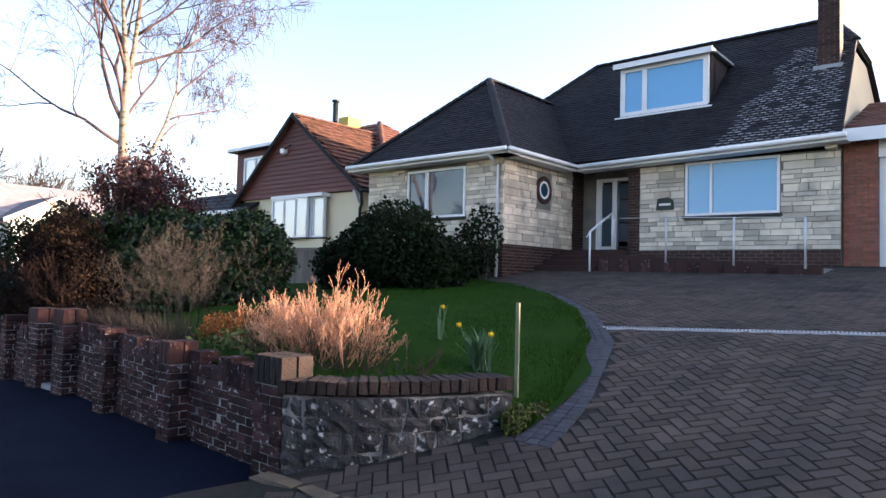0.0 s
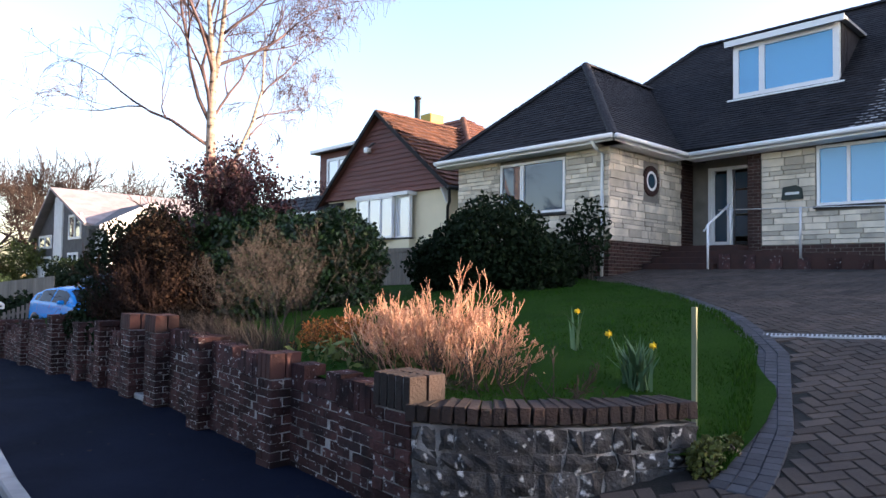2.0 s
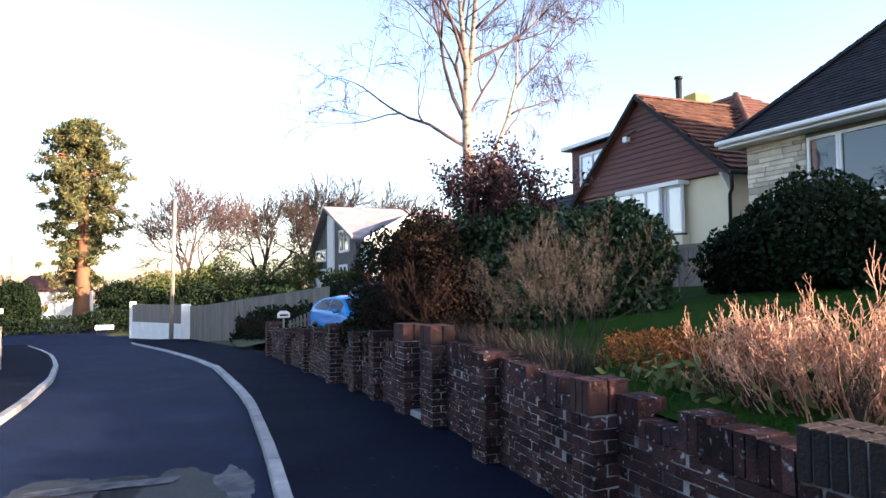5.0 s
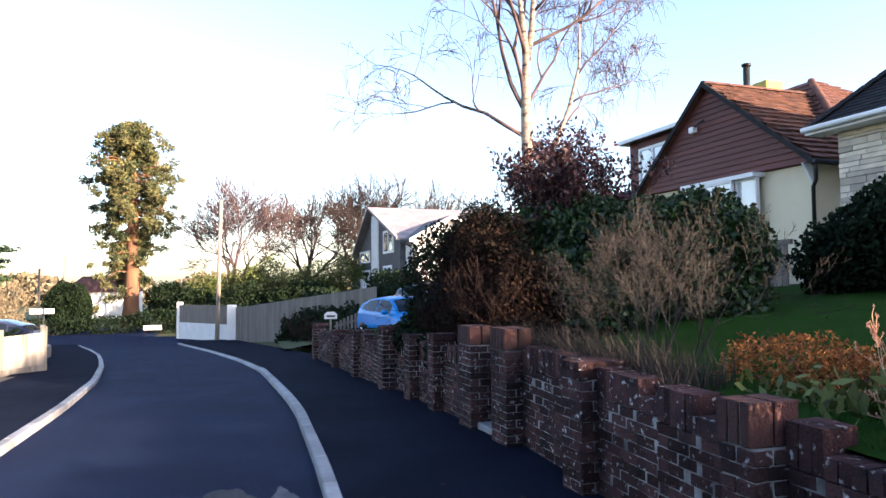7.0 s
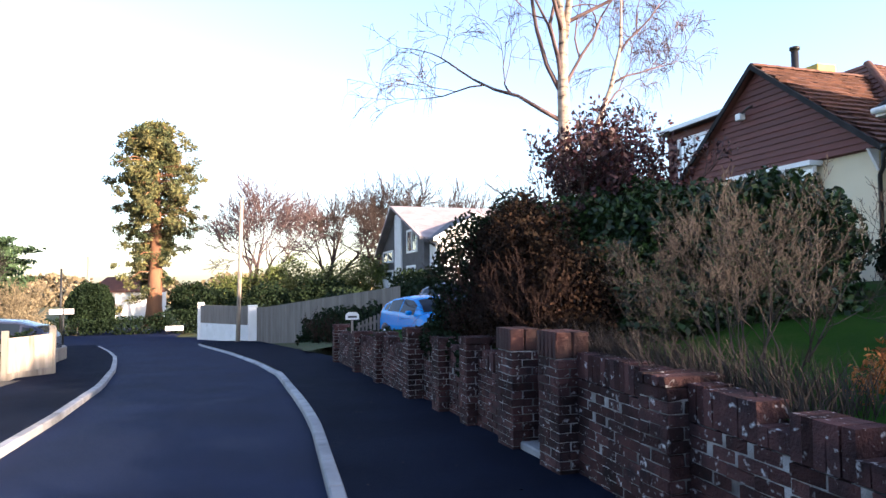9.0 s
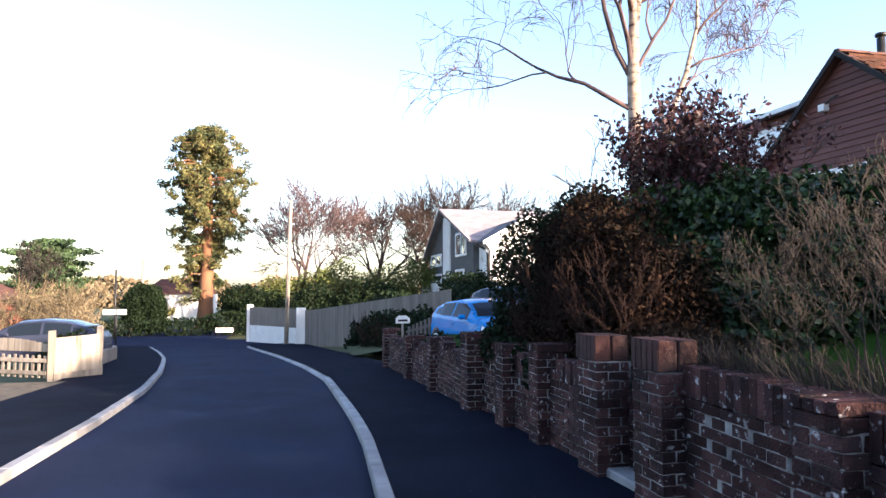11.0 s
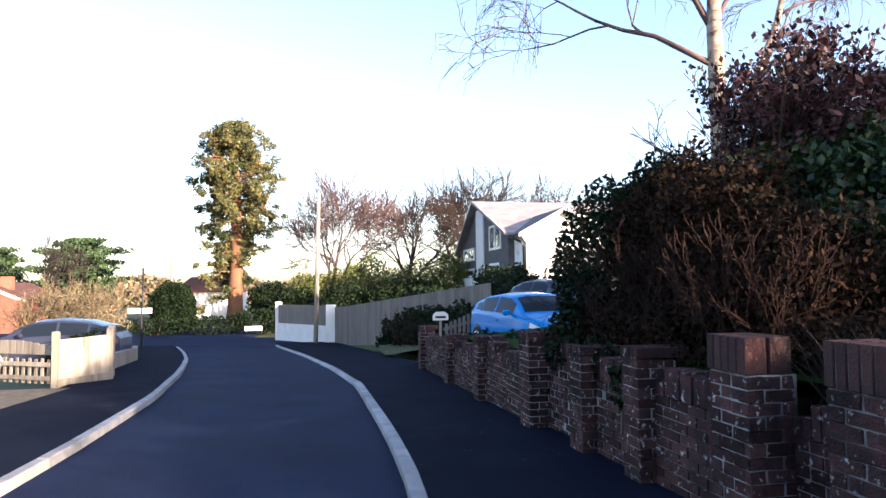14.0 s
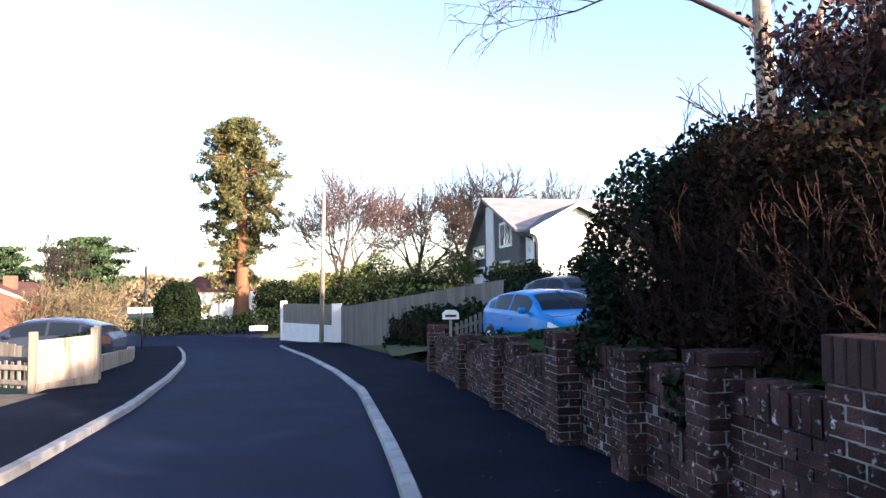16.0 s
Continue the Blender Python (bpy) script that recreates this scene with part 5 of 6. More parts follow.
for k in range(17):
    o = Vector((rngr.normal() * 0.22, rngr.normal() * 0.25, 0))
    w = Vector((rngr.normal() * 0.22, (k - 8) * 0.055 + rngr.normal() * 0.09, 1))
    grow(tv, tf, rngr, o, w, rngr.uniform(1.05, 1.5), 0.022, 4, 0.6, 0.2, 0.62, (2, 2), tips, 0.12, 0.005)
tagged(raw("branch", tv, tf, M_TWIG, rus), "", kind="stuff")
q = np.array([tuple(t) for t in tips if t.z > 1.0])
q = np.repeat(q, 9, 0) + rngr.normal(size=(9 * len(q), 3)) * 0.085
q = q[(q[:, 2] < 3.5) & (np.abs(q[:, 1]) < 1.4)]
v, f = leaves(rngr, q, 0.046, long=1.9)
raw("foliage", v.tolist(), f.tolist(), M_RUSSET, rus)
sapling = thing("bare_sapling", "thin bare sapling above the hedge", "tree", (-19.5, 7.2, 0.2))
sprays("stem", [(0, 0, 0), (0.1, 0.3, 0), (0.2, 0.7, 0)], 2, 0.25, 4.4, 0.025, M_TWIG, 33, sapling, depth=4, tipr=0.006)

# ---- things: neighbouring gabled house ----
gabled = thing("gabled_house", "cream rendered house with a maroon boarded gable and terracotta roof", "house", (-18.3, 16, 1.2))
loc = Vector(gabled.location)


def at_gabled(bm, name, material, label="", parent=None):
    bmesh.ops.translate(bm, verts=bm.verts, vec=-loc)
    return part(name, bm, material, parent or gabled, label)


GL, GR, GA, GY = -21.75, -14.9, -18.35, 13.75
at_gabled(boxed(GL + 0.3, GR - 0.3, GY, GY + 8, 0.9, 4.3), "wall", M_CREAM, "cream rendered wall")
n = 17
for k in range(n):
    z0, z1 = 4.18 + 2.6 * k / n, 4.18 + 2.6 * (k + 1) / n + 0.012
    w = 1 - k / n - 0.012
    bm = bmesh.new()
    slab(bm, [(GA + (GL + 0.1 - GA) * w, GY - 0.15, z0), (GA + (GR - 0.1 - GA) * w, GY - 0.15, z0), (GA + (GR - 0.1 - GA) * (w - 1 / n), GY - 0.12, z1), (GA + (GL + 0.1 - GA) * (w - 1 / n), GY - 0.12, z1)], (0, 0.08, 0))
    at_gabled(bm, "board", M_CLAD)
at_gabled(slab(bmesh.new(), [(GL + 0.1, GY - 0.06, 4.16), (GR - 0.1, GY - 0.06, 4.16), (GA, GY - 0.06, 6.78)], (0, 0.1, 0)), "gable_wall", M_CLAD)
tiled("roof_east", ((GR + 0.02, GY - 0.3, 4.2), (GR + 0.02, 22, 4.2), (GA, 22, 6.9), (GA, GY - 0.3, 6.9)), M_TILE_RED, gabled, loc, 0.27, 0.23, 0.075, 7, "orange terracotta pantiles")
tiled("roof_west", ((GL - 0.02, 22, 4.05), (GL - 0.02, GY - 0.3, 4.05), (GA, GY - 0.3, 6.9), (GA, 22, 6.9)), M_TILE_BROWN, gabled, loc, 0.3, 0.3, 0.05, 8)
for a, b in (((GL - 0.05, 4.0), (GA, 6.92)), ((GR + 0.05, 4.15), (GA, 6.92))):
    bm = bmesh.new()
    slab(bm, [(a[0], GY - 0.34, a[1] - 0.12), (b[0], GY - 0.34, b[1] - 0.12), (b[0], GY - 0.34, b[1] + 0.03), (a[0], GY - 0.34, a[1] + 0.03)], (0, 0.05, 0))
    at_gabled(bm, "bargeboard", M_DARKROOM, "dark bargeboard")
ridge_tiles((GA, GY - 0.3, 6.9), (GA, 22, 6.9), 20, gabled, loc, M_TILE_RED)
window(-19.2, -17.3, GY - 0.35, 2.75, 4.05, [-18.55, -17.92], gabled, loc, bar=0.05, glass=M_NET, label="white bay window with net curtains")
window(-17.3, -16.6, GY - 0.22, 2.75, 4.05, [], gabled, loc, bar=0.05, glass=M_NET)
at_gabled(boxed(-19.25, -16.55, GY - 0.3, GY, 1.2, 2.72), "bay_base", M_CREAM)
at_gabled(boxed(-19.25, -16.55, GY - 0.4, GY, 4.05, 4.16), "bay_top", M_UPVC)
rod("gutter", [Vector(q) - loc for q in ((GR + 0.1, GY - 0.35, 4.12), (GR + 0.1, 22, 4.12))], 0.06, M_BLACK, gabled, 8)
rod("downpipe", [Vector(q) - loc for q in ((GR + 0.08, GY - 0.3, 4.05), (GR - 0.1, GY - 0.1, 3.75), (GR - 0.22, GY - 0.06, 3.6), (GR - 0.22, GY - 0.06, 1.2))], 0.045, M_BLACK, gabled, 8, "black downpipe")
at_gabled(slab(bmesh.new(), [(GR - 0.3, GY - 0.32, 4.15), (GR - 0.3, GY - 0.04, 3.7), (GR - 0.3, GY - 0.04, 4.15)], (0.06, 0, 0)), "bracket", M_UPVC)
at_gabled(boxed(-18.98, -18.78, GY - 0.3, GY - 0.1, 5.62, 5.8, 0.02), "alarm_box", M_UPVC, "small white and red box")
rod("lamp_arm", [Vector(q) - loc for q in ((-18.85, GY - 0.2, 5.78), (-18.5, GY - 0.3, 5.86), (-18.3, GY - 0.35, 5.84))], 0.03, M_BLACK, gabled, 6)
# side dormer
at_gabled(boxed(-23.4, -19.3, 14.6, 20, 3.9, 6.25), "side_dormer", M_CLAD, "dark box dormer with a white window")
at_gabled(boxed(-23.65, -19.2, 14.3, 20.2, 6.25, 6.38), "dormer_roof", M_BLACK)
at_gabled(boxed(-23.65, -19.2, 14.28, 14.31, 6.27, 6.39), "fascia", M_UPVC)
window(-22.85, -19.95, 14.58, 4.72, 6.0, [-22.1], gabled, loc, bar=0.09, glass=M_NET, sill=True)
tiled("roof_low", ((-26.5, 13.2, 3.75), (-20.5, 13.2, 3.75), (-20.5, 14.7, 4.7), (-26.5, 14.7, 4.7)), M_TILE, gabled, loc, 0.3, 0.3, 0.03, 9)
at_gabled(boxed(-26.5, -20.9, 13.1, 13.16, 3.62, 3.8), "fascia", M_UPVC)
at_gabled(boxed(-26.3, -21.2, 13.6, 20, 0.6, 3.75), "wall", M_CREAM)
tiled("roof_rear", ((-16.4, 15.9, 5.7), (-16.4, 21, 5.7), (-18.9, 18.2, 7.55), (-18.9, 18.0, 7.55)), M_TILE_BROWN, gabled, loc, 0.25, 0.25, 0.05, 10)
tiled("roof_rear", ((-23.5, 15.9, 5.7), (-16.4, 15.9, 5.7), (-18.9, 18.0, 7.55), (-22.0, 18.0, 7.55)), M_TILE_BROWN, gabled, loc, 0.3, 0.3, 0.05, 11)
ridge_tiles((-16.4, 15.9, 5.7), (-18.9, 18.0, 7.55), 12, gabled, loc, M_TILE_RED)
at_gabled(boxed(-20.45, -19.85, 17.2, 17.9, 6.0, 7.8, 0.02), "chimney", M_CHIMPOT, "yellow rendered chimney")
rod("flue", [Vector(q) - loc for q in ((-20.75, 17.3, 6.6), (-20.75, 17.3, 8.45))], 0.11, M_BLACK, gabled, 10, "black metal flue")
rod("flue_cap", [Vector(q) - loc for q in ((-20.75, 17.3, 8.5), (-20.75, 17.3, 8.58))], 0.15, M_BLACK, gabled, 10)
garden_fence = thing("garden_fence", "grey-brown wooden panel fence between the gardens", "fence", (-14, 11.9, 1.3))
for k in range(22):
    x = -17.6 + k * 0.155
    part("board", boxed(x + 14, x + 14.14, 0, 0.03, -0.2, 1.0), M_FENCE, garden_fence)
part("rail", boxed(-17.6 + 14, -14.1 + 14, -0.02, 0.05, 0.92, 1.02), M_FENCE, garden_fence)

# ---- things: parked cars ----


def car(name, m, paint, label):
    """A small five-door hatchback, front towards +x, 3.95 m long, its panes laid on the curved shell."""
    base = thing(name, label, "car", group="parked cars")
    base.matrix_basis = m
    X = (-1.97, -1.85, -1.6, -1.0, -0.3, 0.3, 0.75, 1.05, 1.5, 1.8, 1.97)
    belt = (0.80, 0.93, 0.97, 0.96, 0.94, 0.92, 0.90, 0.87, 0.79, 0.68, 0.55)
    roof = (0.84, 1.0, 1.21, 1.40, 1.46, 1.42, 1.22, 1.00, 0.89, 0.78, 0.60)
    half = (0.66, 0.80, 0.85, 0.87, 0.87, 0.87, 0.87, 0.86, 0.82, 0.72, 0.52)

    def shell(x, t, s, out=0.0):
        """Point of the shell at x; t runs from the sill (0) over the waist (3) and the roof edge (4) to the middle (6)."""
        b, r, w = (float(np.interp(x, X, q)) for q in (belt, roof, half))
        tall = max(0.0, r - b)
        edge = w - 0.03 - 0.42 * min(tall, 0.55)
        ys = (w * 0.95, w, w * 1.0, w * 0.975, edge, edge * 0.62, 0.0)
        zs = (0.20, 0.36, 0.66, b, b + tall * 0.88, b + tall * 0.975, r)
        k = range(7)
        y, z = float(np.interp(t, k, ys)), float(np.interp(t, k, zs))
        return Vector((x, s * (y + out * (1 if t < 4.5 else 0.3)), z + out * (0.4 if t < 4.2 else 1.0)))

    def skin(nm, xs, ts, sides, material, parent, out=0.0, lab=""):
        """A stretch of the shell, from corner functions of x for each row."""
        v, f = [], []
        for s in sides:
            k = len(v)
            for a in xs:
                for t in ts:
                    v.append(shell(a, t, s, out))
            n = len(ts)
            for i in range(len(xs) - 1):
                for j in range(n - 1):
                    q = (k + i * n + j, k + (i + 1) * n + j, k + (i + 1) * n + j + 1, k + i * n + j + 1)
                    f.append(q if s < 0 else q[::-1])
        return raw(nm, v, f, material, parent, lab, smooth=True)

    fine = steps(-1.97, 1.97, 46)
    body = skin("body", fine, [0.25 * q for q in range(25)], (-1, 1), paint, base)
    for x in (-1.97, 1.97):
        ends = bmesh.new()
        ring = [shell(x, 0.5 * q, 1) for q in range(13)] + [shell(x, 0.5 * q, -1) for q in range(11, -1, -1)]
        ends.faces.new([ends.verts.new(q) for q in ring])
        bmesh.ops.recalc_face_normals(ends, faces=ends.faces)
        part("bumper", ends, paint, base)
    for s in (-1, 1):
        skin("side_window", steps(-0.28, 0.62, 8), (3.12, 3.5, 3.9), (s,), M_CARGLASS, base, 0.008)
        skin("side_window", steps(-1.12, -0.36, 6), (3.12, 3.5, 3.9), (s,), M_CARGLASS, base, 0.008)
        skin("quarter_window", steps(-1.42, -1.18, 3), (3.2, 3.5, 3.75), (s,), M_CARGLASS, base, 0.008)
        for x in (-1.15, -0.32, 0.72):
            skin("door_seam", (x, x + 0.012), (0.6, 1.5, 2.5, 3.0), (s,), M_BLACK, base, 0.003)
        skin("sill_trim", steps(-1.0, 0.95, 8), (0.0, 0.25), (s,), M_BLACK, base, 0.006)
        skin("swage_line", steps(-1.7, 1.2, 14), (2.28, 2.36), (s,), paint, base, 0.014)
        part("door_handle", boxed(-0.25, -0.08, min(s * 0.865, s * 0.895), max(s * 0.865, s * 0.895), 0.80, 0.83, 0.008), paint, base)
        part("mirror", boxed(0.50, 0.64, min(s * 0.86, s * 1.03), max(s * 0.86, s * 1.03), 0.95, 1.07, 0.035), paint, base)
        skin("headlight", steps(1.42, 1.86, 6), (2.35, 2.7, 3.2), (s,), M_LAMP, base, 0.008, "clear headlight")
        skin("lamp_bezel", steps(1.38, 1.89, 6), (2.22, 2.7, 3.32), (s,), M_BLACK, base, 0.005)
        skin("tail_light", steps(-1.93, -1.72, 3), (2.3, 2.8, 3.2), (s,), M_TILE_RED, base, 0.008)
        for x in (-1.25, 1.22):
            rod("wheel_arch", [(x, s * 0.62, 0.32), (x, s * 0.876, 0.32)], 0.345, M_BLACK, base, 24)
            wheel = rod("wheel", [(x, s * 0.66, 0.30), (x, s * 0.884, 0.30)], 0.30, M_TYRE, base, 24)
            rod("rim", [(x, s * 0.87, 0.30), (x, s * 0.892, 0.30)], 0.20, M_STEEL, wheel, 16)
    skin("windscreen", steps(0.42, 1.0, 8), (4.25, 4.7, 5.2, 5.6, 6.0), (-1, 1), M_CARGLASS, base, 0.010, "tinted windscreen")
    skin("rear_window", steps(-1.82, -1.5, 5), (4.3, 4.8, 5.4, 6.0), (-1, 1), M_CARGLASS, base, 0.010)
    part("grille", boxed(1.955, 1.985, -0.36, 0.36, 0.28, 0.40, 0.01), M_BLACK, base)
    part("number_plate", boxed(1.975, 1.99, -0.26, 0.26, 0.42, 0.52), M_SIGN, base)
    return base


car("parked_hatchback", pose(-22.5, 6.15, -0.33, 0, 0, 10), M_CARBLUE, "bright blue hatchback parked behind the brick wall")
car("parked_estate_car", pose(-29.5, 9.3, 0.05, 0, 0, 15), M_CARDARK, "dark grey car parked further up the drive")
car("parked_saloon", pose(-29.0, -6.5, -1.0, 0, 0, -90), M_CARDARK, "dark blue car parked behind the low fence")
leafy("low_hedge", [((-17.8, 4.5, 0.25), (0.9, 0.4, 0.3)), ((-19.3, 4.3, 0.15), (0.9, 0.35, 0.3)), ((-20.6, 4.2, 0.05), (0.7, 0.35, 0.3))], 1300, 0.05, M_DARKLEAF, "low dark hedge along the top of the wall", "hedge", 34, floor=-0.4)

# ---- things: modern white house ----
modern = thing("modern_house", "modern white and grey house with a steep pale roof", "house", (-55, 15, 1.0))
loc = Vector(modern.location)


def at_modern(bm, name, material, label="", parent=None):
    bmesh.ops.translate(bm, verts=bm.verts, vec=-loc)
    return part(name, bm, material, parent or modern, label)


at_modern(slab(bmesh.new(), [(-62, 13.0, 0.5), (-48, 13.0, 0.5), (-48, 13.0, 4.5), (-55.7, 13.0, 7.3), (-62, 13.0, 4.0)], (0, 9, 0)), "wall", M_GREYCLAD, "grey clad gable wall")
at_modern(slab(bmesh.new(), [(-56.4, 12.9, 1.6), (-54.2, 12.9, 1.6), (-54.2, 12.9, 6.9), (-56.4, 12.9, 6.9)], (0, 0.1, 0)), "white_panel", M_WHITE, "white rendered panel")
at_modern(slab(bmesh.new(), [(-62.2, 12.4, 1.0), (-47.5, 12.4, 1.0), (-47.5, 12.4, 1.85), (-62.2, 12.4, 1.85)], (0, 0.6, 0)), "plinth", M_WHITE, "white plinth")
at_modern(slab(bmesh.new(), [(-48.05, 13.0, 4.45), (-48.05, 23, 4.45), (-55.7, 23, 7.35), (-55.7, 12.4, 7.4), (-47.6, 12.6, 4.45)], (0.05, 0, 0.18)), "roof_east", M_SLATE, "pale pinkish-grey roof")
at_modern(slab(bmesh.new(), [(-62.5, 12.5, 3.8), (-62.5, 23, 3.8), (-55.7, 23, 7.35), (-55.7, 12.4, 7.4)], (-0.05, 0, 0.18)), "roof_west", M_SLATE)
at_modern(slab(bmesh.new(), [(-46.4, 13.4, 1.0), (-46.4, 18.6, 1.0), (-46.4, 18.6, 4.6), (-46.4, 16.1, 5.75), (-46.4, 13.4, 4.3)], (-5, 0, 0)), "wing_wall", M_WHITE, "white rendered wall")
at_modern(slab(bmesh.new(), [(-45.9, 13.1, 4.25), (-45.9, 16.1, 5.9), (-52, 16.1, 5.9), (-49.0, 13.1, 4.25)], (0, -0.05, 0.18)), "wing_roof", M_GREYCLAD)
at_modern(slab(bmesh.new(), [(-45.9, 19.0, 4.4), (-45.9, 16.1, 5.9), (-52, 16.1, 5.9), (-50, 19.0, 4.4)], (0, 0.05, 0.18)), "wing_roof", M_GREYCLAD)
for a, b in (((-45.88, 13.05, 4.2), (-45.88, 16.1, 5.85)), ((-45.88, 19.05, 4.35), (-45.88, 16.1, 5.85))):
    a, b = Vector(a), Vector(b)
    at_modern(slab(bmesh.new(), [a, b, b + Vector((0, 0, 0.24)), a + Vector((0, 0, 0.24))], (0.06, 0, 0)), "bargeboard", M_UPVC, "white bargeboard")
    at_modern(slab(bmesh.new(), [a, b, b + Vector((-0.48, 0, 0)), a + Vector((-0.48, 0, 0))], (0, 0, 0.04)), "soffit", M_BARK, "brown boarded soffit")
at_modern(boxed(-46.4, -45.6, 17.3, 19.0, 3.05, 3.2), "porch_roof", M_GREYCLAD)
rod("downpipe", [Vector(q) - loc for q in ((-46.3, 13.35, 4.2), (-46.3, 13.6, 3.9), (-46.3, 13.6, 1.2))], 0.06, M_BLACK, modern, 8)
window(-52.6, -49.6, 12.95, 3.7, 5.4, [-51.1], modern, loc, bar=0.16, sill=False)
window(-52.6, -50.2, 12.95, 1.9, 2.8, [-51.4], modern, loc, bar=0.16, sill=False)
window(-61, -57.2, 12.95, 3.2, 4.2, [-59.1], modern, loc, bar=0.16, sill=False)
window(-60.5, -57.2, 12.95, 1.9, 2.6, [], modern, loc, bar=0.16, sill=False)
rod("downpipe", [Vector(q) - loc for q in ((-47.9, 12.9, 4.4), (-46.6, 13.3, 4.0), (-46.3, 13.5, 3.6), (-46.3, 13.5, 1.4))], 0.07, M_BLACK, modern, 8)

# ---- things: street furniture, far gates, poles ----
gate = thing("white_garden_wall", "white rendered gateway wall with grey panels and square posts", "garden wall", (-41.6, 0.6, -1.5))
part("pillar", boxed(-0.25, 0.25, 0.95, 1.45, -0.1, 1.9, 0.02), M_WHITE, gate, "white square pillar")
part("pillar", boxed(-4.0, -3.7, -1.75, -1.4, -0.2, 2.0, 0.02), M_WHITE, gate, "white square pillar")
for nm, z0, z1, m in (("low_wall", -0.1, 0.85, M_WHITE), ("fence_panel", 0.85, 1.85, M_FENCE)):
    part(nm, slab(bmesh.new(), [(-3.8, -1.5, z0), (0, 1.1, z0), (0, 1.1, z1), (-3.8, -1.5, z1)], (0.08, -0.1, 0)), m, gate)
side_fence = thing("boarded_fence", "long grey weathered boarded fence beside the pavement", "fence", (-38, 3.5, -1))
for k in range(70):
    t = k / 70
    x, y = -41.3 + 14 * t, 2.0 + 4.4 * t
    z = path_z(x) + 0.45 * t
    part("board", slab(bmesh.new(), [(x + 38, y - 3.5, z - 0.1 + 1), (x + 38.19, y - 3.44, z - 0.1 + 1), (x + 38.19, y - 3.44, z + 1.75 + 1), (x + 38, y - 3.5, z + 1.75 + 1)], (-0.01, 0.03, 0)), M_FENCE, side_fence)
pole = thing("telegraph_pole", "tall pale wooden telegraph pole by the gateway", "pole", (-41.3, 1.05, -1.45), "telegraph poles")
rod("shaft", [(0, 0, -0.2), (0.0, 0.15, 7.5)], 0.12, M_WOOD, pole, 12, radius_end=0.09)
pole = thing("telegraph_pole", "dark wooden pole beyond the junction", "pole", (-62, -10.0, -1.7), "telegraph poles")
rod("shaft", [(0, 0, -0.2), (0, 0, 5.5)], 0.12, M_WOOD, pole, 10, radius_end=0.09)
lamp = thing("street_lamp", "slim dark street lamp with a short arm", "street lamp", (-50, -9.15, -1.6))
rod("column", [(0, 0, -0.2), (0, 0, 4.2)], 0.06, M_BLACK, lamp, 8)
part("lantern", boxed(-0.12, 0.12, -0.05, 0.6, 4.15, 4.26, 0.03), M_STEEL, lamp)
sign = thing("direction_sign", "white direction sign on a dark post", "sign", (-40.5, -6.9, -1.45))
rod("post", [(0, 0, -0.1), (0, 0, 1.9)], 0.045, M_BLACK, sign, 8)
part("board", boxed(-0.03, 0.03, -0.6, 0.45, 1.6, 1.85, 0.01), M_SIGN, sign)
sign = thing("street_name_sign", "white street name sign low beside the hedge", "sign", (-51.7, -2.9, -1.6))
part("board", boxed(-0.02, 0.02, -0.55, 0.55, 0.15, 0.45, 0.005), M_SIGN, sign)
rod("post", [(-0.04, -0.45, -0.1), (-0.04, -0.45, 0.4)], 0.03, M_BLACK, sign, 6)
rod("post", [(-0.04, 0.45, -0.1), (-0.04, 0.45, 0.4)], 0.03, M_BLACK, sign, 6)
plate = thing("house_name_sign", "small white arched house name sign on a post", "sign", (-22.5, 3.95, -0.42))
rod("post", [(0, 0, -0.15), (0, 0, 0.95)], 0.03, M_WOOD, plate, 8)
part("board", slab(bmesh.new(), [(0, -0.18, 0.92), (0, 0.18, 0.92), (0, 0.18, 1.05), (0, 0.1, 1.12), (0, -0.1, 1.12), (0, -0.18, 1.05)], (0.03, 0, 0)), M_SIGN, plate)
part("lettering", boxed(0.028, 0.036, -0.12, 0.12, 0.97, 1.02), M_BLACK, plate, "dark illegible lettering")
picket = thing("picket_fence", "brown wooden picket fence beside the car", "fence", (-25.0, 4.95, -0.6))
for k in range(9):
    y = -0.42 + 0.12 * k
    part("picket", boxed(0, 0.025, y, y + 0.075, 0.0, 0.88 + 0.05 * k), M_FENCE, picket)
for z in (0.25, 0.68):
    part("rail", slab(bmesh.new(), [(-0.01, -0.46, z), (-0.01, 0.66, z + 0.3), (-0.01, 0.66, z + 0.38), (-0.01, -0.46, z + 0.08)], (-0.03, 0, 0)), M_FENCE, picket)

# ---- things: far side of the lane ----
low_fence = thing("timber_fence", "pale timber fence panels with an open picket gate", "fence", (-20.5, -3.4, -0.5))
part("gate_panel", slab(bmesh.new(), [(-0.75, -0.32, 0.0), (-1.75, 0.28, 0.0), (-1.75, 0.28, 0.86), (-0.75, -0.32, 0.84)], (0.03, 0.05, 0)), M_WOOD, low_fence, "pale boarded panel")
for x, y in ((-0.72, -0.34), (-1.8, 0.32), (-2.6, 0.12)):
    part("post", boxed(x - 0.06, x + 0.06, y - 0.06, y + 0.06, -0.2, 1.0, 0.01), M_WOOD, low_fence)
swing = pose(-0.72, -0.36, 0, 0, 0, -120)
for k in range(14):
    part("picket", boxed(0.08 + 0.165 * k, 0.165 + 0.165 * k, 0.0, 0.025, 0.0, 0.47 + 0.02 * (k % 2), 0.012), M_WOOD, low_fence).matrix_basis = swing
for z in (0.07, 0.33):
    part("rail", boxed(0.05, 2.4, 0.03, 0.065, z, z + 0.085, 0.006), M_WOOD, low_fence).matrix_basis = swing
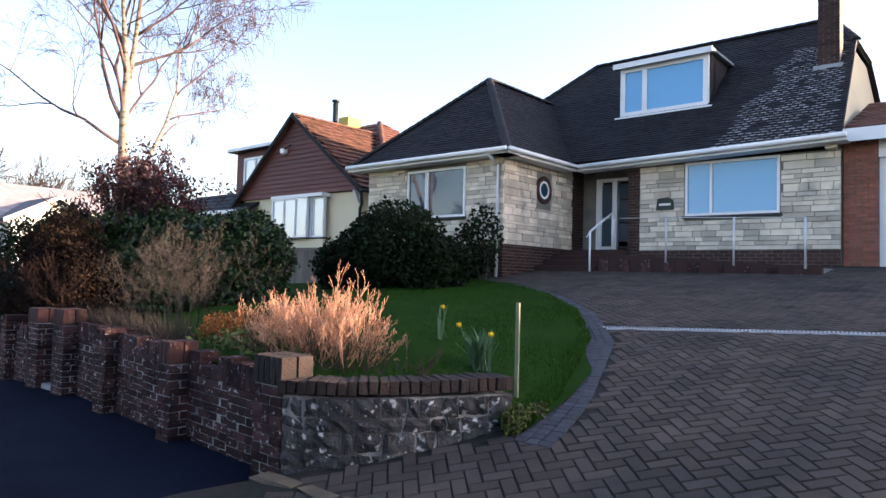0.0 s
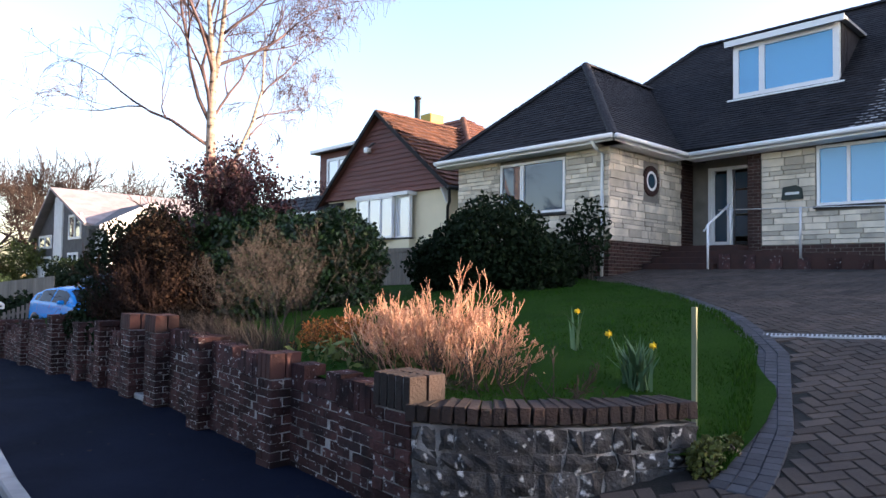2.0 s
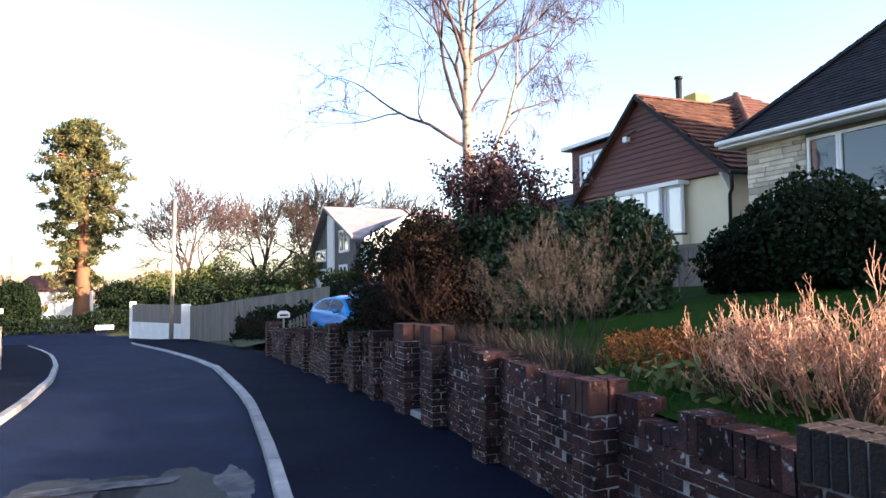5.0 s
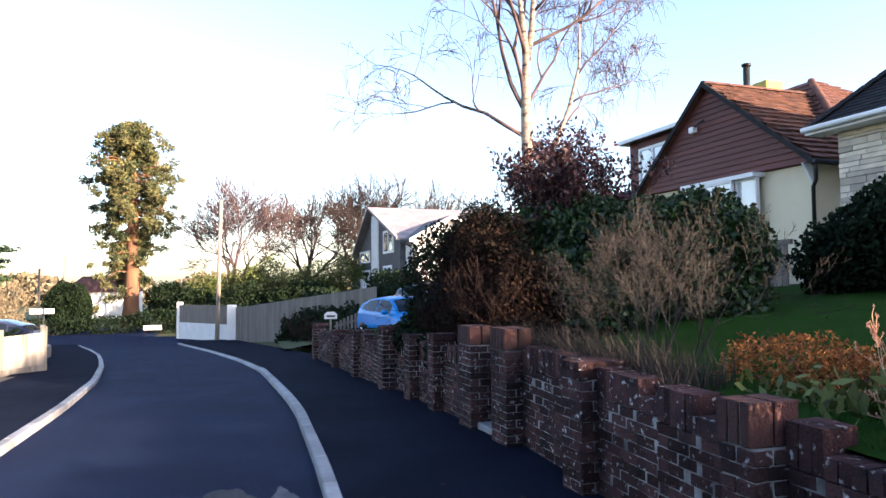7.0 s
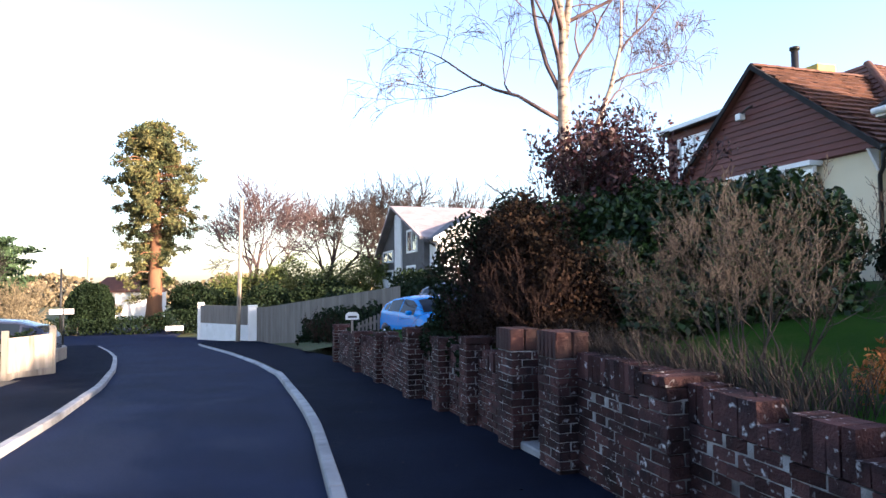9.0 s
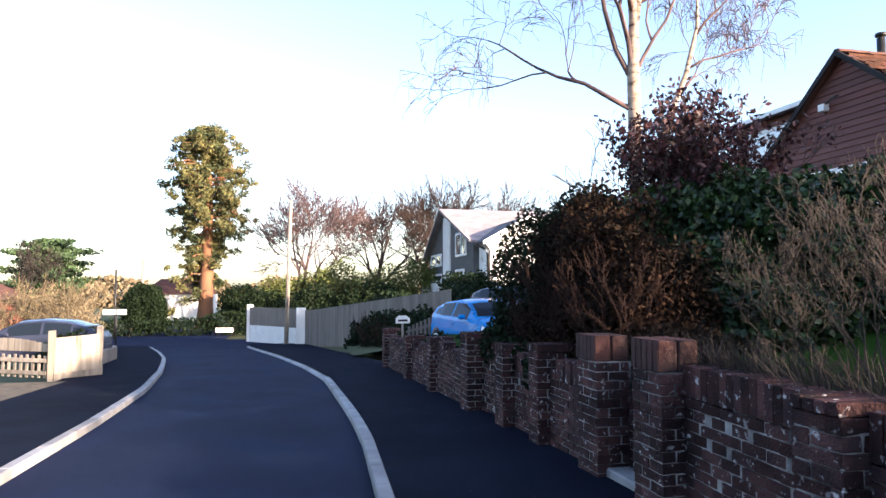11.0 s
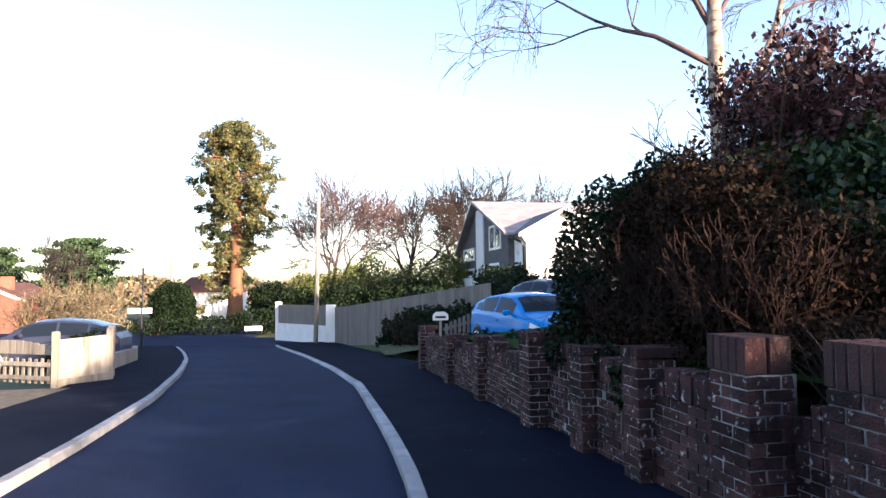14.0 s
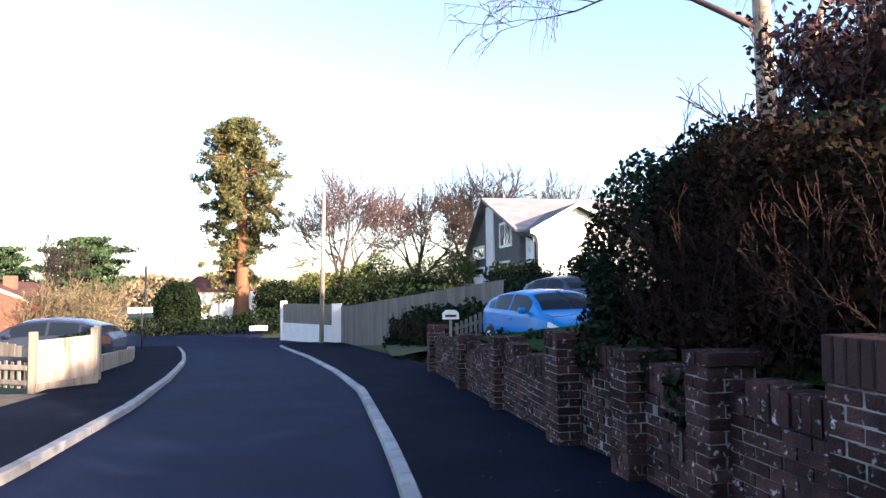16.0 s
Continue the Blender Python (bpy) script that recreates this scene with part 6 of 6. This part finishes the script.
for k in range(12):
    rise = 0.12 * math.sin(math.pi * (k + 0.5) / 12)
    part("arch_board", boxed(0.05 + 0.2 * k, 0.245 + 0.2 * k, -0.05, -0.025, 0.55, 0.70 + rise, 0.004), M_WOOD, low_fence, "pale curved top board of the gate").matrix_basis = swing
part("post", boxed(2.4, 2.52, -0.04, 0.08, -0.15, 0.9, 0.01), M_WOOD, low_fence).matrix_basis = swing
part("kickboard", slab(bmesh.new(), [(-0.70, -0.30, -0.06), (-1.80, 0.36, -0.06), (-1.80, 0.36, 0.09), (-0.70, -0.30, 0.09)], (0.05, 0.04, 0)), M_WOOD, low_fence)
apron = strip("driveway_apron", steps(-20.6, -16.0, 8), lambda x: -5.2, lambda x: -3.25, lambda x, y: path_z(x) + 0.006, M_SANDY, 3, "pale concrete apron before the picket gate", "driveway")
planter = thing("sleeper_border", "low brown timber sleeper edging along the pavement", "border", (-26, -4.2, -0.9))
for k in range(4):
    x0, x1 = 3.1 - 2.4 * k, 0.72 - 2.4 * k
    ys = [float(np.interp(-(q - 26), (22, 30, 40), (-3.55, -4.45, -6.9))) + 4.2 for q in (x0, x1)]
    zs = [path_z(q - 26) + 0.9 for q in (x0, x1)]
    part("sleeper", slab(bmesh.new(), [(x0, ys[0], zs[0] - 0.1), (x1, ys[1], zs[1] - 0.1), (x1, ys[1], zs[1] + 0.38), (x0, ys[0], zs[0] + 0.38)], (0.02, -0.2, 0)), M_WOOD, planter)
leafy("border_plants", [((-25.0, -4.7, -0.35), (1.3, 0.45, 0.4)), ((-28.0, -5.2, -0.4), (1.6, 0.5, 0.5)), ((-31, -6.0, -0.6), (1.6, 0.6, 0.5))], 700, 0.07, M_DARKLEAF, "straggly dark plants in the timber-edged border", "plants", 35, floor=-0.9)
leafy("golden_shrub", [((-45, -11.3, 0.0), (1.5, 1.6, 1.5)), ((-44, -9.7, -0.5), (1.2, 1.2, 1.0)), ((-46, -13.2, -0.2), (1.5, 1.5, 1.3))], 900, 0.06, M_GOLD, "sunlit golden-brown winter shrub", "shrub", 36, floor=-1.3, lump=0.7)
fan("twig", bpy.data.objects["golden_shrub"], 40, (1.4, 1.6), 0.5, 3.4, 0.03, M_GOLD, 361, depth=4, wob=0.14, tipr=0.012)
leafy("dark_yew", [((-57, -9.3, -0.1), (1.2, 1.1, 1.75)), ((-57, -8.3, -0.1), (1.2, 1.0, 1.7)), ((-57, -8.8, 0.6), (1.2, 1.3, 1.1))], 1100, 0.11, M_DARKLEAF, "dark clipped evergreen block at the junction", "hedge", 37, floor=-1.6)
leafy("low_dark_hedge", [((-53, -9.0, -1.1), (1.0, 2.5, 0.6)), ((-53, -5.5, -1.1), (1.0, 2.5, 0.65)), ((-53, -2.6, -0.9), (1.0, 2.0, 0.8))], 700, 0.11, M_DARKLEAF, "low dark hedge along the junction", "hedge", 38, floor=-1.7)
red_house = thing("brick_bungalow", "red brick bungalow end with white bargeboards", "house", (-60, -20.9, -1.6))
part("wall", slab(bmesh.new(), [(0, -5, -0.3), (0, 1.2, -0.3), (0, 1.2, 2.1), (0, -1.2, 3.1), (0, -5, 1.6)], (-7, 0, 0)), M_HRED, red_house)
part("bargeboard", slab(bmesh.new(), [(0.05, 1.5, 1.95), (0.05, -1.2, 3.1), (0.05, -1.2, 3.35), (0.05, 1.5, 2.2)], (0.05, 0, 0)), M_UPVC, red_house, "white bargeboard")
part("roof", slab(bmesh.new(), [(0.1, 1.5, 2.15), (0.1, -1.2, 3.35), (-7.5, -1.2, 3.35), (-7.5, 1.5, 2.15)], (0, 0, 0.15)), M_TILE_BROWN, red_house)
part("chimney", boxed(-1.5, -0.8, -0.6, 0.1, 2.5, 3.9), M_HRED, red_house)
white_garage = thing("white_outbuilding", "low white rendered outbuilding with a brown roof behind the conifer", "building", (-75, -9, -1.7))
part("wall", boxed(-4, 0, -3.2, 3.0, 0, 2.6), M_WHITE, white_garage)
part("roof", slab(bmesh.new(), [(0.3, -3.5, 2.6), (0.3, 3.3, 2.6), (-2, 2.0, 4.0), (-2, -2.2, 4.0)], (-0.05, 0, 0.12)), M_TILE_BROWN, white_garage)

# ---- things: trees ----
conifer = thing("giant_conifer", "tall sunlit evergreen conifer with a thick red-brown trunk", "tree", (-66, -5.7, -1.7))
v, f = [], []
tube(v, f, [Vector((0, 0, -0.3)), Vector((0, 0, 1.5)), Vector((0, 0.1, 6)), Vector((0, 0, 12)), Vector((0, -0.2, 17))], [0.85, 0.62, 0.5, 0.36, 0.08], 12)
raw("trunk", v, f, M_CONIFER_BARK, conifer, smooth=True)
rngc = np.random.default_rng(51)
pts = []
tv, tf = [], []
for i in range(190):
    z = 1.9 + 15.0 * rngc.uniform(0, 1) ** 0.72
    prof = float(np.interp(z, (1.8, 3.2, 5.0, 6.6, 8.4, 10.6, 13.2, 15.2, 16.6, 17), (3.0, 3.4, 2.0, 2.3, 3.5, 4.1, 3.7, 2.8, 1.6, 0.4)))
    w = rngc.uniform(0, 6.28) if z > 7.5 else rngc.uniform(0.75, 5.5)
    r = prof * rngc.uniform(0.3, 1.08)
    end = Vector((math.cos(w) * r, math.sin(w) * r, z - 0.10 * r + rngc.normal() * 0.25))
    tube(tv, tf, [Vector((0, 0, z + 0.1)), Vector((end.x * 0.6, end.y * 0.6, z + 0.15)), end], [0.07, 0.045, 0.02], 4)
    for s in (0.5, 0.78, 1.0):
        q = rngc.uniform(0.45, 1.05)
        c = np.array((end.x * s + rngc.normal() * 0.35, end.y * s + rngc.normal() * 0.35, z + (end.z - z) * s + 0.3 * rngc.normal()))
        pts.append(clump_points(rngc, c, (0.6 * q, 0.6 * q, 0.45 * q), int(120 * q), 0.9, 0.0, 2.4))
raw("branch_frame", tv, tf, M_CONIFER_BARK, conifer)
v, f = leaves(rngc, np.concatenate(pts), 0.115, long=2.8)
raw("foliage", v.tolist(), f.tolist(), M_CONIFER, conifer)


def cedar(name, at, h, r, seed, label):
    rng = np.random.default_rng(seed)
    base = thing(name, label, "tree", at, "distant cedars")
    v, f = [], []
    tube(v, f, [Vector((0, 0, -0.3)), Vector((0, 0.1, h * 0.5)), Vector((0, 0, h))], [0.5, 0.35, 0.1], 9)
    pts = []
    for i in range(26):
        z = h * (0.3 + 0.68 * i / 26)
        w = i * 2.4
        rr = r * rng.uniform(0.5, 1.05) * float(np.interp(z / h, (0.3, 0.6, 0.85, 1), (0.9, 1, 0.7, 0.3)))
        e = Vector((math.cos(w) * rr, math.sin(w) * rr, z + 0.15 * rr))
        tube(v, f, [Vector((0, 0, z - 0.4)), e], [0.12, 0.03], 5)
        for s in (0.4, 0.7, 1.0):
            pts.append(clump_points(rng, (e.x * s, e.y * s, z + 0.15 * rr * s), (1.3, 1.3, 0.32), 130, 0.4, 0.1))
    raw("trunk", v, f, M_BARK, base)
    v, f = leaves(rng, np.concatenate(pts), 0.2, long=1.8)
    raw("foliage", v.tolist(), f.tolist(), M_CEDAR, base)
    return base


cedar("cedar_tree", (-75, -20.8, -1.8), 7.9, 4.2, 61, "broad dark green cedar with layered branches")
cedar("cedar_tree", (-85, -32.5, -2), 7.8, 4.0, 62, "distant dark cedar beyond the bungalow")
bare_tree("bare_tree", (-62, 2.4, -0.9), 12.6, 0.3, "leafless spreading tree lit warm by low sun", 71, depth=5, minr=0.02, spread=0.58, lift=0.1, shrink=0.8, trunk=0.2, twig=M_BIRCHTWIG)
bare_tree("bare_tree", (-66, 9.1, -0.2), 11.4, 0.36, "leafless dark oak behind the hedge", 72, depth=5, minr=0.02, spread=0.58, lift=0.1, shrink=0.8, trunk=0.2, twig=M_TWIG)
bare_tree("bare_tree", (-68, 14.0, 0.3), 13.6, 0.42, "tall leafless oak behind the modern house", 73, depth=5, minr=0.02, spread=0.58, lift=0.1, shrink=0.8, trunk=0.2, twig=M_TWIG)
bare_tree("bare_tree", (-74, 22, 0.5), 14.2, 0.4, "leafless tree behind the modern house", 74, depth=5, minr=0.02, spread=0.58, lift=0.1, shrink=0.8, trunk=0.2, twig=M_TWIG)
bare_tree("bare_tree", (-46, -12.5, -1.4), 6.5, 0.12, "small leafless tree near the junction", 75, depth=4, minr=0.012, spread=0.5, material=M_DRYTWIG)
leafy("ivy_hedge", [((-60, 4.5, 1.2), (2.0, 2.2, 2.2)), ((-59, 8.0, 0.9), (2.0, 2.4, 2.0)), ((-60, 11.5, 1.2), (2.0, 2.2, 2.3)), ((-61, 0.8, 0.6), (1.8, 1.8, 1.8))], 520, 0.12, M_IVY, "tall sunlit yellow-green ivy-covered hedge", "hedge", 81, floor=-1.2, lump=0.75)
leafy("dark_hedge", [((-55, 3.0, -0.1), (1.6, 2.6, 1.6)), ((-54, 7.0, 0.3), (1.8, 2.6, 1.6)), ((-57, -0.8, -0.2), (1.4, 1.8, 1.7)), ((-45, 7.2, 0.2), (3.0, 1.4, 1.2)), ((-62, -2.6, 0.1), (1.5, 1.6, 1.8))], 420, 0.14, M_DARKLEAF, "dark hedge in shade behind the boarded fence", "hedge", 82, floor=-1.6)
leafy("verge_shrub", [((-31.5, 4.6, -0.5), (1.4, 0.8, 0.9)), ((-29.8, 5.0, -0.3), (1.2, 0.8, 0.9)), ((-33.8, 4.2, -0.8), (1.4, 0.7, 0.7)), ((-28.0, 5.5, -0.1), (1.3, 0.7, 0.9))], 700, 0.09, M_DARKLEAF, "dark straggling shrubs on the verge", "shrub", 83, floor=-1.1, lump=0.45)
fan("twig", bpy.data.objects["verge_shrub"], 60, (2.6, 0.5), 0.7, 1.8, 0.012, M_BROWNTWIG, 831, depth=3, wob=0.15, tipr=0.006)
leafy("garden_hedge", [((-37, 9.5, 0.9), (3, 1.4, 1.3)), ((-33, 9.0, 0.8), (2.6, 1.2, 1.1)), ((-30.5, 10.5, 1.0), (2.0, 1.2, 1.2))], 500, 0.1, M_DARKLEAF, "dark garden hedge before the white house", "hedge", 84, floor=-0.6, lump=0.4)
leafy("distant_wood", [((-150, 20 + 18 * k, -1.5 + 1.2 * (k % 2)), (10, 11, 4.2)) for k in range(-5, 3)], 14, 0.8, M_GOLD, "far line of winter woodland", "woodland", 85, floor=-3, kind="stuff")
verge = strip("verge", steps(-36, -27, 12), lambda x: 3.1 - 0.06 * (x + 27), lambda x: 4.3 - 0.2 * (x + 27), lambda x, y: path_z(x) + 0.08 + 0.15 * max(0, y - 3.2), M_FARGRASS, 4, "rough grass verge beside the pavement", "verge")

# ---- unseen shapes outside the view, added only to shade the lane and garden ----
# Bungalow added out of view; its ridge cuts the low sun near the ground.
east = thing("unseen_sun_block", "unseen bungalow shape added to shade the lawn and drive", "house", (9, 20, 1.5))
part("wall", boxed(-6.2, 7, -4, 4, -0.3, 3.1), M_HRED, east)
part("roof", slab(bmesh.new(), [(-6.5, -4.3, 3.1), (7.3, -4.3, 3.1), (7.3, 0, 4.9), (-6.5, 0, 4.9)], (0, 0, 0.12)), M_TILE_BROWN, east)
part("roof", slab(bmesh.new(), [(-6.5, 4.3, 3.1), (7.3, 4.3, 3.1), (7.3, 0, 4.9), (-6.5, 0, 4.9)], (0, 0, 0.12)), M_TILE_BROWN, east)
# Evergreens added out of view to keep sun off the laurel and hedges.
leafy("tall_evergreen", [((10.9, 26.5, 5.3), (3.0, 2.0, 4.45)), ((9.2, 26.4, 5.6), (2.8, 2.0, 4.5)), ((7.0, 26, 5.4), (3.0, 2.2, 4.5)), ((4.0, 26.3, 5.5), (3.2, 2.2, 4.8)), ((0.8, 27, 5.0), (2.6, 2.2, 4.0))], 300, 0.3, M_DARKLEAF, "unseen evergreen screen added to shade the laurel and brown hedge", "tree", 91, floor=1.8, lump=0.15)
# Hedge row added out of view to dim skylight on road and wall.
leafy("south_hedge", [((-10 + 3.2 * k, -6.3, 1.9), (2.1, 0.9, 2.6)) for k in range(9)], 220, 0.16, M_DARKLEAF, "unseen tall hedge added to block skylight from the lane", "hedge", 92, floor=-0.2, lump=0.15)

# ---- small things of the lane ----
slabs = thing("broken_edging", "broken sandy concrete edging at the foot of the stone wall", "edging", (-3.6, 3.0, 0.0))
rng = random.Random(9)
for x, y, w, d, r in ((-0.45, -0.02, 0.42, 0.16, 8), (-0.02, 0.0, 0.34, 0.15, -4), (0.36, 0.03, 0.3, 0.13, 10), (0.68, 0.12, 0.26, 0.1, 24)):
    bm = boxed(-w / 2, w / 2, -d / 2, d / 2, -0.06, 0.018, 0.01)
    for q in bm.verts:
        q.co += Vector((rng.uniform(-0.02, 0.02), rng.uniform(-0.02, 0.02), 0))
    ob = part("slab", bm, M_SANDY, slabs)
    ob.matrix_basis = pose(x, y, drive_z(x - 3.6, y + 3.0) - 0.005, 0, 0, r)
sill_stone = thing("gate_threshold", "worn concrete threshold in the gap of the wall", "threshold", (-10.45, 3.75, -0.15))
part("slab", boxed(-0.3, 0.3, -0.12, 0.2, -0.1, 0.06, 0.015), M_KERB, sill_stone)
M_DRYMUD = mat("dried_silt", (0.12, 0.125, 0.14), (0.045, 0.05, 0.062), scale=4.5, rough=0.8, bump=0.5, fine=120, stain=(0.02, 0.023, 0.033), stain_scale=2.3, stain_at=0.56)
M_WASH = mat("sandy_wash", (0.036, 0.034, 0.034), (0.022, 0.023, 0.028), scale=3.0, rough=0.7, bump=0.5, fine=120)


def road_stain(name, blobs, lift, material, label):
    """Thin washed-out silt on the lane: blobs (x, y, half length, half width) with ragged outlines."""
    bm = bmesh.new()
    for cx, cy, rx, ry in blobs:
        ring = []
        for k in range(64):
            w = 2 * math.pi * k / 64
            d = Vector((math.cos(w), math.sin(w), 0))
            r = 1 + 0.42 * noise.noise(d * 1.7 + Vector((cx * 3, cy, 0))) + 0.22 * noise.noise(d * 6 + Vector((cx, cy, 3)))
            x, y = cx + d.x * rx * r, cy + d.y * ry * r
            ring.append(bm.verts.new((x, y, path_z(x) - 0.085 + lift)))
        bm.faces.new(ring)
    return tagged(part(name, bm, material), label, "road patch", kind="structure")


road_stain("road_wash", ((-8.5, 0.75, 0.95, 0.55), (-9.0, 0.0, 0.6, 0.5)), 0.004, M_WASH, "sandy brown wash spread over the lane's asphalt")
road_stain("road_silt", ((-8.75, 1.33, 0.55, 0.15),), 0.008, M_DRYMUD, "pale dried silt beside the kerb")
road_stain("road_silt", ((-9.1, 0.25, 0.13, 0.6), (-8.5, -0.25, 0.4, 0.2)), 0.012, M_DRYMUD, "pale streak of dried silt across the lane")
litter = thing("fallen_leaves", "few pale fallen leaves scattered on the pavement", "leaves", (-11, 2.6, -0.15), kind="stuff")
rngl = np.random.default_rng(77)
pts = np.array([(x, y, path_z(x) + 0.008) for x, y in zip(rngl.uniform(-20, -5, 60), rngl.uniform(1.9, 3.3, 60))])
v, f = leaves(rngl, pts - np.array(litter.location), 0.035, up=0.0)
v[:, 2] = v[:, 2] * 0.15 + np.repeat(pts[:, 2] - litter.location.z, 4) * 0.85
raw("leaf", v.tolist(), f.tolist(), M_DRYTWIG, litter)

# drain channel across the drive
drain = thing("drain_channel", "pale metal slotted drain channel across the driveway", "drain", (-2.4, 7.8, 1.0))
d0, d1 = Vector((-3.78, 7.38)), Vector((2.2, 9.03))
n = 6
for k in range(n):
    a, b = d0.lerp(d1, k / n), d0.lerp(d1, (k + 0.995) / n)
    side = Vector((-(b - a).y, (b - a).x)).normalized() * 0.055
    pts = [Vector((q.x + 2.4, q.y - 7.8, drive_z(q.x, q.y) + 0.006 - 1.0)) for q in (a - side, b - side, b + side, a + side)]
    bar = part("grating", slab(bmesh.new(), pts, (0, 0, -0.03)), M_STEEL, drain)
    for j in range(26):
        c = a.lerp(b, (j + 0.5) / 26)
        u = (b - a).normalized() * 0.011
        pts = [Vector((q.x + 2.4, q.y - 7.8, drive_z(q.x, q.y) + 0.008 - 1.0)) for q in (c - u - side * 0.7, c + u - side * 0.7, c + u + side * 0.7, c - u + side * 0.7)]
        part("slot", slab(bmesh.new(), pts, (0, 0, -0.004)), M_BLACK, bar)

# ---- paving blocks of the drive, last ----
border = []
for k in range(90):
    y = 4.2 + 7.5 * k / 90
    for r in range(3):
        border.append((y, r))
shared = [brick_mesh("border_block", 0.1, 0.085, 0.05, M_PAVER_GREY, 200 + q, 0.002) for q in range(3)]
for y, r in border:
    x = edge_x(y) + 0.015 + r * 0.105
    if y > 11:
        continue
    slope = math.degrees(math.atan2(drive_z(x, y + 0.1) - drive_z(x, y), 0.1))
    turn = math.degrees(math.atan2(edge_x(y + 0.1) - edge_x(y), 0.1))
    piece("border_block", shared[(r + int(y * 12)) % 3], driveway, pose(x + 0.05, y, drive_z(x, y) - 0.045, slope, 0, -turn))
U = 0.105
single, jv, jf, count = {}, [], [], 0
cells = []
R45 = math.sqrt(0.5)
for i in range(-30, 150):
    for j in range(-10, 190):
        k = (i - j) % 4
        if k not in (0, 3):
            continue
        w, h = (2 * U, U) if k == 0 else (U, 2 * U)
        a, b = i * U + w / 2, j * U + h / 2
        cx, cy = (a - b) * R45 - 0.0, (a + b) * R45 - 1.0
        if cy > 4.4:
            left = edge_x(cy) + 0.36
        else:
            left = float(np.interp(cy, (2.4, 3.0, 3.6, 4.4), (-3.7, -4.0, -3.45, -2.8)))
        if cy > 11:
            left = -8.8
        t = ((cx - d0.x) * (d1.x - d0.x) + (cy - d0.y) * (d1.y - d0.y)) / (d1 - d0).length_squared
        off = abs((cx - d0.x) * (d1.y - d0.y) - (cy - d0.y) * (d1.x - d0.x)) / (d1 - d0).length
        if cx < left or cx > 1.2 or cy < 2.5 or cy > 15.2 or (t > -0.02 and off < 0.12):
            continue
        cells.append((cy, cx, w, h))
cells.sort()
rng = random.Random(21)
for cy, cx, w, h in cells:
    slope = (drive_z(cx, cy + 0.1) - drive_z(cx, cy - 0.1)) / 0.2
    z = drive_z(cx, cy) + rng.uniform(-0.0015, 0.0015)
    turn = Matrix.Translation((cx, cy, z)) @ Matrix.Rotation(math.atan(slope), 4, "X") @ Matrix.Rotation(math.pi / 4, 4, "Z")
    if count < 295 and cx < 0.3:
        key = (w > h, count % 2)
        if key not in single:
            single[key] = brick_mesh("paving_block", w - 0.008, h - 0.008, 0.05, M_PAVER, 300 + count, 0.0015)
        piece("paving_block", single[key], driveway, turn @ Matrix.Translation((0, -(h - 0.008) / 2, -0.05)))
        count += 1
    else:
        s = len(jv)
        tx, ty = rng.uniform(-0.002, 0.002), rng.uniform(-0.002, 0.002)
        for ins, dz in ((0.004, -0.02), (0.009, 0.0)):
            for sx, sy in ((-1, -1), (1, -1), (1, 1), (-1, 1)):
                jv.append(tuple(turn @ Vector((sx * (w / 2 - ins), sy * (h / 2 - ins), dz + tx * sx + ty * sy))))
        jf += [(s + 4, s + 5, s + 6, s + 7), *((s + a, s + (a + 1) % 4, s + 4 + (a + 1) % 4, s + 4 + a) for a in range(4))]
tagged(raw("paving", jv, jf, M_PAVER_J, driveway), "", kind="stuff")
